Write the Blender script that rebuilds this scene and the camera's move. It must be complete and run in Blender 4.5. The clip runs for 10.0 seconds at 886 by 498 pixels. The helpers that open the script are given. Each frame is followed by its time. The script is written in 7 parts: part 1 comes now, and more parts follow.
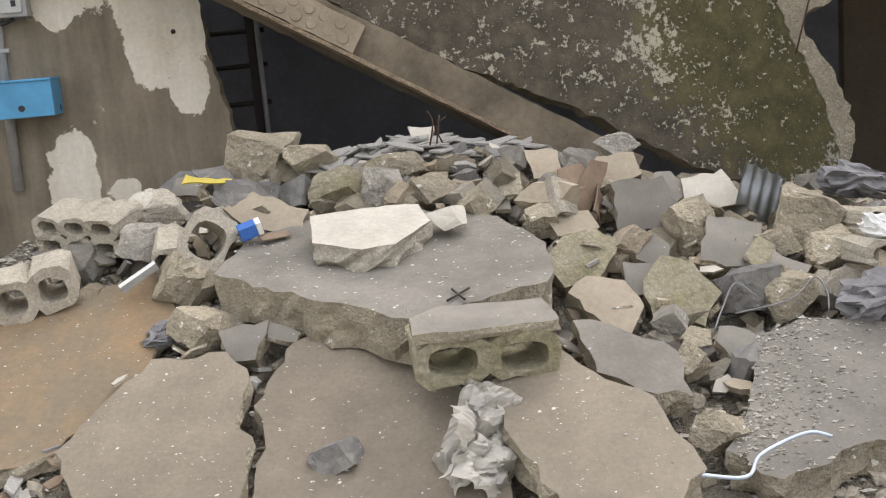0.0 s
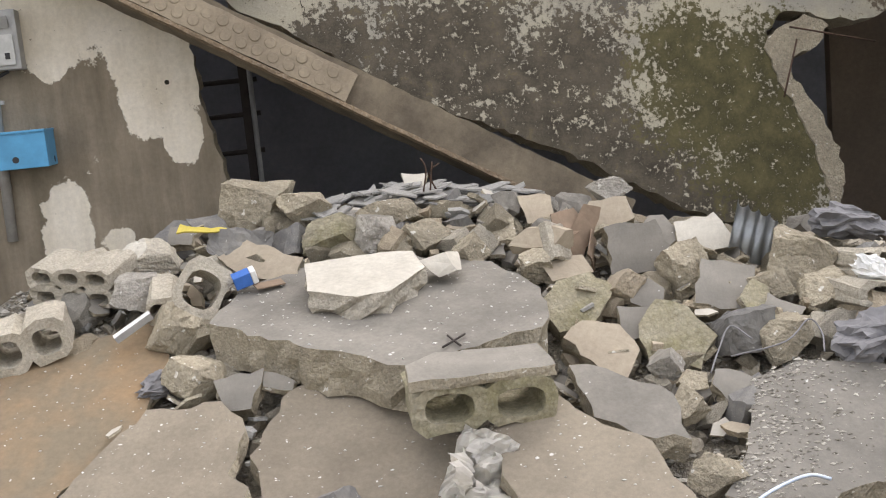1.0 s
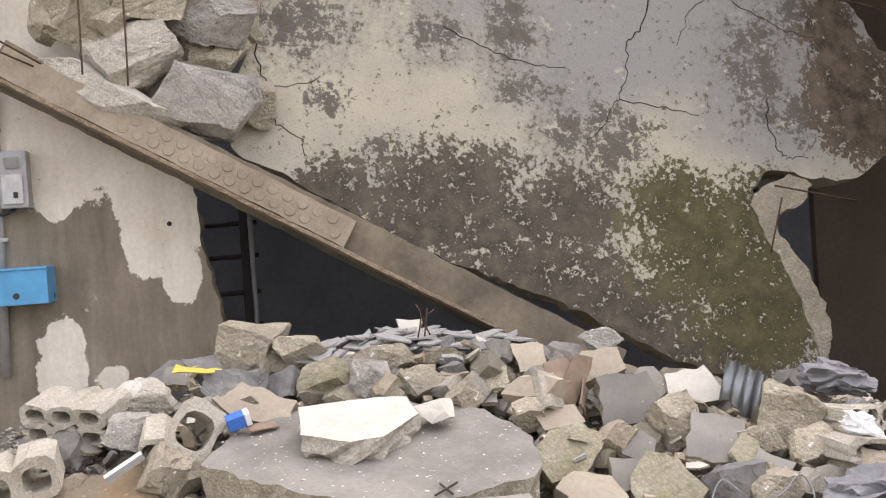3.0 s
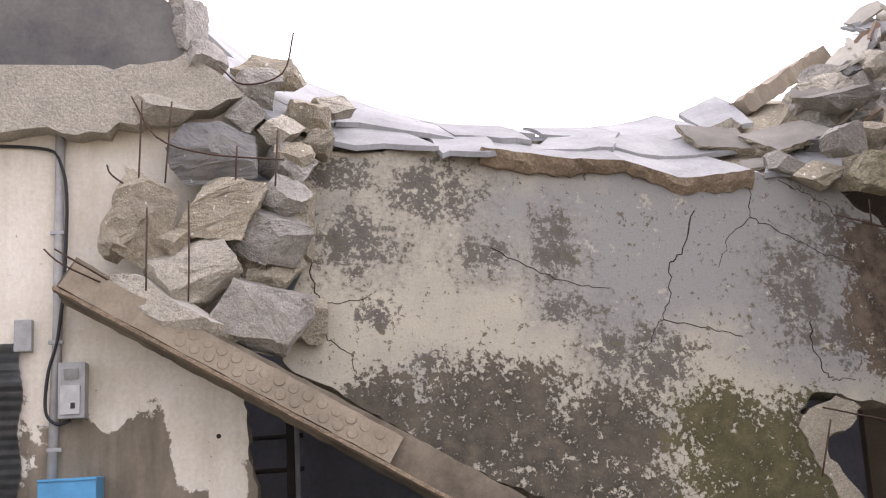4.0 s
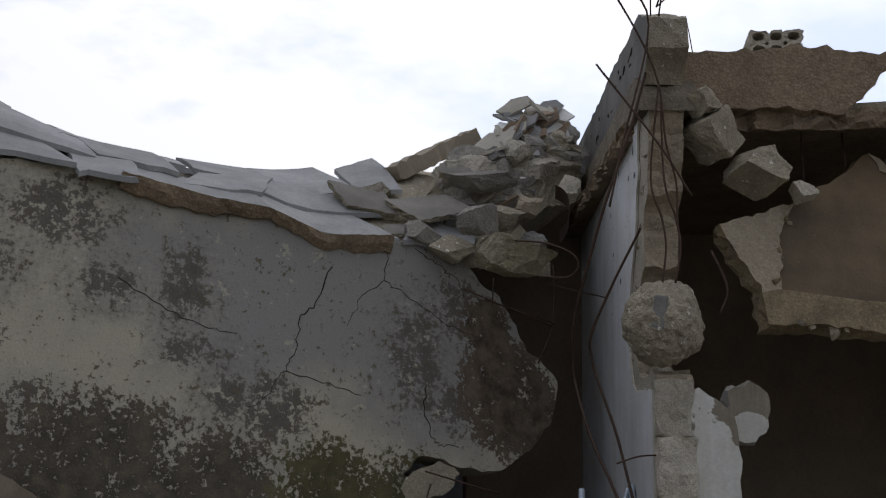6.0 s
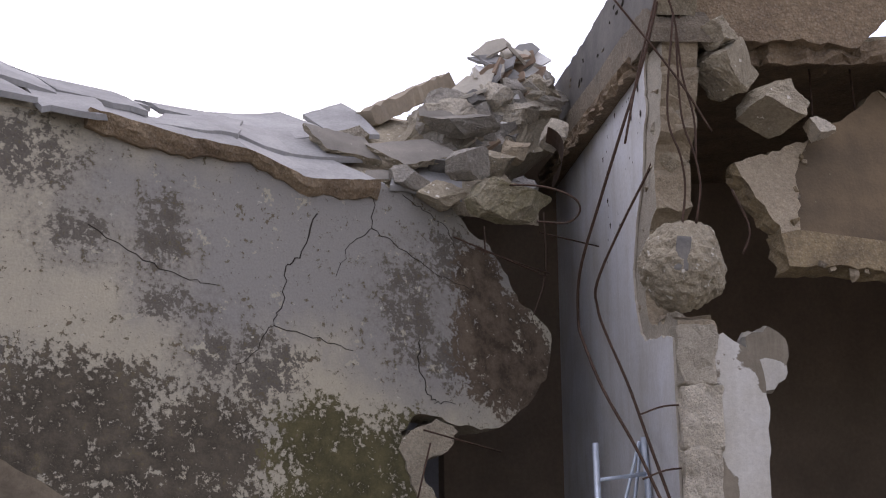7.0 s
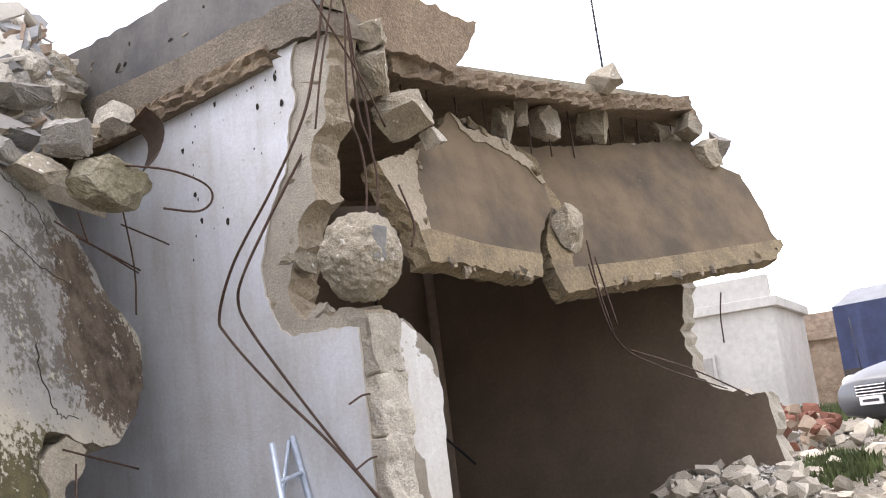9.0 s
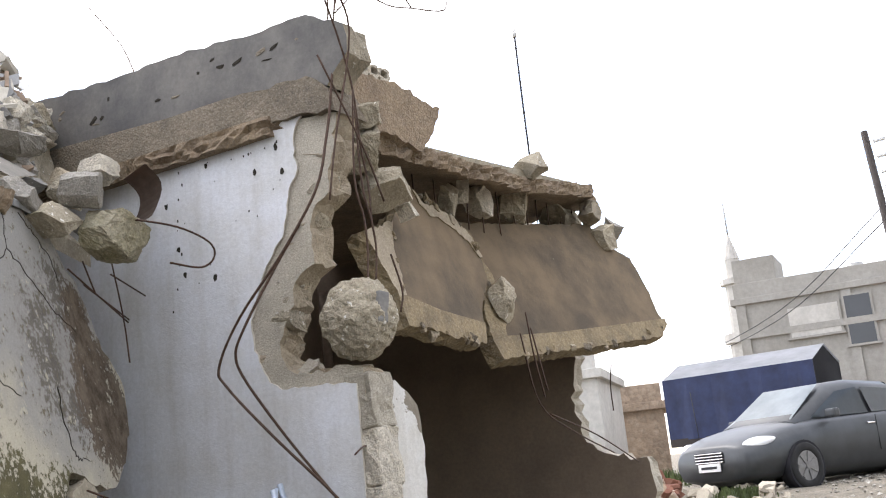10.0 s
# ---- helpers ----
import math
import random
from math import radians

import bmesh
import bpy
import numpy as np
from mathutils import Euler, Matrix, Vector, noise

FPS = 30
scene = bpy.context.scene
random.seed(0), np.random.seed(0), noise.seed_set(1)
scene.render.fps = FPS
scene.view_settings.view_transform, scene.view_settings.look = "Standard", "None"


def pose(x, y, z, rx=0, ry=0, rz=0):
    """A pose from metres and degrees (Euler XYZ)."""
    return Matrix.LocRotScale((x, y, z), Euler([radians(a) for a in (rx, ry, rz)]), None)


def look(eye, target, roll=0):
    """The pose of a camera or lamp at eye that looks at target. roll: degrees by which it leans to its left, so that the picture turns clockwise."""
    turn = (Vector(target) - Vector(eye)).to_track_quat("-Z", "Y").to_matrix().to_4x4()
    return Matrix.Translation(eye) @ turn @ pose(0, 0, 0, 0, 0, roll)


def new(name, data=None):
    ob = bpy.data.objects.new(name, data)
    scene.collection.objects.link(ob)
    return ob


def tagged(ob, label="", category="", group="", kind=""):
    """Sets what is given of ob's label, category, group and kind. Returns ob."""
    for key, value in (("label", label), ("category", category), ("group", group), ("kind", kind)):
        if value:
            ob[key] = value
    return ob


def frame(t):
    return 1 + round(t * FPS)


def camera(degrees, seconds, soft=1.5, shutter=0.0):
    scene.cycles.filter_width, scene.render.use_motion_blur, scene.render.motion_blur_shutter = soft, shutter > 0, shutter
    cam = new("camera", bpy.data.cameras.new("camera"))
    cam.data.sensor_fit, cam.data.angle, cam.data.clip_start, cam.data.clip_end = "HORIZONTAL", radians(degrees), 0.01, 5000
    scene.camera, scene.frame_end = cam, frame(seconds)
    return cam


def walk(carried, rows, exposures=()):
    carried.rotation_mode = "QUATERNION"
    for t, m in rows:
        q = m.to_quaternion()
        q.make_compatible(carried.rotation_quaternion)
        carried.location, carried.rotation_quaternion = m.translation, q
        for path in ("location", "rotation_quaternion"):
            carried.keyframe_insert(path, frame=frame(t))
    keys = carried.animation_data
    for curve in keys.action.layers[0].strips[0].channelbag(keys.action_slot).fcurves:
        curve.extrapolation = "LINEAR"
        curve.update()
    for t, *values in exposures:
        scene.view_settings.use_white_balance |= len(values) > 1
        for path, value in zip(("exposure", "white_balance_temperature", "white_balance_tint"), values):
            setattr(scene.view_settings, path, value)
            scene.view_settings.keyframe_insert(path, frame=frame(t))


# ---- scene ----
cam = camera(45.5, 10.0, 1.1)
PATH = [
    (0, (0.028, 0.170, 1.455), (0.024, 2.134, 1.075), -4.8),
    (0.5, (0.020, 0.177, 1.456), (0.010, 2.146, 1.106), -3.3),
    (1, (0.022, 0.165, 1.462), (0.039, 2.143, 1.164), -5.4),
    (1.5, (0.019, 0.148, 1.469), (0.043, 2.132, 1.213), -4.9),
    (2, (0.021, 0.132, 1.477), (0.056, 2.119, 1.247), -5.4),
    (3.3, (-0.017, 0.066, 1.501), (0.030, 2.063, 1.590), -3.2),
    (3.5, (-0.025, 0.043, 1.507), (-0.007, 2.034, 1.692), -3.1),
    (4, (-0.026, -0.019, 1.517), (-0.023, 1.947, 1.883), -3.0),
    (4.5, (0.054, -0.013, 1.547), (0.282, 1.909, 2.048), -3.7),
    (5, (0.108, 0.046, 1.582), (0.741, 1.873, 2.093), -1.3),
    (5.5, (0.126, 0.026, 1.582), (0.751, 1.863, 2.065), -1.1),
    (6, (0.136, -0.011, 1.566), (0.756, 1.841, 1.995), 1.2),
    (6.2, (0.105, 0.037, 1.562), (0.747, 1.888, 1.965), 1.2),
    (7.3, (-0.328, 0.837, 1.491), (0.560, 2.586, 1.880), -0.1),
    (7.5, (-0.458, 1.032, 1.485), (0.544, 2.703, 1.936), 0.2),
    (8, (-0.880, 1.583, 1.461), (0.531, 2.950, 1.834), -4.4),
    (8.5, (-1.281, 2.003, 1.448), (0.384, 3.063, 1.771), -4.8),
    (9, (-1.673, 2.509, 1.442), (0.150, 3.249, 1.800), -7.2),
    (9.5, (-2.094, 2.995, 1.467), (-0.188, 3.455, 1.863), -5.9),
    (10, (-2.501, 3.271, 1.489), (-0.584, 3.646, 1.918), -6.0),
]
walk(cam, [(t, look(eye, target, roll)) for t, eye, target, roll in PATH], exposures=[(0, 0.1, 6900, 13), (1, 0.2, 6900, 14), (2.2, 0.4, 6900, 16), (3.5, 0.5, 6750, 21), (4.0, 0.35, 6700, 23), (4.5, -0.3, 6600, 24), (4.9, -1.35, 6400, 15), (5.5, -1.55, 6300, 11), (6.2, -1.45, 6350, 14), (7.3, -0.15, 6450, 28), (8.0, 0.3, 6500, 32), (8.5, 0.52, 6550, 25), (9.0, 0.68, 6600, 18), (10, 0.4, 6550, 14)])

from mathutils.geometry import tessellate_polygon

# ---- light ----
world = bpy.data.worlds.new("sky")
scene.world = world
world.use_nodes = True
SUN_AZ, SUN_EL = 52.0, 48.0        # degrees: from +x towards +y, and up
SUN_WAY = Vector((math.cos(radians(SUN_AZ)) * math.cos(radians(SUN_EL)), math.sin(radians(SUN_AZ)) * math.cos(radians(SUN_EL)), math.sin(radians(SUN_EL))))
wn, wl = world.node_tree.nodes, world.node_tree.links
wn.clear()
w_out, w_bg = wn.new("ShaderNodeOutputWorld"), wn.new("ShaderNodeBackground")
w_sky = wn.new("ShaderNodeTexSky")
w_sky.sky_type, w_sky.sun_disc = "NISHITA", False
w_sky.sun_elevation, w_sky.sun_rotation = radians(SUN_EL), radians(90 - SUN_AZ)
w_co, w_map = wn.new("ShaderNodeTexCoord"), wn.new("ShaderNodeMapping")
w_map.inputs["Scale"].default_value = (1.0, 1.0, 2.2)
w_cl = wn.new("ShaderNodeTexNoise")
w_cl.inputs["Scale"].default_value, w_cl.inputs["Detail"].default_value, w_cl.inputs["Roughness"].default_value = 2.6, 7.0, 0.55
w_ramp = wn.new("ShaderNodeValToRGB")
w_ramp.color_ramp.elements[0].position, w_ramp.color_ramp.elements[1].position = 0.38, 0.54
w_ramp.color_ramp.elements[0].color = (0.12, 0.12, 0.12, 1)
w_dot = wn.new("ShaderNodeVectorMath")
w_dot.operation = "DOT_PRODUCT"
w_dot.inputs[1].default_value = SUN_WAY
w_glow = wn.new("ShaderNodeMapRange")
w_glow.inputs["From Min"].default_value, w_glow.inputs["From Max"].default_value = -0.3, 1.0
w_glow.inputs["To Min"].default_value, w_glow.inputs["To Max"].default_value = 8.0, 24.0
w_cloud = wn.new("ShaderNodeVectorMath")
w_cloud.operation = "SCALE"
w_cloud.inputs[0].default_value = (0.97, 0.98, 1.0)
w_mix = wn.new("ShaderNodeMix")
w_mix.data_type = "RGBA"
wl.new(w_co.outputs["Generated"], w_map.inputs["Vector"])
wl.new(w_map.outputs["Vector"], w_cl.inputs["Vector"])
wl.new(w_cl.outputs["Fac"], w_ramp.inputs["Fac"])
wl.new(w_co.outputs["Generated"], w_dot.inputs[0])
wl.new(w_dot.outputs["Value"], w_glow.inputs["Value"])
wl.new(w_glow.outputs["Result"], w_cloud.inputs["Scale"])
wl.new(w_ramp.outputs["Color"], w_mix.inputs["Factor"])
w_blue = wn.new("ShaderNodeVectorMath")
w_blue.operation = "SCALE"
w_blue.inputs["Scale"].default_value = 2.6
wl.new(w_sky.outputs["Color"], w_blue.inputs[0])
wl.new(w_blue.outputs["Vector"], w_mix.inputs["A"])
wl.new(w_cloud.outputs["Vector"], w_mix.inputs["B"])
wl.new(w_mix.outputs["Result"], w_bg.inputs["Color"])
w_bg.inputs["Strength"].default_value = 0.14
wl.new(w_bg.outputs["Background"], w_out.inputs["Surface"])
sun_data = bpy.data.lights.new("sun", "SUN")
sun_data.energy, sun_data.angle, sun_data.color = 0.8, radians(14), (1.0, 0.96, 0.9)
sun = new("sun", sun_data)
sun.matrix_world = look((0, 0, 30), Vector((0, 0, 30)) - SUN_WAY)


# ---- materials ----
def nodes_of(name):
    m = bpy.data.materials.new(name)
    m.use_nodes = True
    nt = m.node_tree
    return m, nt.nodes, nt.links, nt.nodes["Principled BSDF"]


def ramp_between(N, L, src, lo, hi, a=(0, 0, 0), b=(1, 1, 1)):
    g = N.new("ShaderNodeMapRange")
    g.inputs["From Min"].default_value, g.inputs["From Max"].default_value = lo, hi
    L.new(src, g.inputs["Value"])
    r = N.new("ShaderNodeMix")
    r.data_type = "RGBA"
    r.inputs["A"].default_value, r.inputs["B"].default_value = (*a, 1), (*b, 1)
    L.new(g.outputs["Result"], r.inputs["Factor"])
    return r.outputs["Result"]


def noise_of(N, L, co, scale, detail=5.0, rough=0.6):
    n = N.new("ShaderNodeTexNoise")
    n.inputs["Scale"].default_value, n.inputs["Detail"].default_value, n.inputs["Roughness"].default_value = scale, detail, rough
    L.new(co, n.inputs["Vector"])
    return n.outputs["Fac"]


def mixed(N, L, fac, a, b, mode="MIX"):
    x = N.new("ShaderNodeMix")
    x.data_type, x.blend_type = "RGBA", mode
    for sock, v in (("Factor", fac), ("A", a), ("B", b)):
        if isinstance(v, (int, float)):
            x.inputs[sock].default_value = v
        elif isinstance(v, tuple):
            x.inputs[sock].default_value = (*v, 1)
        else:
            L.new(v, x.inputs[sock])
    return x.outputs["Result"]


def math_of(N, L, op, a, b, c=0.0):
    x = N.new("ShaderNodeMath")
    x.operation = op
    for k, v in enumerate((a, b, c)):
        if isinstance(v, (int, float)):
            x.inputs[k].default_value = v
        else:
            L.new(v, x.inputs[k])
    return x.outputs[0]


def bumped(N, L, bs, height, strength, distance):
    b = N.new("ShaderNodeBump")
    b.inputs["Strength"].default_value, b.inputs["Distance"].default_value = strength, distance
    L.new(height, b.inputs["Height"])
    L.new(b.outputs["Normal"], bs.inputs["Normal"])


def stony(name, base, second, grain=35.0, patch=2.5, bump=0.5, dist=0.012, specks=None, vary=0.25, rough=0.92, gravel=0.0):
    """Plaster, concrete, earth or stone: two tones in patches, fine grain, specks, and a shift of tone from piece to piece."""
    m, N, L, bs = nodes_of(name)
    co = N.new("ShaderNodeTexCoord").outputs["Object"]
    big = noise_of(N, L, co, patch, 6.0, 0.62)
    fine = noise_of(N, L, co, grain, 6.0, 0.7)
    col = mixed(N, L, ramp_between(N, L, big, 0.38, 0.64), base, second)
    col = mixed(N, L, 1.0, col, ramp_between(N, L, fine, 0.3, 0.7, (0.74 if gravel else 0.84,) * 3, (1.14 if gravel else 1.08,) * 3), "MULTIPLY")
    height = fine
    if gravel:
        v = N.new("ShaderNodeTexVoronoi")
        v.inputs["Scale"].default_value = gravel * 2.3
        L.new(co, v.inputs["Vector"])
        col = mixed(N, L, ramp_between(N, L, v.outputs["Distance"], 0.1, 0.5, (0.14, 0.14, 0.14), (0, 0, 0)), col, (0.62, 0.58, 0.5))
        tone = N.new("ShaderNodeSeparateColor")
        L.new(v.outputs["Color"], tone.inputs["Color"])
        col = mixed(N, L, 1.0, col, ramp_between(N, L, tone.outputs["Red"], 0.0, 1.0, (0.86, 0.855, 0.84), (1.09, 1.08, 1.06)), "MULTIPLY")
        h = N.new("ShaderNodeMath")
        h.operation = "MULTIPLY_ADD"
        L.new(v.outputs["Distance"], h.inputs[0])
        h.inputs[1].default_value = -0.35
        L.new(math_of(N, L, "MULTIPLY_ADD", noise_of(N, L, co, grain * 0.35, 7, 0.7), 1.3, fine), h.inputs[2])
        height = h.outputs[0]
    if specks:
        sp = noise_of(N, L, co, specks[0], 2.0, 0.5)
        col = mixed(N, L, ramp_between(N, L, sp, specks[1], specks[1] + 0.03), col, specks[2])
    info = N.new("ShaderNodeObjectInfo")
    col = mixed(N, L, 1.0, col, ramp_between(N, L, info.outputs["Random"], 0.0, 1.0, (1 - vary,) * 3, (1 + vary * 0.6,) * 3), "MULTIPLY")
    L.new(col, bs.inputs["Base Color"])
    bs.inputs["Roughness"].default_value = rough
    bs.inputs["Specular IOR Level"].default_value = 0.25
    bumped(N, L, bs, height, bump, dist)
    return m


def plain(name, color, rough=0.6, metal=0.0, wear=0.12, scale=14.0, spec=0.4):
    m, N, L, bs = nodes_of(name)
    co = N.new("ShaderNodeTexCoord").outputs["Object"]
    n = noise_of(N, L, co, scale, 5.0, 0.65)
    col = mixed(N, L, 1.0, color, ramp_between(N, L, n, 0.3, 0.7, (1 - wear * 2,) * 3, (1 + wear,) * 3), "MULTIPLY")
    L.new(col, bs.inputs["Base Color"])
    bs.inputs["Roughness"].default_value, bs.inputs["Metallic"].default_value = rough, metal
    bs.inputs["Specular IOR Level"].default_value = spec
    return m


ROUGH = stony("broken_concrete", (0.47, 0.415, 0.315), (0.36, 0.318, 0.245), 40, 5.0, 0.9, 0.016, (28.0, 0.68, (0.7, 0.67, 0.6)), 0.2, 0.95, 38.0)
GREY = stony("grey_screed", (0.27, 0.25, 0.217), (0.185, 0.172, 0.15), 60, 3.6, 0.25, 0.004, (34.0, 0.735, (0.6, 0.59, 0.56)), 0.16, 0.88)
BUFF = stony("dusty_screed", (0.275, 0.236, 0.182), (0.185, 0.158, 0.122), 60, 2.0, 0.22, 0.004, (30.0, 0.735, (0.6, 0.58, 0.54)), 0.08, 0.88)
MOSSY = stony("mossy_concrete", (0.37, 0.335, 0.25), (0.25, 0.228, 0.14), 30, 6.0, 0.7, 0.012, None, 0.15, 0.95, 30.0)
PALE = stony("pale_plaster", (0.60, 0.565, 0.49), (0.50, 0.465, 0.40), 45, 6.0, 0.4, 0.006, None, 0.12, 0.9)
DARK = stony("dark_bitumen_concrete", (0.17, 0.165, 0.16), (0.24, 0.23, 0.21), 50, 5.0, 0.5, 0.008, (30.0, 0.71, (0.4, 0.39, 0.37)), 0.15, 0.9)
OCHRE = stony("ochre_plaster", (0.42, 0.36, 0.275), (0.35, 0.295, 0.225), 40, 4.0, 0.4, 0.006, None, 0.15, 0.9)
CLAY = stony("orange_clay_screed", (0.29, 0.20, 0.118), (0.205, 0.168, 0.118), 40, 2.6, 0.25, 0.004, (28.0, 0.74, (0.55, 0.52, 0.48)), 0.05, 0.88)
DUST = stony("rubble_dust", (0.32, 0.285, 0.23), (0.23, 0.205, 0.165), 22, 3.0, 1.0, 0.03, (40.0, 0.66, (0.5, 0.48, 0.44)), 0.05, 0.97, 55.0)
ROOFING = stony("whitewashed_roofing", (0.36, 0.36, 0.355), (0.27, 0.27, 0.268), 50, 3.0, 0.35, 0.006, None, 0.14, 0.85)
BLOCKCON = stony("block_concrete", (0.54, 0.495, 0.41), (0.45, 0.41, 0.34), 70, 8.0, 0.8, 0.01, None, 0.15, 0.95, 70.0)
SOFFIT = stony("brown_soffit_concrete", (0.30, 0.23, 0.155), (0.22, 0.165, 0.115), 25, 4.0, 0.8, 0.02, None, 0.1, 0.95, 26.0)
BROWNWALL = stony("brown_render", (0.23, 0.178, 0.132), (0.18, 0.14, 0.105), 30, 1.4, 0.3, 0.006, None, 0.0, 0.92)
INNER = stony("dim_grey_render", (0.26, 0.265, 0.285), (0.2, 0.203, 0.218), 25, 1.5, 0.25, 0.005, None, 0.0, 0.9)
BEAMCON = stony("stained_beam_concrete", (0.215, 0.178, 0.128), (0.115, 0.095, 0.07), 45, 3.2, 0.5, 0.01, None, 0.0, 0.92)
PANELC = stony("taupe_roof_concrete", (0.19, 0.140, 0.088), (0.095, 0.076, 0.054), 60, 1.9, 0.45, 0.006, (22.0, 0.72, (0.2, 0.19, 0.12)), 0.06, 0.9)
LIPC = stony("ochre_slab_edge", (0.31, 0.245, 0.148), (0.19, 0.148, 0.095), 30, 5.0, 0.8, 0.015, None, 0.06, 0.95, 30.0)
EDGEC = stony("grimy_slab_edge", (0.25, 0.21, 0.16), (0.165, 0.14, 0.108), 30, 3.0, 0.9, 0.016, None, 0.0, 0.95, 30.0)
PARAPET = stony("dark_parapet_render", (0.105, 0.102, 0.10), (0.21, 0.198, 0.18), 35, 1.5, 0.35, 0.006, (16.0, 0.72, (0.12, 0.11, 0.1)), 0.0, 0.92)
REBAR = plain("rusty_rebar", (0.10, 0.062, 0.045), 0.75, 0.5, 0.25, 60)
WIRE = plain("black_cable", (0.025, 0.025, 0.027), 0.6)
STEELGREY = plain("grey_painted_steel", (0.36, 0.36, 0.35), 0.5, 0.2)
BLUE = plain("blue_painted_steel", (0.07, 0.30, 0.52), 0.42, 0.0, 0.1, 9, 0.5)
PVC = plain("grey_pipe", (0.34, 0.33, 0.31), 0.55)
GALV = plain("galvanised_sheet", (0.42, 0.44, 0.45), 0.42, 0.7)
ALU = plain("pale_blue_aluminium", (0.55, 0.62, 0.72), 0.4, 0.4)
BLACKSTEEL = plain("dark_rusty_steel", (0.06, 0.05, 0.045), 0.7, 0.4)
BAGMAT = plain("white_plastic_film", (0.74, 0.71, 0.65), 0.35, 0.0, 0.1, 9, 0.5)
CLOTH = plain("grey_cloth", (0.22, 0.215, 0.22), 0.9, 0.0, 0.15, 20)
CARD = plain("torn_cardboard", (0.26, 0.19, 0.135), 0.9, 0.0, 0.15, 12)
YELLOW = plain("yellow_plastic", (0.6, 0.48, 0.08), 0.5)
BLUEWHITE = plain("blue_carton", (0.05, 0.16, 0.5), 0.5)
WHITEP = plain("white_plastic", (0.78, 0.78, 0.76), 0.45)
# Dark colour for the shade in cracks and holes, and for dark scratches.
CRACK = plain("crack_shadow_grime", (0.045, 0.04, 0.033), 1.0, 0, 0.1, 30, 0.0)
PALEROUGH = stony("pale_broken_concrete", (0.62, 0.57, 0.475), (0.52, 0.475, 0.40), 45, 6.0, 0.9, 0.018, None, 0.15, 0.95, 34.0)
GREYROUGH = stony("grey_broken_concrete", (0.43, 0.405, 0.36), (0.33, 0.31, 0.28), 45, 6.0, 0.8, 0.015, (30.0, 0.7, (0.55, 0.53, 0.48)), 0.18, 0.95, 40.0)
OCHREROUGH = stony("ochre_broken_masonry", (0.46, 0.39, 0.29), (0.38, 0.32, 0.24), 40, 5.0, 0.8, 0.015, None, 0.15, 0.95, 36.0)
LUMPS = (ROUGH, GREYROUGH, MOSSY, PALEROUGH, DARK, OCHREROUGH)
KINDS = (ROUGH, GREY, MOSSY, PALE, DARK, OCHRE)
NAMES = ("rough broken concrete with pebbly aggregate", "smooth grey screed on broken concrete", "moss-stained broken concrete", "pale plastered broken concrete", "dark grimy broken concrete", "ochre plastered broken masonry")


def ovals(N, L, co, spots):
    """One in the middle of ovals (u, v, half width, half height) on the x-z plane, nought outside them."""
    sep = N.new("ShaderNodeSeparateXYZ")
    L.new(co, sep.inputs[0])
    total = None
    for cu, cv, ru, rv in spots:
        a = math_of(N, L, "MULTIPLY_ADD", sep.outputs["X"], 1 / ru, -cu / ru)
        b = math_of(N, L, "MULTIPLY_ADD", sep.outputs["Z"], 1 / rv, -cv / rv)
        q = math_of(N, L, "MULTIPLY_ADD", a, a, math_of(N, L, "MULTIPLY", b, b))
        g = math_of(N, L, "MAXIMUM", math_of(N, L, "SUBTRACT", 1.0, q), 0.0)
        total = g if total is None else math_of(N, L, "MAXIMUM", total, g)
    return total


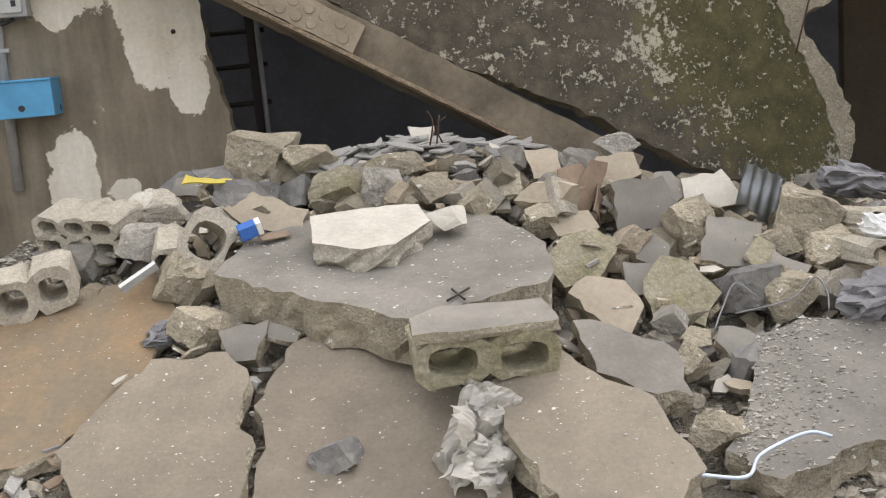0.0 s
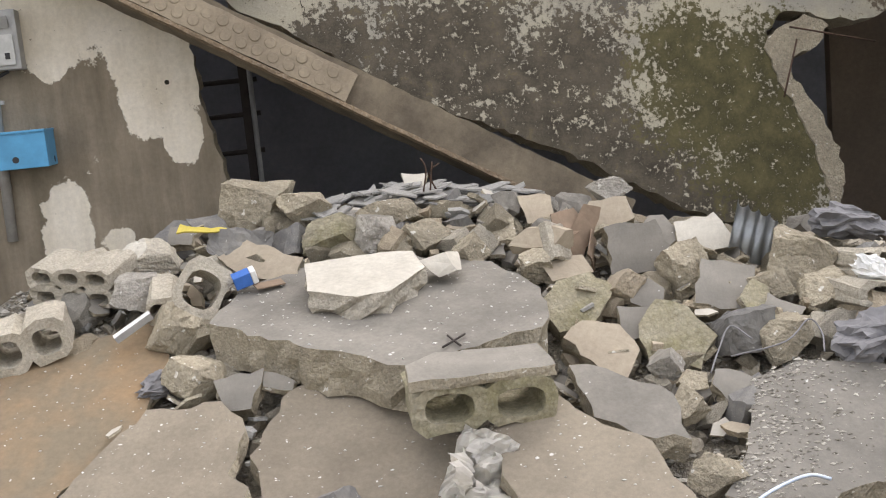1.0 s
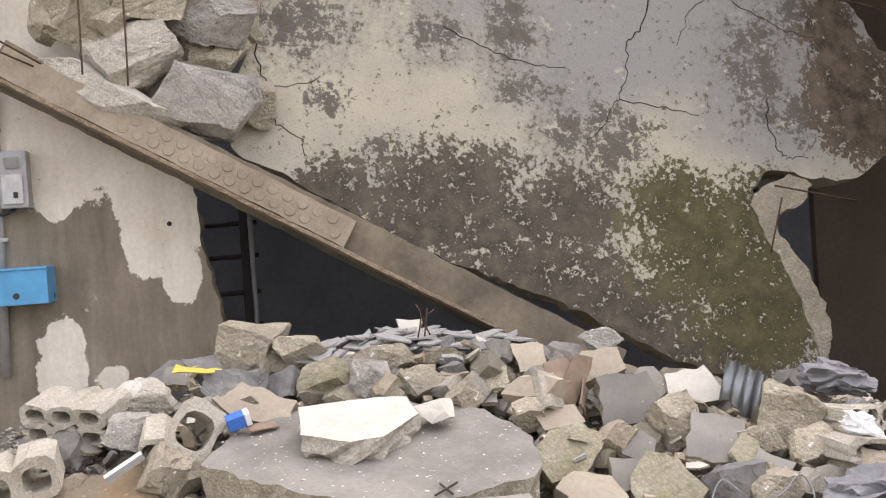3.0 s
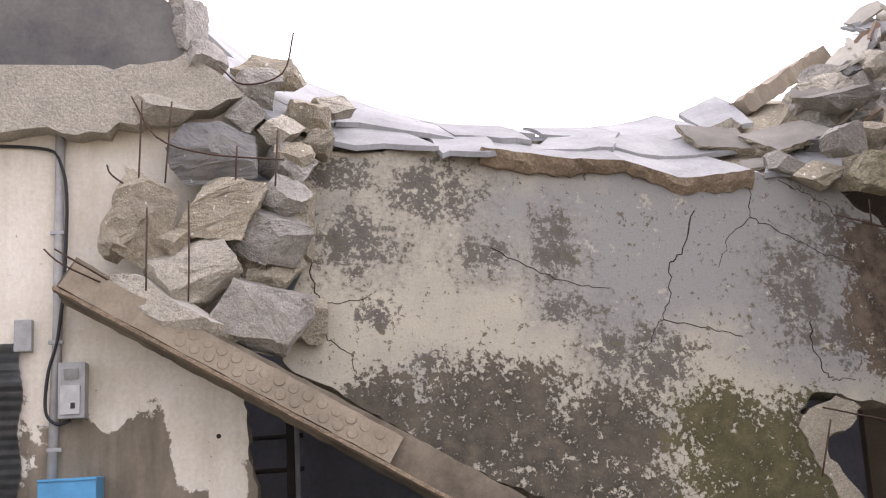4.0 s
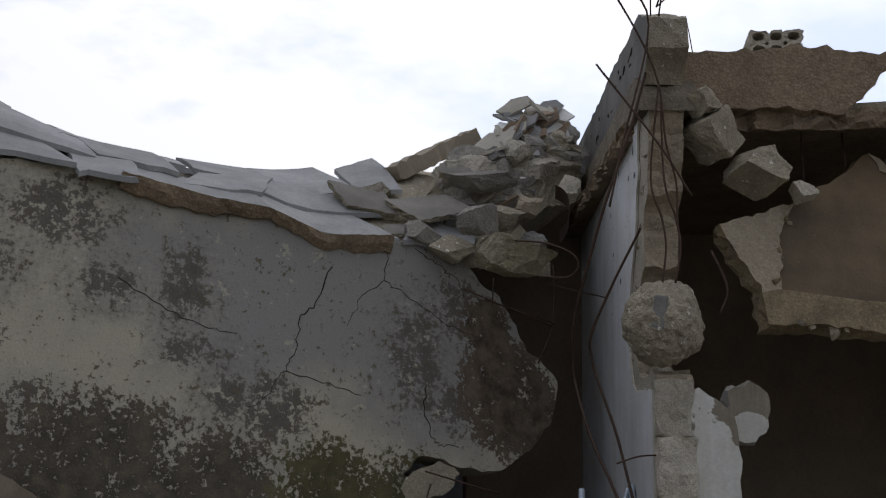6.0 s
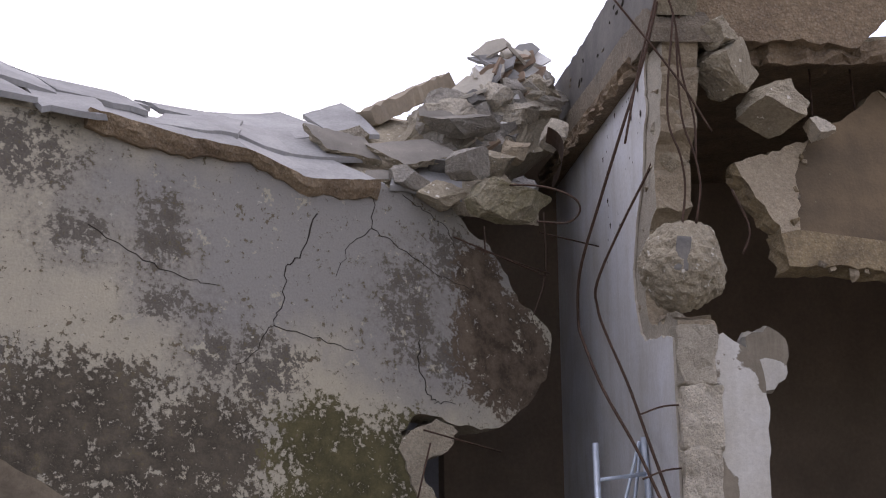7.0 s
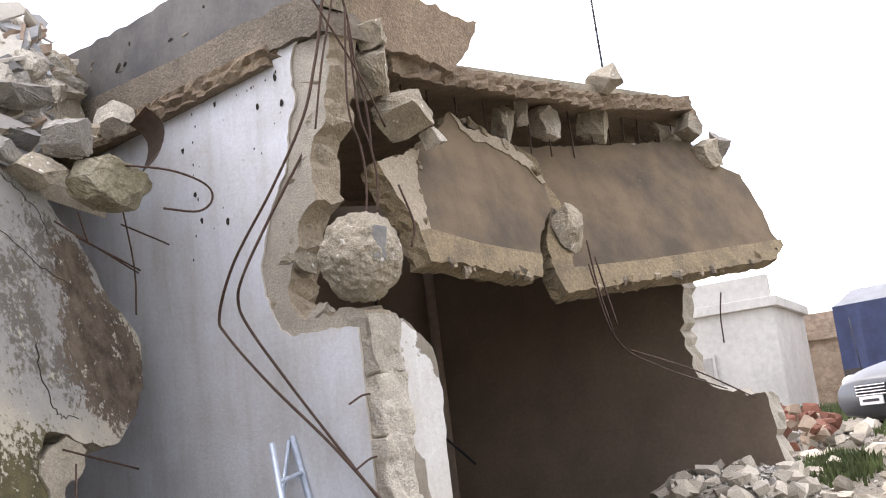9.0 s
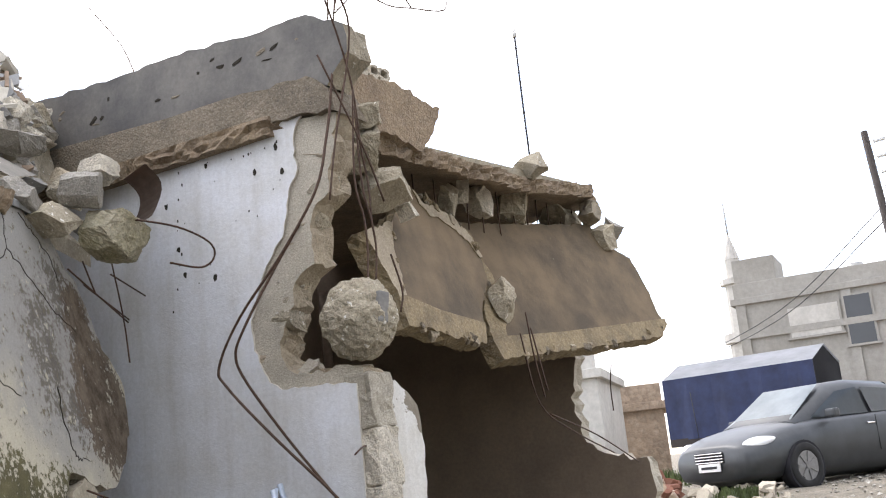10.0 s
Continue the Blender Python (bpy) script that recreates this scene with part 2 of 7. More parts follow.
def stained_panel():
    """Cream limewash over grey render: black mould in speckled blotches, moss at the low end, bare grime along the base."""
    m, N, L, bs = nodes_of("weathered_limewash")
    co = N.new("ShaderNodeTexCoord").outputs["Object"]
    n_big, n_mid, n_fine = noise_of(N, L, co, 1.6, 6, 0.6), noise_of(N, L, co, 7.5, 8, 0.72), noise_of(N, L, co, 30, 6, 0.72)
    grain = math_of(N, L, "MULTIPLY_ADD", n_fine, 0.42, math_of(N, L, "MULTIPLY", n_mid, 0.58))

    def stain(spots, weight, edge, soft=0.04):
        return ramp_between(N, L, math_of(N, L, "MULTIPLY_ADD", ovals(N, L, co, spots), weight, grain), edge, edge + soft)

    cream = mixed(N, L, ramp_between(N, L, n_big, 0.36, 0.62), (0.45, 0.41, 0.315), (0.35, 0.325, 0.26))
    col = mixed(N, L, ramp_between(N, L, math_of(N, L, "MULTIPLY_ADD", ovals(N, L, co, ((1.5, 0.75, 1.5, 1.0), (2.3, 0.3, 0.9, 0.9))), 0.5, n_big), 0.52, 0.86), cream, (0.275, 0.265, 0.245))
    dark = mixed(N, L, ramp_between(N, L, n_fine, 0.35, 0.65), (0.075, 0.068, 0.058), (0.17, 0.152, 0.125))
    # thin grey bloom round the mould
    col = mixed(N, L, mixed(N, L, 0.55, (0.0, 0.0, 0.0), stain(((-0.48, 0.61, 0.55, 0.45), (-0.01, 0.91, 0.6, 0.4), (0.25, 0.52, 0.4, 0.3), (0.67, 0.5, 0.35, 0.5), (0.9, -0.05, 0.3, 0.5), (2.15, 0.25, 0.5, 0.6)), 0.2, 0.56, 0.14)), col, (0.20, 0.186, 0.165))
    col = mixed(N, L, stain(((-0.48, 0.61, 0.37, 0.30), (-0.01, 0.91, 0.40, 0.28), (-0.55, 1.02, 0.32, 0.16), (0.25, 0.52, 0.24, 0.18), (0.67, 0.55, 0.2, 0.32), (0.70, 0.17, 0.21, 0.16), (-0.38, 0.18, 0.2, 0.14), (0.93, -0.07, 0.16, 0.32), (-0.13, -0.12, 0.21, 0.11), (2.1, 0.23, 0.26, 0.5), (2.46, 0.55, 0.3, 0.34), (1.2, -0.15, 0.34, 0.3), (2.35, -0.05, 0.2, 0.25)), 0.17, 0.60), col, dark)
    # bare, grimy render along the base
    col = mixed(N, L, stain(((0.23, -0.36, 0.72, 0.36), (-0.38, -0.34, 0.34, 0.28), (0.55, -0.62, 0.60, 0.36), (0.05, -0.58, 0.8, 0.28), (0.64, -0.88, 0.9, 0.32), (1.08, -1.12, 0.85, 0.4), (1.6, -1.4, 0.8, 0.36), (0.9, -0.52, 0.42, 0.34)), 0.20, 0.575, 0.05), col, mixed(N, L, ramp_between(N, L, n_mid, 0.38, 0.62), (0.048, 0.041, 0.031), (0.128, 0.11, 0.083)))
    # moss
    col = mixed(N, L, stain(((1.50, -0.56, 0.42, 0.36), (1.70, -0.80, 0.66, 0.54), (1.92, -1.12, 0.60, 0.56), (1.98, -0.66, 0.36, 0.40)), 0.21, 0.575, 0.05), col, mixed(N, L, ramp_between(N, L, n_mid, 0.36, 0.64), (0.045, 0.041, 0.022), (0.125, 0.112, 0.055)))
    # rotten brown face of the lobe
    col = mixed(N, L, stain(((2.72, 0.02, 0.46, 0.52), (2.62, 0.45, 0.24, 0.3), (2.9, -0.1, 0.3, 0.4)), 0.30, 0.60), col, mixed(N, L, ramp_between(N, L, n_mid, 0.4, 0.6), (0.062, 0.046, 0.032), (0.15, 0.118, 0.085)))
    # flaked patches and spots
    col = mixed(N, L, ramp_between(N, L, noise_of(N, L, co, 6.5, 8, 0.74), 0.60, 0.62), col, (0.40, 0.37, 0.29))
    col = mixed(N, L, ramp_between(N, L, noise_of(N, L, co, 20, 6, 0.68), 0.645, 0.665), col, (0.46, 0.435, 0.36))
    pits = ramp_between(N, L, noise_of(N, L, co, 45, 3, 0.6), 0.68, 0.70)
    col = mixed(N, L, pits, col, (0.12, 0.105, 0.085))
    col = mixed(N, L, 1.0, col, ramp_between(N, L, noise_of(N, L, co, 90, 4, 0.7), 0.25, 0.75, (0.84, 0.84, 0.84), (1.1, 1.1, 1.1)), "MULTIPLY")
    L.new(col, bs.inputs["Base Color"])
    bs.inputs["Roughness"].default_value = 0.93
    bs.inputs["Specular IOR Level"].default_value = 0.2
    bumped(N, L, bs, math_of(N, L, "MULTIPLY_ADD", n_mid, 0.8, n_fine), 0.5, 0.012)
    return m


def flaking_wall(name, paint, under, shift, low, kept=()):
    """Paint that has flaked off in big patches down to darker render, more of it near the ground."""
    m, N, L, bs = nodes_of(name)
    co = N.new("ShaderNodeTexCoord").outputs["Object"]
    sep = N.new("ShaderNodeSeparateXYZ")
    L.new(co, sep.inputs[0])
    n1, n2 = noise_of(N, L, co, 1.7, 7, 0.6), noise_of(N, L, co, 40, 5, 0.7)
    h = N.new("ShaderNodeMapRange")
    h.inputs["From Min"].default_value, h.inputs["From Max"].default_value = low
    h.inputs["To Min"].default_value, h.inputs["To Max"].default_value = -0.16, 0.22
    L.new(sep.outputs["Z"], h.inputs["Value"])
    f = N.new("ShaderNodeMath")
    f.operation = "ADD"
    L.new(n1, f.inputs[0]), L.new(h.outputs["Result"], f.inputs[1])
    edge = math_of(N, L, "MULTIPLY_ADD", noise_of(N, L, co, 14, 6, 0.7), 0.22, math_of(N, L, "SUBTRACT", f.outputs[0], 0.11))
    if kept:
        edge = math_of(N, L, "MULTIPLY_ADD", ovals(N, L, co, kept), 0.34, edge)
    mask = ramp_between(N, L, edge, shift, shift + 0.02)
    streak = N.new("ShaderNodeMapping")
    streak.inputs["Scale"].default_value = (7.0, 7.0, 0.9)
    L.new(co, streak.inputs["Vector"])
    runs = noise_of(N, L, streak.outputs["Vector"], 1.0, 7, 0.65)
    und = mixed(N, L, ramp_between(N, L, noise_of(N, L, co, 3.0, 5), 0.35, 0.65), under, tuple(c * 0.74 for c in under))
    und = mixed(N, L, 1.0, und, ramp_between(N, L, runs, 0.32, 0.68, (0.68, 0.66, 0.62), (1.22, 1.2, 1.18)), "MULTIPLY")
    pnt = mixed(N, L, ramp_between(N, L, noise_of(N, L, co, 2.2, 6), 0.38, 0.62), paint, (paint[0] * 0.87, paint[1] * 0.85, paint[2] * 0.80))
    pnt = mixed(N, L, 1.0, pnt, ramp_between(N, L, runs, 0.3, 0.55, (0.88, 0.865, 0.84), (1.0, 1.0, 1.0)), "MULTIPLY")
    pnt = mixed(N, L, ramp_between(N, L, noise_of(N, L, co, 26, 5, 0.7), 0.66, 0.68), pnt, under)
    col = mixed(N, L, mask, und, pnt)
    col = mixed(N, L, 1.0, col, ramp_between(N, L, n2, 0.25, 0.75, (0.85, 0.85, 0.85), (1.08, 1.08, 1.08)), "MULTIPLY")
    L.new(col, bs.inputs["Base Color"])
    bs.inputs["Roughness"].default_value = 0.9
    bs.inputs["Specular IOR Level"].default_value = 0.25
    s = N.new("ShaderNodeMath")
    s.operation = "MULTIPLY_ADD"
    L.new(mask, s.inputs[0])
    s.inputs[1].default_value = 0.6
    L.new(n2, s.inputs[2])
    bumped(N, L, bs, s.outputs[0], 0.4, 0.008)
    return m


PANEL = stained_panel()
LEFTWALL = flaking_wall("cream_paint_flaking", (0.80, 0.745, 0.645), (0.28, 0.24, 0.185), 0.50, (1.25, 2.25), ((-0.03, 1.64, 0.25, 0.36), (0.08, 1.34, 0.13, 0.2), (-0.57, 0.92, 0.17, 0.34), (-0.30, 0.83, 0.14, 0.10), (-0.53, 1.86, 0.11, 0.2), (-0.62, 1.35, 0.06, 0.1)))
WHITEWALL = flaking_wall("blue_white_distemper", (0.72, 0.735, 0.77), (0.64, 0.65, 0.68), 0.36, (-1.0, 1.2))
WHITEPIER = flaking_wall("white_plaster_flaking", (0.66, 0.65, 0.62), (0.33, 0.295, 0.24), 0.62, (-3.0, 4.2), ((0.29, 1.60, 0.14, 0.30), (0.32, 1.35, 0.10, 0.26), (0.02, -0.10, 0.14, 0.12)))


# ---- mesh helpers ----
def part(name, bm, material, parent=None, label=""):
    """One mesh object; materials may be a tuple, picked by the faces' index."""
    me = bpy.data.meshes.new(name)
    bm.normal_update()
    bm.to_mesh(me)
    bm.free()
    for m in material if isinstance(material, tuple) else (material,):
        me.materials.append(m)
    ob = new(name, me)
    if parent is not None:
        ob.parent = parent
    if label:
        ob["label"] = label
    return ob


def thing(name, label, category, m=Matrix(), group="", kind=""):
    ob = new(name)
    ob.empty_display_size = 0.1
    ob.matrix_world = m
    return tagged(ob, label, category, group, kind)


def place(ob, m):
    ob.matrix_basis = m
    return ob


def box_bm(bm, sx, sy, sz, m=Matrix(), bevel=0.0):
    made = bmesh.ops.create_cube(bm, size=1.0, matrix=m @ Matrix.Diagonal((sx, sy, sz, 1)))
    if bevel:
        edges = list({e for v in made["verts"] for e in v.link_edges})
        bmesh.ops.bevel(bm, geom=edges, offset=bevel, segments=2, affect="EDGES", profile=0.6)
    return bm


def a_box(sx, sy, sz, m=Matrix(), bevel=0.0):
    return box_bm(bmesh.new(), sx, sy, sz, m, bevel)


def tube_bm(bm, pts, r, sides=6, r_end=None, caps=True):
    """A bar or hose along points."""
    pts = [Vector(p) for p in pts]
    rings, n = [], len(pts)
    for i, p in enumerate(pts):
        way = (pts[min(i + 1, n - 1)] - pts[max(i - 1, 0)]).normalized()
        side = way.cross(Vector((0.31, 0.17, 0.93))).normalized()
        up = side.cross(way)
        rad = r if r_end is None else r + (r_end - r) * i / max(n - 1, 1)
        rings.append([bm.verts.new(p + rad * (side * math.cos(2 * math.pi * k / sides) + up * math.sin(2 * math.pi * k / sides))) for k in range(sides)])
    for a, b in zip(rings, rings[1:]):
        for k in range(sides):
            f = bm.faces.new((a[k], a[(k + 1) % sides], b[(k + 1) % sides], b[k]))
            f.smooth = True
    if caps:
        bm.faces.new(rings[0][::-1])
        bm.faces.new(rings[-1])
    return bm


def a_tube(pts, r, sides=6, r_end=None):
    return tube_bm(bmesh.new(), pts, r, sides, r_end)


def curve_pts(ctrl, steps=6):
    """Points of a smooth line through control points."""
    c = [Vector(p) for p in ctrl]
    c = [2 * c[0] - c[1]] + c + [2 * c[-1] - c[-2]]
    out = []
    for i in range(1, len(c) - 2):
        for k in range(steps):
            t = k / steps
            p0, p1, p2, p3 = c[i - 1:i + 3]
            out.append(0.5 * (2 * p1 + (p2 - p0) * t + (2 * p0 - 5 * p1 + 4 * p2 - p3) * t * t + (3 * p1 - p0 - 3 * p2 + p3) * t ** 3))
    return out + [c[-2]]


def jag(outline, step, amp, rng, smooth=()):
    """A closed outline cut into short steps and shaken; the sides listed in smooth stay straight."""
    out, n = [], len(outline)
    for i in range(n):
        a, b = Vector(outline[i]), Vector(outline[(i + 1) % n])
        k = max(1, int((b - a).length / step))
        nrm = Vector((-(b - a).y, (b - a).x)).normalized()
        for j in range(k):
            p = a.lerp(b, j / k)
            if i not in smooth:
                p = p + nrm * rng.uniform(-amp, amp) + (b - a).normalized() * rng.uniform(-amp, amp) * 0.4
            out.append(p)
    return out


def slab_bm(outline, thick, step=0.06, amp=0.012, seed=1, smooth=(), rough=0.012, layers=3, back_in=0.0, sag=None):
    """A broken plate: outline in x and z, front at y=0, back at y=thick. Faces: 0 front, 1 broken edge, 2 back."""
    rng = random.Random(seed)
    pts = jag(outline, step, amp, rng, smooth)
    area = sum(a.x * b.y - b.x * a.y for a, b in zip(pts, pts[1:] + pts[:1]))
    if area < 0:
        pts.reverse()
    mid = sum(pts, Vector((0, 0))) / len(pts)
    bm = bmesh.new()
    rows = []
    for k in range(layers + 1):
        d = k / layers
        row = []
        for p in pts:
            q = p.copy()
            if 0 < k:
                q += (mid - p).normalized() * (rng.uniform(-rough, rough) + back_in * d)
            y = d * thick
            row.append(bm.verts.new((q.x, y + (sag(q.x, q.y) if sag else 0.0), q.y)))
        rows.append(row)
    n = len(pts)
    for tri in tessellate_polygon([[Vector((p.x, p.y, 0)) for p in pts]]):
        f = bm.faces.new([rows[0][i] for i in tri])
        f.material_index = 0
    for a, b in zip(rows, rows[1:]):
        for i in range(n):
            g = bm.faces.new((a[(i + 1) % n], a[i], b[i], b[(i + 1) % n]))
            g.material_index = 1
    flat = [Vector((v.co.x, v.co.z, 0)) for v in rows[-1]]
    for tri in tessellate_polygon([flat]):
        g = bm.faces.new([rows[-1][i] for i in tri])
        g.material_index = 2
    bmesh.ops.recalc_face_normals(bm, faces=bm.faces)
    return bm


def chunk_bm(w, d, h, seed, points=13, cuts=2, rough=0.10):
    """A broken lump in a box of that size: a block with its corners split off along flat planes, chipped edges and a grainy surface."""
    rng = random.Random(seed)
    bm = bmesh.new()
    bmesh.ops.create_cube(bm, size=2.0)
    for v in bm.verts:
        v.co += Vector((rng.uniform(-0.3, 0.12), rng.uniform(-0.3, 0.12), 0.0 if v.co.z > 0 else rng.uniform(-0.12, 0.3)))
    for _ in range(max(4, points // 2)):
        n = Vector((rng.gauss(0, 1), rng.gauss(0, 1), rng.gauss(0, 1))).normalized()
        far = max(v.co.dot(n) for v in bm.verts)
        bmesh.ops.bisect_plane(bm, geom=bm.verts[:] + bm.edges[:] + bm.faces[:], plane_co=n * far * rng.uniform(0.55, 0.88), plane_no=n, clear_outer=True)
        bmesh.ops.delete(bm, geom=bm.faces[:], context="FACES_ONLY")
        bmesh.ops.convex_hull(bm, input=bm.verts)
        bmesh.ops.delete(bm, geom=[v for v in bm.verts if not v.link_faces], context="VERTS")
    bm.normal_update()
    bmesh.ops.dissolve_limit(bm, angle_limit=0.03, verts=bm.verts, edges=bm.edges)
    turn = Euler((rng.uniform(-0.7, 0.9), rng.uniform(-0.6, 0.6), rng.uniform(0, 6.28))).to_matrix()
    for f in bm.faces:
        f.material_index = 1 if f.normal.z > 0.985 else 0
    for v in bm.verts:
        v.co = turn @ v.co
    lo = [min(v.co[i] for v in bm.verts) for i in range(3)]
    hi = [max(v.co[i] for v in bm.verts) for i in range(3)]
    for v in bm.verts:
        v.co = Vector([((v.co[i] - lo[i]) / (hi[i] - lo[i]) - 0.5) * size for i, size in enumerate((w, d, h))])
    bmesh.ops.triangulate(bm, faces=bm.faces)
    off = Vector((seed * 1.37 % 17, seed * 0.71 % 13, 0))
    span = min(w, d, h)
    for k in range(cuts):
        if len(bm.faces) < 3000:
            bmesh.ops.subdivide_edges(bm, edges=bm.edges, cuts=1, use_grid_fill=True)
        for v in bm.verts:
            v.co += noise.noise_vector(v.co / span * (2.6 * 2.2 ** k) + off) * span * rough * 0.55 / (1.5 * k + 1)
    bmesh.ops.triangulate(bm, faces=bm.faces)
    return bm


def hollow_block_bm(L, H, D, nx, ny, seed=1, keep=None, taper=0.06):
    """A concrete hollow block: front face L x H in x and z, holes through its depth D in y; keep drops broken cells."""
    rng = random.Random(seed)
    bm = bmesh.new()
    K = 16
    cw, ch = L / nx, H / ny
    for i in range(nx):
        for j in range(ny):
            if keep and (i, j) not in keep:
                continue
            cx, cz = -L / 2 + cw * (i + 0.5), -H / 2 + ch * (j + 0.5)
            rect, oval = [], []
            for k in range(K):
                a = 2 * math.pi * (k + 0.5) / K
                c, s = math.cos(a), math.sin(a)
                q = 1.0 / max(abs(c), abs(s))
                rect.append((cx + c * q * cw / 2, cz + s * q * ch / 2))
                e = 0.5 * (abs(c) ** 3 + abs(s) ** 3) ** (-1 / 3)
                oval.append((cx + c * e * cw * 0.68, cz + s * e * ch * 0.62))
            ends = []
            for y, sh in ((-D / 2, 1.0), (D / 2, 1.0 - taper)):
                ro = [bm.verts.new(Vector((x, y, z)) + noise.noise_vector(Vector((x * 40, y * 40 + seed, z * 40))) * 0.009 + noise.noise_vector(Vector((x * 11, y * 11 + seed, z * 11))) * 0.014) for x, z in rect]
                oo = [bm.verts.new((cx + (x - cx) * sh, y + rng.uniform(-.004, .004), cz + (z - cz) * sh)) for x, z in oval]
                ends.append((ro, oo))
            (ra, oa), (rb, ob_) = ends
            for k in range(K):
                n = (k + 1) % K
                bm.faces.new((ra[k], ra[n], oa[n], oa[k]))
                bm.faces.new((rb[n], rb[k], ob_[k], ob_[n]))
                bm.faces.new((oa[k], oa[n], ob_[n], ob_[k]))
                bm.faces.new((ra[n], ra[k], rb[k], rb[n]))
    bmesh.ops.remove_doubles(bm, verts=bm.verts, dist=0.0015)
    return bm


def frame_of(origin, along, up=(0, 0, 1)):
    """A pose whose x runs along, whose z runs up, and whose y goes into the wall."""
    x = Vector(along).normalized()
    z = Vector(up).normalized()
    y = z.cross(x).normalized()
    z = x.cross(y)
    m = Matrix((x, y, z)).transposed().to_4x4()
    m.translation = origin
    return m


# ---- ground ----
def smooth(a, b, x):
    t = min(max((x - a) / (b - a), 0.0), 1.0)
    return t * t * (3 - 2 * t)


def ground_z(x, y):
    """The street rises towards the parked car; a heap of rubble lies before the collapsed front, another before the open room."""
    z = 0.95 * smooth(5.0, 13.0, x)
    far = max(abs(x) - 40, abs(y) - 40, 0) * 0.004
    slope = min(max(0.0 + 0.47 * (y - 3.06), -0.02), 0.84 - 0.28 * smooth(0.3, 1.5, x) - 0.2 * smooth(-0.9, -1.6, x))
    heap = slope * smooth(2.6, 3.1, y) * (1 - smooth(5.6, 7.2, y)) * smooth(-3.4, -1.9, x) * (1 - smooth(2.0, 3.0, x))
    heap2 = 0.85 * smooth(4.6, 6.2, x) * (1 - smooth(6.9, 8.0, x)) * smooth(2.7, 3.5, y) * (1 - smooth(4.0, 5.4, y))
    grit = noise.fractal(Vector((x * 2.2, y * 2.2, 3.0)), 1.0, 2.0, 4) * 0.035
    return z + far + max(heap, 0) + heap2 * (1 - z * 0.3) + grit * (1 if max(abs(x), abs(y)) < 30 else 0.3)


def axis(lo, hi, fine, reach):
    inner = list(np.arange(lo, hi, fine))
    grow, step, a, b = [], fine * 2, lo, hi
    left, right = [], []
    while a > -reach:
        a -= step
        left.append(a)
        b += step
        right.append(b)
        step *= 1.35
    return left[::-1] + inner + right


GX, GY = axis(-2.6, 8.2, 0.07, 900), axis(2.4, 6.6, 0.07, 900)
verts = [(x, y, ground_z(x, y)) for y in GY for x in GX]
nx = len(GX)
faces = [(j * nx + i, j * nx + i + 1, (j + 1) * nx + i + 1, (j + 1) * nx + i) for j in range(len(GY) - 1) for i in range(nx - 1)]
me = bpy.data.meshes.new("ground")
me.from_pydata(verts, [], faces)
me.materials.append(DUST)
ground = tagged(new("ground", me), "dusty beige earth strewn with crushed concrete and grit", "ground", kind="structure")

# ---- frames of the main walls ----
PA = (0.0, 5.62, 2.1)
FA = frame_of(PA, (0.986, 0.164, 0), (-0.0328, 0.1972, 1))
FPAN = FA @ pose(0, 0.14, 0)
FB = frame_of((2.93, 4.86, 0), (-0.33, -0.944, 0))
FE = frame_of((2.96, 4.87, 0), (-0.33, -0.944, 0))
FC1 = frame_of((3.52, 4.72, 2.40), (0.974, -0.227, 0), (0.056, 0.234, 1))
FC2 = frame_of((4.71, 4.57, 2.38), (0.887, -0.462, 0), (0.16, 0.33, 1))
FR = frame_of((4.36, 4.53, 0), (0.955, -0.296, 0))
FP = frame_of((2.93, 4.80, 0), (0.90, -0.436, 0))
FG = frame_of((-1.3, 5.72, 0), (0.986, 0.164, 0))
FJ = frame_of((7.72, 4.12, 0), (-0.24, -0.97, 0))

# ---- the walls that still stand ----
wall_left = place(part("wall_west", slab_bm([(-6.0, -0.2), (-6.0, 3.6), (0.20, 3.6), (0.19, 2.0), (0.17, 1.80), (0.18, 1.55), (0.24, 1.30), (0.28, 1.0), (0.34, 0.5), (0.36, -0.2)], 0.2, 0.05, 0.014, 3, (0, 1, 9), 0.02), (LEFTWALL, ROUGH, INNER)), FG)
tagged(wall_left, "cream painted wall flaking to brown render, broken at its edge", "wall", kind="structure")
wall_white = place(part("wall_side", slab_bm([(-3.6, -0.1), (-3.6, 3.80), (-1.66, 3.74), (-0.02, 3.59), (-0.05, 3.42), (-0.09, 3.26), (-0.12, 3.14), (-0.26, 3.02), (-0.25, 2.87), (-0.26, 2.76), (-0.39, 2.67), (-0.42, 2.55), (-0.51, 2.43), (-0.53, 2.31), (-0.47, 2.16), (-0.24, 2.15), (-0.12, 2.17), (0.02, 2.13), (0.02, -0.1)], 0.19, 0.04, 0.016, 5, (0, 1, 2, 17, 18), 0.03), (BLOCKCON, OCHREROUGH, INNER)), FB @ pose(0, 0.016, 0))
tagged(wall_white, "concrete block wall, broken open at its front end", "wall", kind="structure")
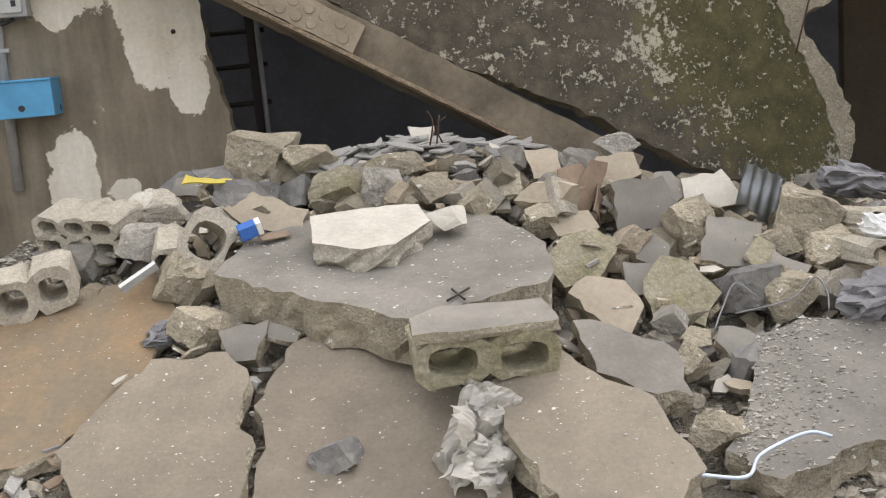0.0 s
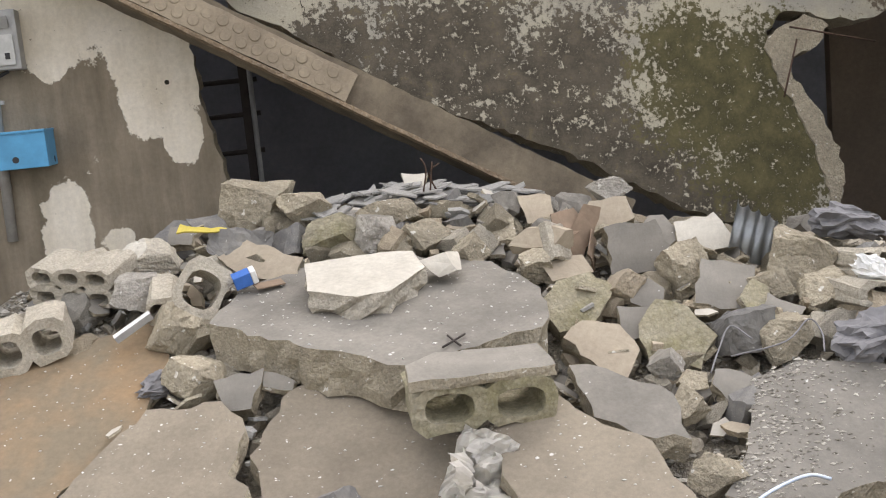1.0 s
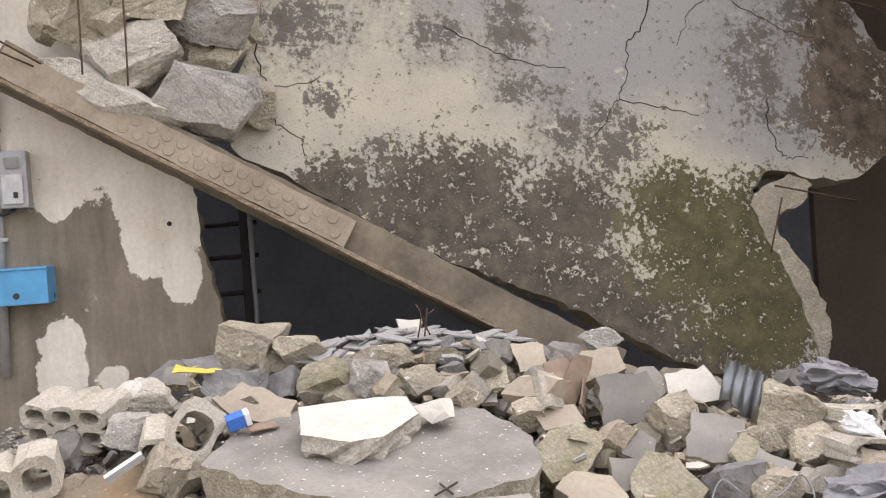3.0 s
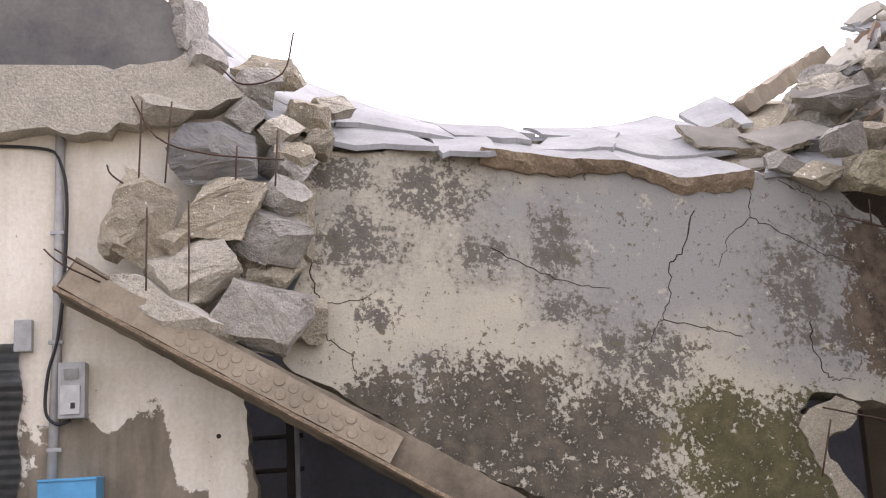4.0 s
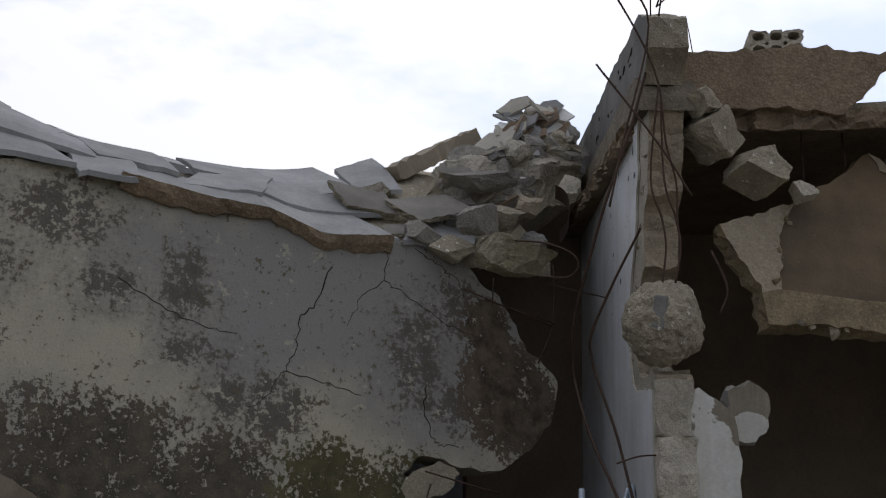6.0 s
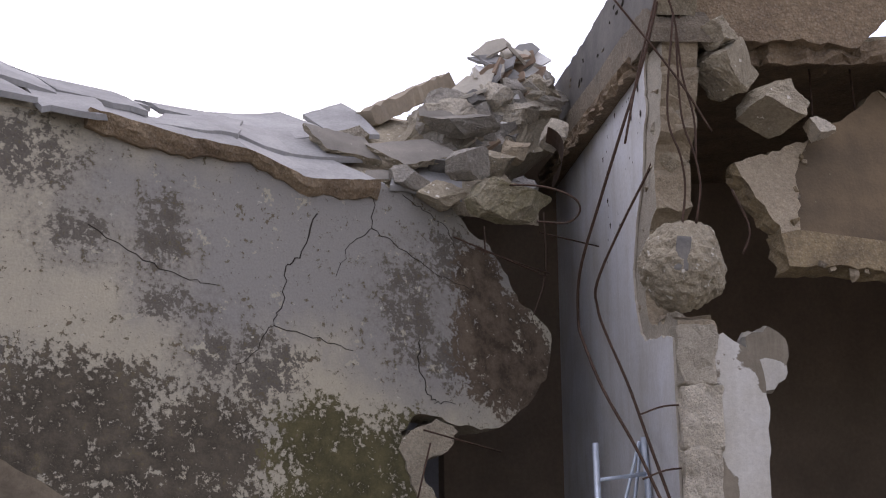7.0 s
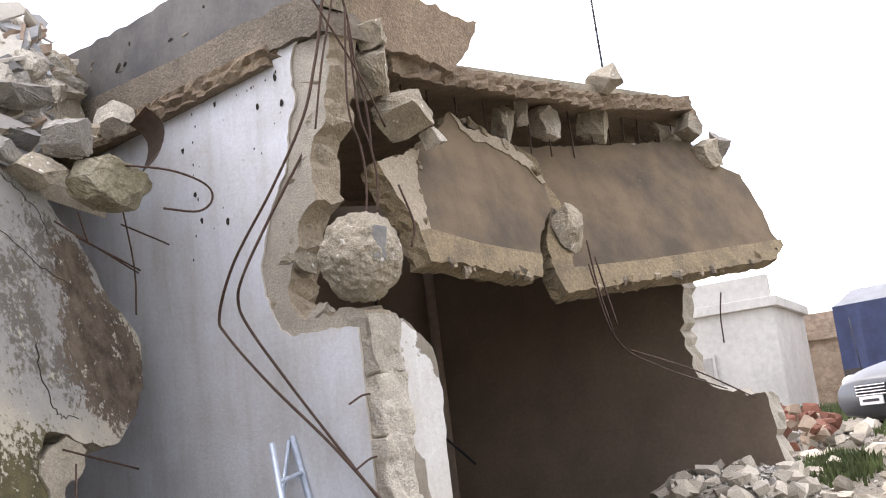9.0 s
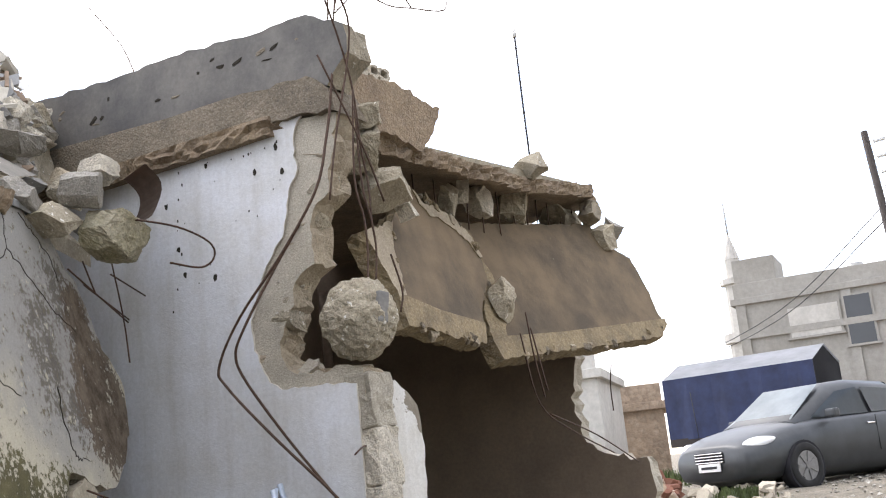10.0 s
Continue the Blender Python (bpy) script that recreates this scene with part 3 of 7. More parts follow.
part("plaster_skin", slab_bm([(-3.6, -0.1), (-3.6, 3.79), (-1.62, 3.68), (-1.30, 3.65), (-0.83, 3.64), (-0.26, 3.63), (-0.33, 3.51), (-0.32, 3.40), (-0.31, 3.32), (-0.38, 3.20), (-0.41, 3.09), (-0.45, 2.94), (-0.59, 2.81), (-0.66, 2.65), (-0.72, 2.50), (-0.71, 2.33), (-0.62, 2.13), (-0.53, 2.08), (-0.29, 2.08), (-0.02, 2.05), (-0.02, -0.1)], 0.013, 0.035, 0.010, 6, (0, 1, 2, 3, 19, 20), 0.003, 1), (WHITEWALL, PALE, PALE), wall_white, "pale bluish-white painted plaster skin").matrix_basis = pose(0, -0.016, 0)
# shell scars on the white wall
rng = random.Random(44)
for k in range(46):
    u, z = -rng.uniform(0.4, 1.35), rng.uniform(2.6, 3.55)
    if u > -0.9 and z < 3.1:
        continue
    r = rng.choice((0.004, 0.005, 0.006, 0.007, 0.016))
    bm = bmesh.new()
    bmesh.ops.create_circle(bm, cap_ends=True, segments=7, radius=r, matrix=pose(0, 0, 0, 90))
    for v in bm.verts:
        v.co.x *= rng.uniform(0.7, 1.3)
        v.co.z *= rng.uniform(0.8, 1.9)
    place(part("scar", bm, CRACK, wall_white), pose(u, -0.0195, z))
wall_right = place(part("wall_east", slab_bm([(-3.0, -0.1), (-3.0, 4.2), (-0.35, 4.2), (-0.3, 3.7), (-0.05, 3.62), (0.05, 3.0), (0.03, 2.4), (-0.06, 2.15), (0.04, 1.72), (0.32, 1.56), (0.58, 1.52), (0.62, 1.15), (0.72, 0.7), (0.8, -0.1)], 0.22, 0.06, 0.03, 8, (0, 1, 11), 0.03), (BROWNWALL, BLOCKCON, PALE)), FJ)
tagged(wall_right, "brown rendered room wall with a broken block edge", "wall", kind="structure")
wall_back = place(part("wall_back", a_box(6.2, 0.2, 4.3, pose(2.2, 0.1, 2.05)), BROWNWALL), frame_of((3.9, 7.72, 0), (0.98, -0.19, 0)))
tagged(wall_back, "brown rendered rear wall of the open room", "wall", kind="structure")
wall_hall = place(part("wall_hall", a_box(8.2, 0.2, 4.2, pose(0, 0.1, 1.9)), INNER), frame_of((0.4, 8.4, 0), (0.99, 0.12, 0)))
tagged(wall_hall, "dim grey rendered rear wall of the collapsed room", "wall", kind="structure")
# Added wall piece that blocks the sky between roof heap and side wall.
wall_hall_end = place(part("wall_hall_end", a_box(1.5, 0.2, 3.6, pose(0, 0.1, 1.8)), INNER), frame_of((4.15, 8.1, 0), (0.99, 0.12, 0)))
tagged(wall_hall_end, "added grey wall shutting out the sky behind the roof heap", "wall", kind="structure")
# Unseen wall, added to keep daylight out of the collapsed room.
wall_hall_side = place(part("wall_hall_side", a_box(0.2, 3.0, 3.4, pose(0, 1.5, 1.6)), INNER), frame_of((-2.3, 5.75, 0), (0.986, 0.164, 0)))
tagged(wall_hall_side, "unseen grey side wall added to keep the collapsed room dark", "wall", kind="structure")

# ---- corner pier with rough blocks and a plastered return ----
pier = thing("corner_pier", "broken masonry corner pier with flaking white plaster", "pier", FP)
part("plastered_return", slab_bm([(0.13, -0.1), (0.13, 2.02), (0.20, 2.06), (0.30, 1.99), (0.38, 1.92), (0.40, 1.7), (0.385, 1.3), (0.39, -0.1)], 0.17, 0.05, 0.006, 21, (0, 6, 7), 0.010), (WHITEPIER, PALE, PALE), pier, "flaking white plaster over grey render")
for k in range(7):
    bm = a_box(0.19, 0.22, 0.302, bevel=0.016)
    bmesh.ops.subdivide_edges(bm, edges=bm.edges, cuts=4, use_grid_fill=True)
    for v in bm.verts:
        v.co += noise.noise_vector(v.co * 9 + Vector((k * 3.1, 0, 0))) * 0.03 + noise.noise_vector(v.co * 30 + Vector((k, 0, 0))) * 0.012
    place(part("pier_block", bm, PALEROUGH if k % 3 else BLOCKCON, pier), pose(0.075 + 0.008 * (k % 2), 0.09, 0.15 + 0.302 * k, 0, 0, 2 * (k % 3 - 1)))
for z in (1.12, 1.42, 1.72):
    part("rebar_stub", a_tube(curve_pts([(0.05, 0.1, z), (-0.1, 0.0, z - 0.01), (-0.22, -0.05, z - 0.05)], 4), 0.005), REBAR, pier)

place(part("plaster_lump", slab_bm([(-0.13, -0.06), (-0.10, 0.10), (0.02, 0.16), (0.11, 0.10), (0.12, -0.08), (0.04, -0.17), (-0.07, -0.15)], 0.12, 0.04, 0.014, 27, (), 0.02), (WHITEPIER, PALE, PALE), pier, "rounded plastered lump cracked off the pier"), pose(0.50, 0.38, 1.97, 0, 0, 12))

# broken blocks along the open end of the white wall
ends = [(-0.18, 3.55), (-0.18, 3.37), (-0.23, 3.20), (-0.33, 3.03), (-0.42, 2.86), (-0.53, 2.68), (-0.57, 2.50), (-0.62, 2.32), (-0.43, 2.15)]
for k, (u, z) in enumerate(ends):
    bm = chunk_bm(0.24, 0.21, 0.20, 4400 + k, 7, 4, 0.16)
    place(part("block", bm, (ROUGH, OCHREROUGH, BLOCKCON)[k % 3], wall_white), pose(u + 0.01, 0.095, z, 4 * math.sin(k * 2.1), 6 * math.cos(k * 1.3), 6 * math.sin(k * 3.7)))

# ---- parapet and roof edge over the white wall ----
parapet = place(part("parapet", slab_bm([(-3.6, 4.02), (-3.6, 4.43), (-2.40, 4.35), (-1.75, 4.30), (-1.23, 4.30), (-0.62, 4.24), (-0.26, 4.23), (-0.14, 4.22), (0.12, 4.09), (0.13, 3.91), (-0.02, 3.75), (-0.15, 3.83), (-0.43, 3.84), (-0.78, 3.87), (-1.26, 3.88), (-1.88, 3.92)], 0.22, 0.07, 0.012, 9, (0, 1, 12, 13, 14, 15), 0.02), (PARAPET, ROUGH, PARAPET)), FE @ pose(0, -0.03, 0))
tagged(parapet, "dark weathered rendered parapet with a crumbled end", "parapet", kind="structure")
rr = random.Random(15)
for k in range(16):
    bm = chunk_bm(rr.uniform(0.02, 0.09), 0.012, rr.uniform(0.012, 0.035), 5200 + k, 8, 1, 0.1)
    place(part("chip", bm, CRACK if k % 3 else EDGEC, parapet), pose(-rr.uniform(0.1, 2.6), -0.001, rr.uniform(4.0, 4.2), 0, rr.uniform(-40, 10), 0))
slab_edge = place(part("roof_slab_edge", slab_bm([(-3.6, 4.02), (-1.88, 3.92), (-1.26, 3.88), (-0.78, 3.87), (-0.43, 3.84), (-0.15, 3.83), (-0.02, 3.75), (0.03, 3.58), (-0.21, 3.62), (-0.69, 3.62), (-1.24, 3.65), (-1.59, 3.68), (-3.6, 3.76)], 0.32, 0.06, 0.014, 10, (0, 1, 2), 0.015), (EDGEC, EDGEC, EDGEC)), FE @ pose(0, -0.06, 0))
tagged(slab_edge, "crumbled concrete edge of the roof slab", "roof slab", kind="structure")

# ---- roof of the open room ----
def roof_top(u):
    """Height of the roof slab's upper face along its broken front edge."""
    return 3.69 + 0.06 * u + 0.022 * u * u


bm = slab_bm([(-1.5, 0.35), (-0.95, 0.1), (-0.3, 0.02), (0.03, 0.0), (0.4, 0.03), (0.73, -0.03), (1.1, 0.02), (1.45, 0.05), (1.9, 0.0), (2.42, -0.02), (2.6, 0.06), (2.9, 0.02), (3.1, 0.12), (3.3, 0.3), (3.5, 3.2), (-1.5, 3.2)], 0.12, 0.05, 0.03, 12, (13, 14, 15), 0.03, 4)
for v in bm.verts:
    u, d, back = v.co
    v.co = (u, back + 0.03 * math.sin(9 * u) * d, roof_top(min(max(u, -0.4), 2.9)) - d)
bmesh.ops.recalc_face_normals(bm, faces=bm.faces)
roof = place(part("roof_slab", bm, (ROUGH, SOFFIT, SOFFIT)), FR)
tagged(roof, "broken brown concrete roof slab over the open room", "roof slab", kind="structure")
eave = place(part("eave_piece", slab_bm([(-1.25, 3.96), (-0.92, 3.99), (-0.5, 4.04), (0.0, 4.01), (-0.03, 3.93), (-0.24, 3.70), (-0.33, 3.64), (-0.75, 3.66), (-1.25, 3.62)], 0.55, 0.05, 0.02, 33, (), 0.035, 5), (SOFFIT, SOFFIT, ROUGH)), FR)
tagged(eave, "thick broken brown piece of the eaves at the corner", "roof slab", kind="structure")

# ---- hanging front plates of the roof ----
hung1 = thing("hanging_roof_plate", "taupe concrete roof plate hanging broken from its rebar", "concrete plate", FC1, "hanging roof plates")
part("plate", slab_bm([(-0.15, 0.59), (0.27, 0.75), (0.60, 0.96), (0.80, 1.12), (0.92, 1.0), (1.17, 1.01), (1.44, 0.97), (1.61, 0.88), (1.71, 0.73), (1.68, 0.53), (1.39, 0.29), (1.29, 0.14), (0.6, 0.16), (0.06, 0.22), (-0.01, 0.31), (-0.10, 0.44)], 0.13, 0.05, 0.014, 13, (11, 12), 0.02), (PANELC, LIPC, PANELC), hung1)
part("broken_edge", slab_bm([(0.02, 0.23), (0.6, 0.17), (1.30, 0.15), (1.19, -0.02), (0.71, -0.01), (0.31, 0.02), (0.03, 0.01)], 0.15, 0.045, 0.012, 14, (0, 1), 0.02), (LIPC, LIPC, LIPC), hung1, "ochre broken lower edge").matrix_basis = pose(0, -0.012, 0)
part("broken_end", slab_bm([(-0.16, 0.59), (0.29, 0.76), (0.19, 0.62), (0.17, 0.49), (0.13, 0.22), (0.03, 0.20), (-0.02, 0.31), (-0.10, 0.44)], 0.14, 0.04, 0.014, 15, (), 0.02), (OCHREROUGH, LIPC, LIPC), hung1, "ochre broken end").matrix_basis = pose(0, -0.014, 0)
part("broken_top", slab_bm([(0.78, 1.11), (0.92, 1.02), (1.17, 1.03), (1.44, 0.99), (1.63, 0.89), (1.73, 0.73), (1.66, 0.72), (1.52, 0.83), (1.36, 0.89), (1.1, 0.94), (0.95, 0.93), (0.84, 1.0)], 0.14, 0.04, 0.012, 25, (), 0.02), (OCHREROUGH, LIPC, LIPC), hung1, "ochre crumbled upper edge").matrix_basis = pose(0, -0.010, 0)
hung2 = thing("hanging_roof_plate", "long taupe concrete roof plate hanging askew along the front", "concrete plate", FC2, "hanging roof plates")
part("plate", slab_bm([(0.46, 1.13), (0.70, 1.15), (1.72, 1.28), (2.67, 1.42), (2.75, 1.24), (3.16, 1.10), (3.20, 0.76), (3.16, 0.46), (3.20, 0.40), (1.35, 0.17), (0.45, 0.08), (0.42, 0.20), (0.60, 0.24), (0.58, 0.66), (0.58, 0.84), (0.62, 1.01)], 0.13, 0.05, 0.012, 16, (8, 9), 0.02), (PANELC, LIPC, PANELC), hung2)
part("broken_edge", slab_bm([(0.40, 0.10), (1.35, 0.19), (3.22, 0.42), (3.20, 0.36), (3.0, 0.22), (2.51, 0.16), (1.97, 0.09), (0.89, -0.02), (0.34, -0.09)], 0.15, 0.05, 0.010, 17, (0, 1), 0.02), (LIPC, LIPC, LIPC), hung2, "paler broken lower edge").matrix_basis = pose(0, -0.012, 0)
part("broken_side", slab_bm([(0.30, 1.10), (0.47, 1.13), (0.62, 1.02), (0.60, 0.84), (0.66, 0.66), (0.64, 0.40), (0.50, 0.10), (0.34, -0.08), (0.30, 0.06), (0.34, 0.30), (0.54, 0.60), (0.52, 0.85), (0.42, 0.98)], 0.14, 0.04, 0.012, 18, (), 0.02), (LIPC, LIPC, LIPC), hung2, "ochre crumbled crack edge").matrix_basis = pose(0, -0.016, 0)
rr = random.Random(83)
for hung, line, count in ((hung1, [(0.03, 0.02), (0.6, 0.0), (1.2, 0.0)], 12), (hung1, [(0.82, 1.10), (1.2, 1.02), (1.5, 0.95), (1.70, 0.72)], 14), (hung1, [(0.12, 0.24), (0.17, 0.5), (0.28, 0.74)], 8), (hung2, [(0.34, -0.07), (1.4, 0.05), (2.5, 0.17), (3.15, 0.34)], 18), (hung2, [(0.36, 0.0), (0.55, 0.5), (0.55, 0.85), (0.42, 1.1)], 16)):
    for _ in range(count):
        k = rr.randrange(len(line) - 1)
        at = Vector(line[k]).lerp(Vector(line[k + 1]), rr.random())
        s = rr.uniform(0.03, 0.085)
        crumb = part("crumb", chunk_bm(s * 1.3, s, s * 0.9, rr.randrange(9000), 8, 2, 0.14), rr.choice((LIPC, OCHREROUGH, EDGEC)), hung)
        place(crumb, pose(at.x + rr.uniform(-0.02, 0.02), rr.uniform(-0.018, 0.03), at.y + rr.uniform(-0.02, 0.02), rr.uniform(0, 90), rr.uniform(0, 90), 0))

# ---- the fallen wall panel ----
panel = thing("fallen_wall_panel", "huge leaning wall panel with mould, moss and flaking limewash", "wall panel", FPAN)
part("plaster_face", slab_bm([(-0.79, -0.16), (-0.63, -0.22), (-0.53, -0.30), (-0.23, -0.51), (0.10, -0.71), (0.44, -0.86), (0.79, -1.03), (1.14, -1.24), (1.43, -1.41), (1.67, -1.51), (1.93, -1.57), (2.13, -1.58), (2.25, -1.48), (2.29, -1.34), (2.28, -1.15), (2.21, -0.98), (2.12, -0.84), (2.05, -0.71), (2.00, -0.58), (1.97, -0.48), (2.10, -0.36), (2.32, -0.42), (2.58, -0.46), (2.82, -0.34), (3.02, -0.15), (3.10, 0.05), (3.13, 0.15), (3.02, 0.26), (2.91, 0.34), (2.84, 0.50), (2.74, 0.69), (2.60, 0.78), (2.43, 0.98), (2.22, 1.0), (1.93, 1.0), (1.58, 0.92), (1.42, 0.95), (1.13, 1.05), (0.80, 1.06), (0.40, 1.14), (0.0, 1.19), (-0.41, 1.17), (-0.67, 1.10), (-0.77, 1.02), (-0.73, 0.61), (-0.82, 0.31), (-0.89, -0.07)], 0.2, 0.04, 0.012, 19, (), 0.016, 3, 0.02), (PANEL, ROUGH, INNER), panel)
# the thick broken rim at its low end
part("broken_rim", slab_bm([(2.22, -1.50), (2.30, -1.34), (2.29, -1.15), (2.22, -0.97), (2.13, -0.83), (2.07, -0.70), (2.10, -0.62), (2.25, -0.58), (2.34, -0.46), (2.20, -0.40), (2.02, -0.46), (1.95, -0.56), (1.99, -0.72), (2.08, -0.90), (2.14, -1.08), (2.18, -1.30)], 0.19, 0.04, 0.014, 20, (), 0.02), (ROUGH, ROUGH, ROUGH), panel, "pebbly broken rim").matrix_basis = pose(0, -0.012, 0)
cracks = ([(-0.72, 0.61), (-0.72, 0.40), (-0.68, 0.24), (-0.65, 0.04), (-0.52, -0.06), (-0.50, -0.24)],
          [(1.56, 0.76), (1.43, 0.49), (1.36, 0.43), (1.32, 0.24), (1.25, 0.09), (1.15, -0.06), (1.0, -0.18)],
          [(2.15, 0.06), (2.13, -0.10), (2.17, -0.26), (2.22, -0.31), (2.36, -0.30)],
          [(1.95, 0.96), (1.91, 0.71), (1.75, 0.59), (1.64, 0.37)],
          [(1.91, 0.71), (2.08, 0.62), (2.34, 0.46), (2.61, 0.38)],
          [(2.15, 0.95), (2.3, 0.86), (2.42, 0.78), (2.5, 0.62)],
          [(1.25, 0.09), (1.51, 0.03), (1.77, -0.05)],
          [(0.30, 0.55), (0.58, 0.38), (0.81, 0.31), (1.0, 0.28)],
          [(-0.78, 0.26), (-0.55, 0.24), (-0.35, 0.30)])
# Dark tubes on the face paint the shade inside the cracks.
for k, c in enumerate(cracks):
    rr = random.Random(500 + k)
    pts = []
    for (a, b), (a2, b2) in zip(c, c[1:]):
        for j in range(6):
            t = j / 6
            pts.append((a + (a2 - a) * t + rr.uniform(-0.012, 0.012), -0.001, b + (b2 - b) * t + rr.uniform(-0.012, 0.012)))
    part("crack", a_tube(pts, 0.0045 if k < 3 else 0.003, 4, 0.002), CRACK, panel)

# ---- the fallen beam ----
bx, bz = 2.55, -1.54
blen = math.hypot(bx, bz)
FH = FA @ pose(-1.93, -0.10, 0.46, 0, math.degrees(math.atan2(-bz, bx)), 0)
FACING = stony("stamped_facing", (0.33, 0.275, 0.2), (0.24, 0.198, 0.145), 45, 4.0, 0.5, 0.008, None, 0.0, 0.92)
beam = thing("fallen_beam", "fallen concrete lintel with a stamped ring pattern, sloping to the rubble", "beam", FH)
def beam_bm(x0, x1, y0, y1, z0, z1, seed, amp):
    bm = bmesh.new()
    n = max(2, int((x1 - x0) / 0.05))
    rr = random.Random(seed)
    rows = []
    for i in range(n + 1):
        x = x0 + (x1 - x0) * i / n
        rows.append([bm.verts.new((x, y + rr.uniform(-amp, amp), z + rr.uniform(-amp, amp))) for y, z in ((y0, z0), (y0, z1), (y1, z1), (y1, z0))])
    for a, b in zip(rows, rows[1:]):
        for k in range(4):
            bm.faces.new((a[k], b[k], b[(k + 1) % 4], a[(k + 1) % 4]))
    bm.faces.new(rows[0])
    bm.faces.new(rows[-1][::-1])
    bmesh.ops.recalc_face_normals(bm, faces=bm.faces)
    return bm
part("lintel_body", beam_bm(0.0, 3.45, 0.03, 0.26, -0.19, 0.0, 71, 0.005), BEAMCON, beam)
part("facing", beam_bm(0.02, 1.92, 0.0, 0.035, -0.18, -0.03, 72, 0.003), FACING, beam, "paler facing stamped with rings")
part("edge_strip", beam_bm(0.0, 3.45, -0.006, 0.05, -0.205, -0.185, 73, 0.002), SOFFIT, beam, "rusty lower edge")
for k in range(15):
    for row in range(2):
        x = 0.66 + k * 0.082 + row * 0.04
        bm = bmesh.new()
        bmesh.ops.create_cone(bm, cap_ends=True, segments=12, radius1=0.030, radius2=0.026, depth=0.005, matrix=pose(x, -0.0015, -0.075 - 0.06 * row, 90))
        part("ring_boss", bm, FACING, beam)

# ---- left roof slab with its parapet ----
eaves = place(part("eaves_slab", slab_bm([(-6.0, 3.28), (-6.0, 3.66), (-0.5, 3.66), (-0.12, 3.72), (0.12, 3.6), (0.20, 3.5), (0.02, 3.40), (-0.3, 3.36), (-0.62, 3.27), (-1.0, 3.3)], 0.75, 0.07, 0.025, 31, (0, 1), 0.03, 5), (PALEROUGH, PALEROUGH, PALEROUGH)), FG @ pose(0, -0.16, 0))
tagged(eaves, "rough crumbled concrete eaves slab", "roof slab", kind="structure")
left_parapet = place(part("parapet_west", slab_bm([(-6.0, 3.6), (-6.0, 4.6), (-0.75, 4.5), (-0.42, 4.32), (-0.24, 4.05), (-0.1, 3.88), (-0.02, 3.6)], 0.2, 0.07, 0.015, 32, (0, 1, 6), 0.02), (PARAPET, ROUGH, PARAPET)), FG @ pose(0, -0.1, 0.02))
tagged(left_parapet, "dark rendered parapet broken off in a slope", "parapet", kind="structure")


# ---- the sagging roof sheet behind the panel ----
def along(table, x):
    if x <= table[0][0]:
        return table[0][1] + (x - table[0][0]) * (table[1][1] - table[0][1]) / (table[1][0] - table[0][0])
    for (a, p), (b, q) in zip(table, table[1:]):
        if x <= b:
            return p + (q - p) * (x - a) / (b - a)
    return table[-1][1]


LIP = [(-1.49, 1.82), (-1.3, 1.65), (-1.02, 1.36), (-0.76, 1.24), (-0.57, 1.13), (-0.01, 1.12), (0.39, 1.08), (0.8, 1.02), (1.14, 1.01), (1.5, 0.89), (1.93, 0.94), (2.4, 0.96)]
REAR = [(-1.45, 2.4), (-1.21, 2.22), (-1.02, 2.07), (-0.72, 1.93), (-0.27, 1.76), (0.1, 1.62), (0.43, 1.58), (0.82, 1.56), (1.2, 1.57), (1.63, 1.60), (1.98, 1.68), (2.6, 1.9)]
FS = frame_of(PA, (0.986, 0.164, 0))


def sheet(u, d):
    """Height of the sagging sheet at u along the panel and d metres back."""
    t = min(max((d - 0.34) / 1.16, -0.1), 1.0)
    return along(LIP, u) * (1 - t) + along(REAR, u) * t + 0.05 * math.sin(math.pi * min(t, 1)) - max(0, d - 1.62) * 0.25


sunk = thing("collapsed_roof", "sagging whitewashed roof sheet cracked into layered plates", "roof", FS)
bm = bmesh.new()
US, DS = list(np.arange(-1.5, 3.3, 0.1)), (0.36, 0.5, 0.9, 1.3, 1.62, 2.2, 3.0)
for low in (0.0, -0.10):
    for d0, d1 in zip(DS, DS[1:]):
        for a, b in zip(US, US[1:]):
            q = [bm.verts.new((x, y, sheet(x, y) - 0.035 + low)) for x, y in ((a, d0), (b, d0), (b, d1), (a, d1))]
            bm.faces.new(q if not low else q[::-1])
for a, b in zip(US, US[1:]):
    bm.faces.new([bm.verts.new((x, DS[0], sheet(x, DS[0]) - z)) for x, z in ((a, 0.135), (b, 0.135), (b, 0.035), (a, 0.035))])
bmesh.ops.remove_doubles(bm, verts=bm.verts, dist=0.001)
part("screed", bm, ROUGH, sunk, "rough grey screed")
rng = random.Random(77)
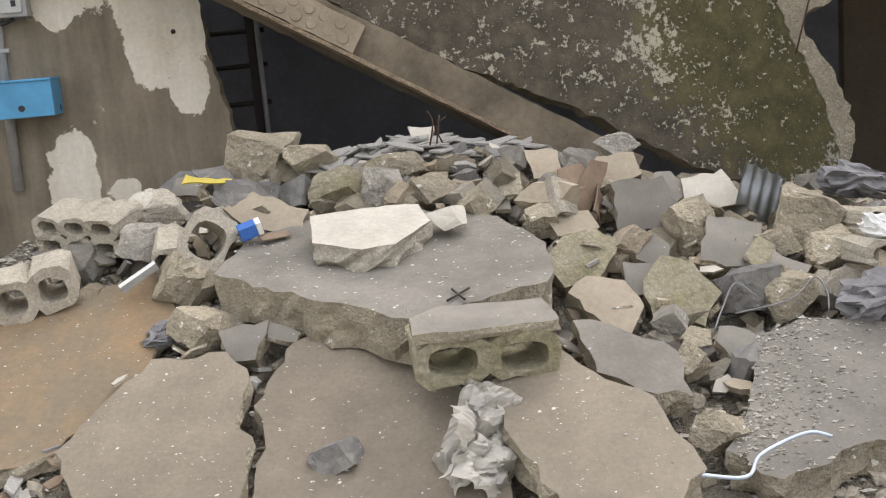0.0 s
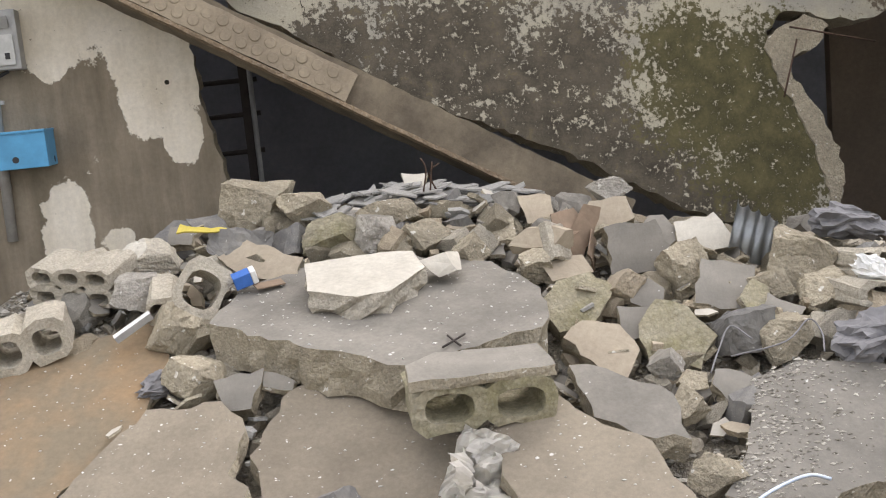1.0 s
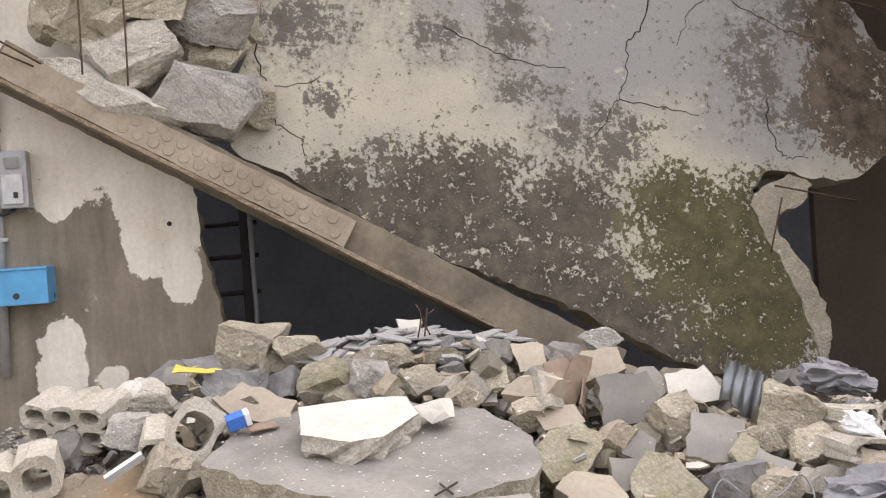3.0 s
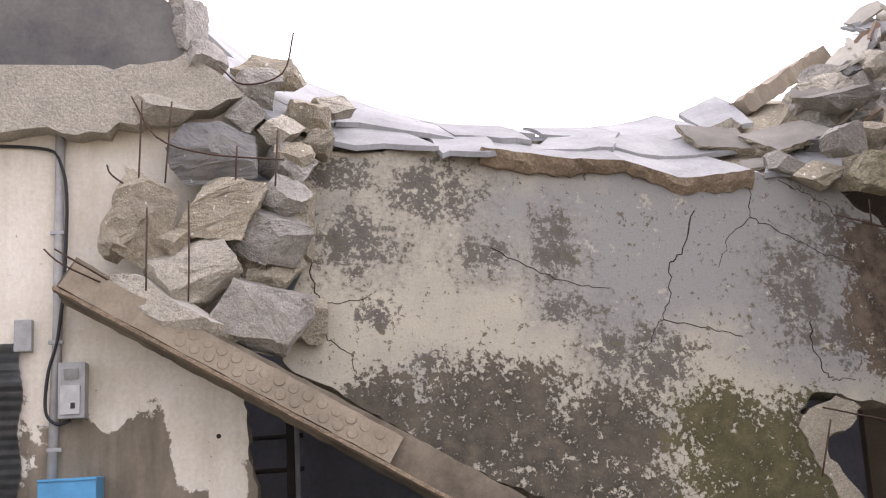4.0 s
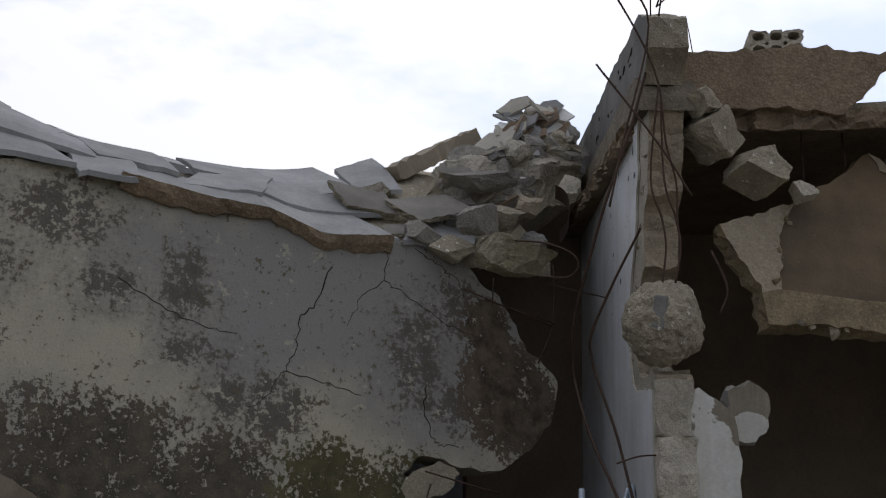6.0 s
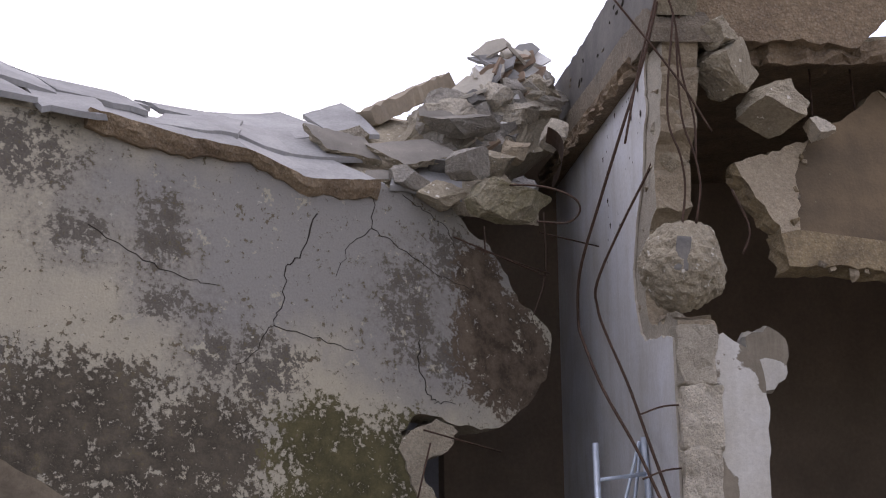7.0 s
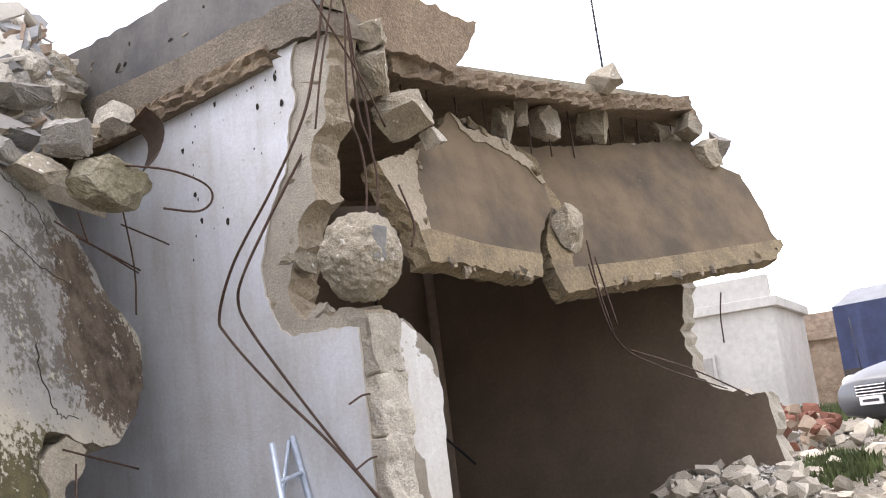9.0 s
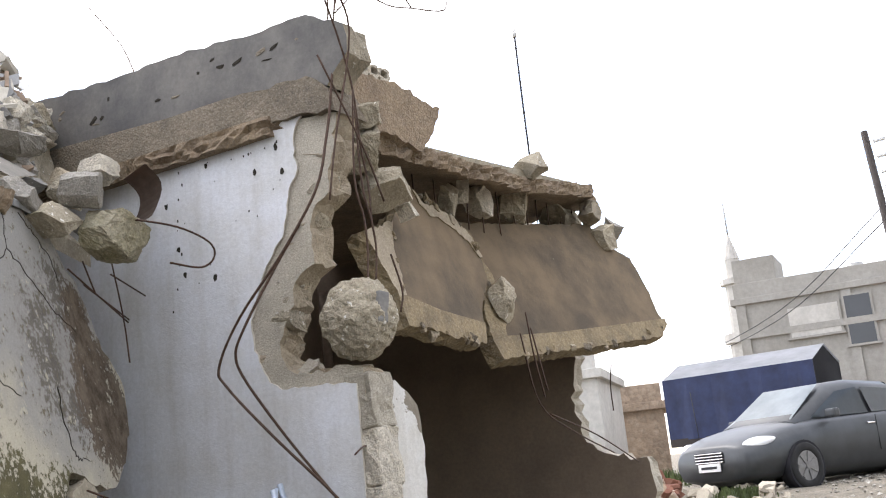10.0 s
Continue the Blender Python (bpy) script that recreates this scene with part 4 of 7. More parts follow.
for row, (d0, d1) in enumerate(((0.28, 0.62), (0.55, 1.0), (0.92, 1.5))):
    u = -1.45 + rng.uniform(0, 0.2)
    while u < 2.05:
        w = rng.uniform(0.3, 0.95)
        bm = bmesh.new()
        n = 5
        tilt, lift = rng.uniform(-0.05, 0.05), rng.uniform(0.0, 0.03)
        front = d0 + rng.uniform(-0.07, 0.06)
        grid = []
        skew = rng.uniform(-0.25, 0.25)
        for i in range(n + 1):
            col = []
            for j in range(4):
                x = u + w * i / n + skew * j / 3 + rng.uniform(-0.012, 0.012)
                y = front + (d1 - front) * j / 3 + (rng.uniform(-0.025, 0.025) if j in (0, 3) else 0)
                z = sheet(x, y) + 0.035 + lift + tilt * (i / n - 0.5)
                col.append((bm.verts.new((x, y, z)), bm.verts.new((x, y + 0.004, z - 0.032))))
            grid.append(col)
        for i in range(n):
            for j in range(3):
                a, b, c, d = grid[i][j], grid[i + 1][j], grid[i + 1][j + 1], grid[i][j + 1]
                bm.faces.new((a[0], b[0], c[0], d[0]))
                bm.faces.new((d[1], c[1], b[1], a[1]))
        ring = [grid[i][0] for i in range(n + 1)] + [grid[n][j] for j in range(1, 4)] + [grid[i][3] for i in range(n - 1, -1, -1)] + [grid[0][j] for j in (2, 1)]
        for a, b in zip(ring, ring[1:] + ring[:1]):
            bm.faces.new((a[1], b[1], b[0], a[0]))
        part("roof_plate", bm, ROOFING, sunk)
        u += w + rng.uniform(0.0, 0.03)


rr = random.Random(91)
bm = bmesh.new()
rows = []
for k in range(35):
    u = 0.28 + 1.68 * k / 34
    top = along(LIP, u) + 0.02
    low = top - (0.05 + 0.05 * abs(math.sin(2.3 * u + 0.4)) + rr.uniform(-0.014, 0.014))
    y = 0.25 + rr.uniform(-0.012, 0.012)
    rows.append([bm.verts.new(p) for p in ((u, y, top), (u, y + rr.uniform(0.0, 0.03), (top + low) / 2), (u, y + 0.05, low), (u, 0.5, low), (u, 0.5, top))])
for a, b in zip(rows, rows[1:]):
    for k in range(5):
        bm.faces.new((a[k], b[k], b[(k + 1) % 5], a[(k + 1) % 5]))
bm.faces.new(rows[0])
bm.faces.new(rows[-1][::-1])
bmesh.ops.recalc_face_normals(bm, faces=bm.faces)
part("underlay", bm, SOFFIT, sunk, "dark brown broken layer under the sheet")


# ---- lumps, plates and blocks ----
def lump(x, y, z, w, h, kind, seed, name="concrete_chunk", label="", group="", m=None, depth=None):
    d = depth or (w + h) / 2 * 0.9
    big = max(w, h) > 0.3
    ob = part(name, chunk_bm(w * 1.08, d * 1.1, h * 1.08, seed, 12 if big else 10, 4 if big else 3, 0.16 if big else 0.15), (LUMPS[int(kind)], KINDS[int(kind)]))
    place(ob, m or pose(x, y + d * 0.2, z, 0, 0, 0))
    return tagged(ob, label or "angular lump of " + NAMES[int(kind)], "rubble", group)


def shard(x, y, z, w, h, kind, turn, seed, group, lean=38, thick=0):
    """A broken plate lying on the slope, its smooth face up and towards the street."""
    rr = random.Random(seed)
    n = rr.choice((4, 4, 5, 6))
    out = []
    for k in range(n):
        a = 2 * math.pi * (k + 0.5 + rr.uniform(-0.22, 0.22)) / n
        c, s = math.cos(a), math.sin(a)
        q = 1.0 / (0.4 + 0.6 * max(abs(c), abs(s)))
        out.append((c * q * w / 2 * rr.uniform(0.85, 1.15), s * q * h / 2 * rr.uniform(0.9, 1.2)))
    thick = thick or max(0.06, min(w, h) * 0.6)
    ob = part("concrete_slab_piece", slab_bm(out, thick, 0.04, 0.010, seed, (), 0.016, 3, 0.015), (KINDS[int(kind)], ROUGH, ROUGH))
    place(ob, pose(x, y, z, -lean + rr.uniform(-12, 12), rr.uniform(-12, 12), 0) @ pose(0, 0, 0, 0, turn, 0))
    return tagged(ob, "broken flat piece, " + NAMES[int(kind)], "rubble", group)


ROCKS_A = [(-0.76, 4.93, 1.03, 0.27, 0.19, 0), (-0.52, 4.83, 0.98, 0.21, 0.16, 0), (-0.40, 4.64, 0.89, 0.23, 0.15, 2), (-0.22, 4.60, 0.88, 0.18, 0.14, 1), (-0.01, 4.56, 0.85, 0.20, 0.13, 0), (0.17, 4.42, 0.79, 0.14, 0.14, 0), (-0.80, 4.62, 0.88, 0.23, 0.15, 4), (-1.18, 4.57, 0.86, 0.21, 0.16, 3), (-1.18, 4.33, 0.75, 0.20, 0.15, 1), (-1.00, 4.09, 0.64, 0.17, 0.21, 0), (-0.88, 3.84, 0.52, 0.20, 0.15, 0), (0.81, 4.76, 0.95, 0.16, 0.11, 1), (0.99, 4.20, 0.68, 0.17, 0.21, 0)]
ROCKS_B = [(1.44, 4.17, 0.67, 0.27, 0.23, 0), (1.27, 4.05, 0.62, 0.13, 0.11, 0), (1.10, 3.82, 0.51, 0.18, 0.14, 4), (1.23, 3.77, 0.48, 0.17, 0.13, 0), (1.47, 3.97, 0.58, 0.18, 0.17, 0), (1.59, 3.86, 0.53, 0.19, 0.13, 5), (0.84, 3.22, 0.22, 0.19, 0.11, 0), (0.81, 3.50, 0.36, 0.12, 0.12, 0), (0.79, 3.70, 0.45, 0.12, 0.10, 1), (-0.36, 3.24, 0.23, 0.14, 0.11, 4), (0.43, 4.30, 0.73, 0.12, 0.12, 0), (0.74, 4.12, 0.65, 0.15, 0.13, 5), (-0.16, 4.74, 0.94, 0.27, 0.12, 0)]
SHARDS = [(-0.04, 5.01, 1.06, 0.14, 0.10, 3, 0), (-0.70, 4.50, 0.83, 0.38, 0.17, 5, 25), (-0.70, 3.77, 0.49, 0.16, 0.15, 1, 0), (-0.58, 3.80, 0.50, 0.13, 0.07, 1, 10), (0.54, 4.08, 0.63, 0.25, 0.20, 2, -35), (0.84, 4.32, 0.74, 0.27, 0.24, 1, 0), (0.73, 3.94, 0.56, 0.15, 0.17, 1, 20), (0.85, 3.86, 0.52, 0.22, 0.24, 2, -15), (0.60, 3.82, 0.51, 0.23, 0.19, 5, 30), (1.13, 4.41, 0.78, 0.25, 0.17, 3, 0), (1.12, 4.08, 0.63, 0.24, 0.24, 1, 10)]
SHARDS_B = [(0.99, 3.58, 0.39, 0.16, 0.11, 1, 20), (0.48, 4.72, 0.93, 0.14, 0.16, 5, 10), (0.78, 4.61, 0.88, 0.23, 0.12, 5, 0), (0.85, 3.61, 0.41, 0.10, 0.08, 0, 0), (0.81, 4.09, 0.63, 0.13, 0.13, 1, 0), (-1.07, 4.74, 0.94, 0.18, 0.08, 1, 20), (1.27, 3.93, 0.56, 0.15, 0.11, 1, 40), (0.96, 4.46, 0.81, 0.14, 0.14, 1, 30), (0.31, 4.55, 0.85, 0.14, 0.12, 0, 10), (0.54, 4.28, 0.72, 0.13, 0.16, 5, 60), (1.19, 3.97, 0.58, 0.11, 0.15, 2, 10)]
SLAB_FRONT_LEFT = [(-1.26, 3.36), (-1.15, 3.53), (-1.02, 3.72), (-0.77, 3.73), (-0.67, 3.65), (-0.67, 3.53), (-0.70, 3.42), (-0.64, 3.35), (-0.63, 3.21), (-0.65, 3.09), (-1.13, 3.14)]
SLAB_FRONT_MID = [(-0.62, 3.11), (-0.59, 3.33), (-0.64, 3.50), (-0.56, 3.69), (-0.53, 3.79), (-0.37, 3.81), (-0.17, 3.75), (-0.06, 3.63), (0.07, 3.49), (0.17, 3.26), (0.17, 3.04)]
SLAB_FRONT_RIGHT = [(0.12, 3.36), (0.37, 3.50), (0.46, 3.37), (0.63, 3.26), (0.67, 3.13), (0.71, 2.99), (0.60, 2.87), (0.30, 2.89), (0.19, 3.14)]
SLAB_MID_RIGHT = [(0.45, 3.72), (0.58, 3.69), (0.77, 3.54), (0.77, 3.35), (0.61, 3.39), (0.49, 3.47)]
SLAB_GREY_RIGHT = [(1.05, 3.61), (1.23, 3.67), (1.40, 3.65), (1.54, 3.58), (1.40, 3.11), (1.27, 3.16), (1.10, 3.08), (0.94, 3.03), (0.82, 3.15), (0.96, 3.37)]
ORANGE = [(-1.84, 4.16), (-1.38, 4.19), (-1.09, 4.28), (-1.00, 4.02), (-1.06, 3.77), (-1.17, 3.58), (-1.30, 3.43), (-1.54, 3.32)]
SLAB_BIG = [(-0.84, 4.02), (-0.77, 4.30), (-0.49, 4.50), (-0.07, 4.49), (0.25, 4.35), (0.38, 4.11), (0.42, 3.87), (0.37, 3.74), (0.13, 3.63), (-0.07, 3.50), (-0.35, 3.68), (-0.67, 3.89)]
WHITE = [(-0.49, 4.28), (-0.18, 4.33), (-0.06, 4.31), (-0.02, 4.13), (-0.15, 3.94), (-0.27, 3.91), (-0.46, 4.01)]
BIG_Y, BIG_Z = 3.969, 0.677
HB1 = [-1.43, 4.45, 0.83, 0.40, 0.22]
HB2 = [-1.55, 4.14, 0.69, 0.35, 0.21]
HB3 = [-1.06, 4.27, 0.75, 0.12, 0.13]
HB4 = [-0.92, 4.30, 0.76, 0.22, 0.25]
HB6 = [1.65, 4.06, 0.65, 0.18, 0.14]
HB7 = [1.58, 3.94, 0.59, 0.20, 0.09]
BAG_AT = [0.08, 3.19, 0.26, 0.30, 0.30]
CLOTH1_AT = [1.73, 4.32, 0.77, 0.27, 0.17]
CLOTH2_AT = [1.47, 3.70, 0.48, 0.25, 0.20]
CORR_AT = [1.31, 4.30, 0.76, 0.18, 0.21]
BRICK = [0.47, 4.39, 0.81, 0.26, 0.18]
BROWN_AT = [0.62, 4.42, 0.82, 0.16, 0.30]
CAN_AT = [-0.76, 4.27, 0.80, 0.10, 0.08]
YELLOW_AT = [-0.96, 4.70, 0.95, 0.25, 0.07]
WSTRIP_AT = [-1.15, 4.12, 0.69, 0.13, 0.09]
HANG_LEFT = [(-1.61, 5.41, 2.78, 0.37, 0.51, 0), (-1.24, 5.55, 3.16, 0.41, 0.31, 4), (-1.17, 5.49, 2.84, 0.40, 0.34, 0), (-0.87, 5.55, 2.90, 0.28, 0.22, 1), (-0.93, 5.50, 2.66, 0.41, 0.29, 1), (-1.35, 5.39, 2.49, 0.48, 0.39, 3), (-0.99, 5.40, 2.24, 0.48, 0.38, 1), (-0.88, 5.63, 3.29, 0.24, 0.16, 3), (-0.81, 5.61, 3.14, 0.19, 0.16, 0), (-1.08, 5.62, 3.38, 0.22, 0.19, 1), (-1.46, 5.32, 2.27, 0.72, 0.22, 3), (-1.73, 5.36, 2.66, 0.18, 0.18, 0), (-1.45, 5.41, 2.66, 0.18, 0.15, 0), (-0.95, 5.62, 2.48, 0.36, 0.36, 0), (-0.90, 5.66, 2.78, 0.34, 0.40, 0), (-0.86, 5.66, 3.08, 0.30, 0.26, 1), (-1.10, 5.62, 2.62, 0.30, 0.30, 5), (-0.78, 5.58, 2.22, 0.22, 0.24, 0)]
PILE_RIGHT = [(2.68, 6.02, 2.98, 0.52, 0.24, 2), (2.43, 6.10, 3.20, 0.24, 0.20, 1), (2.66, 6.66, 3.64, 0.50, 0.20, 1), (2.28, 6.22, 3.02, 0.30, 0.18, 0), (2.12, 6.30, 3.12, 0.22, 0.16, 1), (2.72, 6.35, 3.30, 0.22, 0.20, 0), (3.24, 6.45, 3.58, 0.18, 0.20, 3), (2.95, 6.50, 3.45, 0.16, 0.16, 5), (2.45, 6.5, 3.30, 0.24, 0.14, 4), (1.95, 6.85, 3.52, 0.22, 0.12, 3), (2.9, 6.3, 3.1, 0.2, 0.2, 4)]
HANG_RIGHT = [(7.42, 3.98, 3.84, 0.85, 0.34, 0), (3.23, 4.73, 3.64, 0.19, 0.16, 0), (3.57, 4.72, 3.28, 0.30, 0.26, 0), (3.82, 4.69, 3.17, 0.17, 0.12, 3), (5.24, 4.33, 2.76, 0.20, 0.33, 0), (7.22, 3.70, 3.80, 0.50, 0.20, 0), (7.62, 3.52, 3.70, 0.36, 0.20, 1), (7.35, 3.62, 3.58, 0.26, 0.26, 0), (3.35, 4.80, 3.48, 0.32, 0.32, 0), (4.98, 4.63, 3.52, 0.16, 0.28, 0), (5.2, 4.56, 3.64, 0.10, 0.18, 3), (5.52, 4.48, 3.61, 0.22, 0.24, 3), (6.2, 4.27, 3.70, 0.24, 0.26, 0)]

seed = 900
for x, y, z, w, h, kind in ROCKS_A + ROCKS_B:
    seed += 1
    lump(x, y, z, w * 1.15, h * 1.15, kind, seed, group="rubble before the collapsed front")
for x, y, z, w, h, kind, turn in SHARDS + SHARDS_B:
    seed += 1
    shard(x, y, z, w * 1.1, h * 1.1, kind, turn, seed, "plates in the rubble")


def lying_slab(name, outline, mat, thick, z_of, label, seed, amp=0.014, edge=ROUGH):
    """A broken floor plate: its outline in plan, its height by z_of."""
    bm = slab_bm(outline, thick, 0.05, amp, seed, (), 0.02, 3, 0.02)
    for v in bm.verts:
        x, d, y = v.co
        v.co = (x, y, z_of(x, y) - d)
    bmesh.ops.recalc_face_normals(bm, faces=bm.faces)
    return tagged(part(name, bm, (mat, edge, edge)), label, "concrete slab", "fallen floor slabs")


def on_slope(lift):
    return lambda x, y: 0.15 + lift + 0.47 * (y - 3.06)


lying_slab("floor_slab", SLAB_FRONT_LEFT, BUFF, 0.11, on_slope(0), "dusty beige floor slab, cracked, lying on the slope", 41)
lying_slab("floor_slab", SLAB_FRONT_MID, BUFF, 0.11, on_slope(-0.02), "large dusty beige floor slab split by a wide crack", 42)
lying_slab("floor_slab", SLAB_FRONT_RIGHT, BUFF, 0.13, on_slope(0.10), "dusty beige floor slab propped on rubble", 43)
lying_slab("floor_slab", SLAB_MID_RIGHT, GREY, 0.1, on_slope(0.02), "small grey floor slab wedged in the rubble", 44)
lying_slab("floor_slab", SLAB_GREY_RIGHT, GREY, 0.13, on_slope(0.0), "grey floor slab sprinkled with grit", 45)
lying_slab("floor_slab", ORANGE, CLAY, 0.06, on_slope(-0.06), "orange-brown stained floor slab on the slope", 46)
lying_slab("floor_slab", SLAB_BIG, GREY, 0.17, lambda x, y: BIG_Z + 0.22 * (y - BIG_Y), "thick grey ribbed floor slab with a rough hollow edge", 47, 0.016)
lying_slab("white_coping_slab", WHITE, PALE, 0.09, lambda x, y: BIG_Z + 0.09 + 0.22 * (y - BIG_Y), "thick white plaster slab broken in two", 48, 0.004, PALEROUGH)
tagged(part("coping_fragment", chunk_bm(0.17, 0.17, 0.10, 61, 9), PALE), "small white triangular plaster fragment", "rubble").matrix_basis = pose(0.05, 4.22, BIG_Z + 0.12, 15, 0, 20)


def block(x, y, z, w, h, d, nx, ny, seed, m=None, keep=None, label="", mat=BLOCKCON):
    ob = part("hollow_block", hollow_block_bm(w, h, d, nx, ny, seed, keep), mat)
    place(ob, m or pose(x, y, z))
    return tagged(ob, label or "pale concrete hollow block, chipped, in the rubble", "block", "hollow blocks")


block(*HB1[:3], 0.38, 0.17, 0.2, 3, 2, 1, pose(HB1[0], HB1[1] + 0.05, HB1[2], 14, 4, -18), label="pale hollow block with six oval holes on the rubble")
block(*HB2[:3], 0.30, 0.17, 0.2, 2, 1, 2, pose(HB2[0], HB2[1], HB2[2] - 0.02, 10, -12, 12), label="broken hollow block with a torn cell")
block(*HB3[:3], 0.11, 0.12, 0.2, 1, 1, 3, pose(*HB3[:3], 20, 10, 8), label="end of a hollow block with one hole")
block(*HB4[:3], 0.2, 0.24, 0.14, 1, 1, 4, pose(*HB4[:3], -20, 35, 10), label="hollow block split open along its cell")
block(*HB6[:3], 0.2, 0.15, 0.18, 3, 2, 6, pose(*HB6[:3], -6, 6, 14), label="pale hollow block end with small round holes")
block(*HB7[:3], 0.24, 0.1, 0.2, 1, 1, 7, pose(*HB7[:3], 0, 8, 20), label="chipped concrete block under a hollow block")
rib = thing("ribbed_block_piece", "mossy hollow block capped by grey screed, on the slope", "block", pose(0.125, 3.42, 0.50, 8, 3, 10))
place(part("screed_cap", slab_bm([(-0.24, -0.10), (-0.23, 0.03), (-0.12, 0.12), (0.22, 0.13), (0.23, -0.06), (0.0, -0.09)], 0.035, 0.05, 0.008, 52, (), 0.008, 2), (GREY, ROUGH, ROUGH), rib, "smooth grey screed cap"), pose(0, 0, 0.10, -90))
part("block_core", hollow_block_bm(0.46, 0.16, 0.2, 2, 1, 53), MOSSY, rib, "mossy hollow core").matrix_basis = pose(0, 0.02, -0.01)
block(0.62, 4.5, 0.9, 0.12, 0.1, 0.16, 1, 1, 9, pose(0.5, 4.36, 0.80, 60, 20, 40), label="overturned hollow block piece")
solid = part("solid_block", chunk_bm(0.28, 0.15, 0.15, 811, 24, 2, 0.07), OCHRE)
tagged(place(solid, pose(*BRICK[:3], 10, -8, -25)), "ochre concrete block with a pitted face", "block")

seed = 1300
for row in HANG_LEFT:
    seed += 1
    lying = pose(row[0], row[1] + 0.05, row[2], 0, 22, 0) if row[3] > 0.6 else None
    lump(*row[:3], row[3] * 1.08, row[4] * 1.1, row[5], seed, group="lumps hanging over the fallen beam", depth=0.8 * min(row[3], row[4]), m=lying)
for row in PILE_RIGHT:
    seed += 1
    lump(*row, seed, group="rubble on top of the fallen panel", depth=0.24)
for k, (x, y, z, w, h, turn) in enumerate(((1.80, 6.62, 3.40, 0.50, 0.36, 8), (2.24, 6.52, 3.36, 0.54, 0.40, -12), (1.50, 6.74, 3.40, 0.3, 0.2, 20), (2.05, 6.42, 3.16, 0.4, 0.2, 5), (2.5, 6.78, 3.72, 0.3, 0.16, 10))):
    shard(x, y, z, w, h, 1, turn, 3700 + k, "grey plates on top of the fallen panel", 48, 0.05)

for row in HANG_RIGHT:
    seed += 1
    lump(*row, seed, group="lumps on the hanging roof plates", depth=min(row[3], row[4]))
bm = bmesh.new()
bmesh.ops.create_icosphere(bm, subdivisions=5, radius=0.215)
for v in bm.verts:
    q = v.co.normalized()
    v.co = q * (v.co.length * (0.97 + 0.10 * noise.noise(q * 1.7 + Vector((3, 1, 7))) + 0.09 * noise.noise(q * 5.0) + 0.03 * noise.noise(q * 13.0)) + 0.006 * noise.noise(q * 34.0))
    v.co.z *= 1.06
ball = part("concrete_ball", bm, ROUGH)
tagged(place(ball, pose(2.99, 4.84, 2.40)), "round lump of pebbly concrete hanging on bars in the broken wall", "rubble")
# Proud plate, dark grey to paint the shade of a recess.
recess = part("rebate", a_box(0.07, 0.05, 0.17, bevel=0.01), DARK, ball, "flat cast rebate, its shade painted dark grey")
recess.matrix_basis = pose(-0.105, -0.148, 0.03, 0, 8, -38)
for k, (x, y, z, w, h, kind) in enumerate(((-0.78, 5.78, 3.42, 0.3, 0.22, 0), (-1.05, 5.66, 3.55, 0.32, 0.24, 1), (-0.62, 5.9, 3.5, 0.26, 0.16, 3), (-1.3, 5.6, 3.72, 0.26, 0.26, 1), (-1.42, 5.62, 3.95, 0.22, 0.36, 1), (-1.0, 5.85, 3.72, 0.4, 0.2, 0), (-1.55, 5.5, 3.42, 0.4, 0.16, 3), (-0.7, 5.72, 3.22, 0.2, 0.16, 0))):
    lump(x, y, z, w, h, kind, 3300 + k, group="lumps on the broken eaves")


# ---- loose rubble between the large pieces ----
def inside(p, poly):
    hit = False
    for (x1, y1), (x2, y2) in zip(poly, poly[1:] + poly[:1]):
        if (y1 > p[1]) != (y2 > p[1]) and p[0] < (x2 - x1) * (p[1] - y1) / (y2 - y1) + x1:
            hit = not hit
    return hit


FLATS = (SLAB_FRONT_LEFT, SLAB_FRONT_MID, SLAB_FRONT_RIGHT, SLAB_GREY_RIGHT, ORANGE, SLAB_BIG, SLAB_MID_RIGHT)
rng = random.Random(5)
shapes = []
for k in range(18):
    bm = chunk_bm(1.0, rng.uniform(0.6, 1.0), rng.uniform(0.45, 0.8), 2000 + k, rng.choice((9, 11, 14)), 2, 0.12)
    me = bpy.data.meshes.new("concrete_chunk")
    bm.to_mesh(me)
    bm.free()
    me.materials.append((ROUGH, ROUGH, BLOCKCON, GREY, PALEROUGH, OCHREROUGH, ROUGH, DARK, GREYROUGH)[k % 9])
    shapes.append((me, ("rough aggregate", "rough aggregate", "crumbly block", "grey screed", "pale plaster", "ochre plaster", "rough aggregate", "grimy dark", "grey screed")[k % 9]))


def scatter(count, xs, ys, sizes, group, avoid=True, lift=0.0, surface=ground_z):
    n = 0
    while n < count:
        x, y = rng.uniform(*xs), rng.uniform(*ys)
        if avoid and any(inside((x, y), f) for f in FLATS):
            continue
        s = rng.uniform(*sizes) if rng.random() < 0.7 else sizes[0]
        me, what = rng.choice(shapes)
        ob = new("concrete_chunk", me)
        ob.matrix_basis = pose(x, y, surface(x, y) + s * 0.18 + lift, rng.uniform(-40, 40), rng.uniform(-40, 40), rng.uniform(0, 360)) @ Matrix.Scale(s, 4)
        tagged(ob, "small broken %s lump in the rubble" % what, "rubble", group)
        n += 1


scatter(185, (-1.9, 2.1), (3.5, 5.2), (0.09, 0.24), "small rubble before the collapsed front", lift=0.02)
scatter(55, (-1.2, 0.9), (4.5, 5.1), (0.1, 0.24), "small rubble before the collapsed front", lift=0.06)


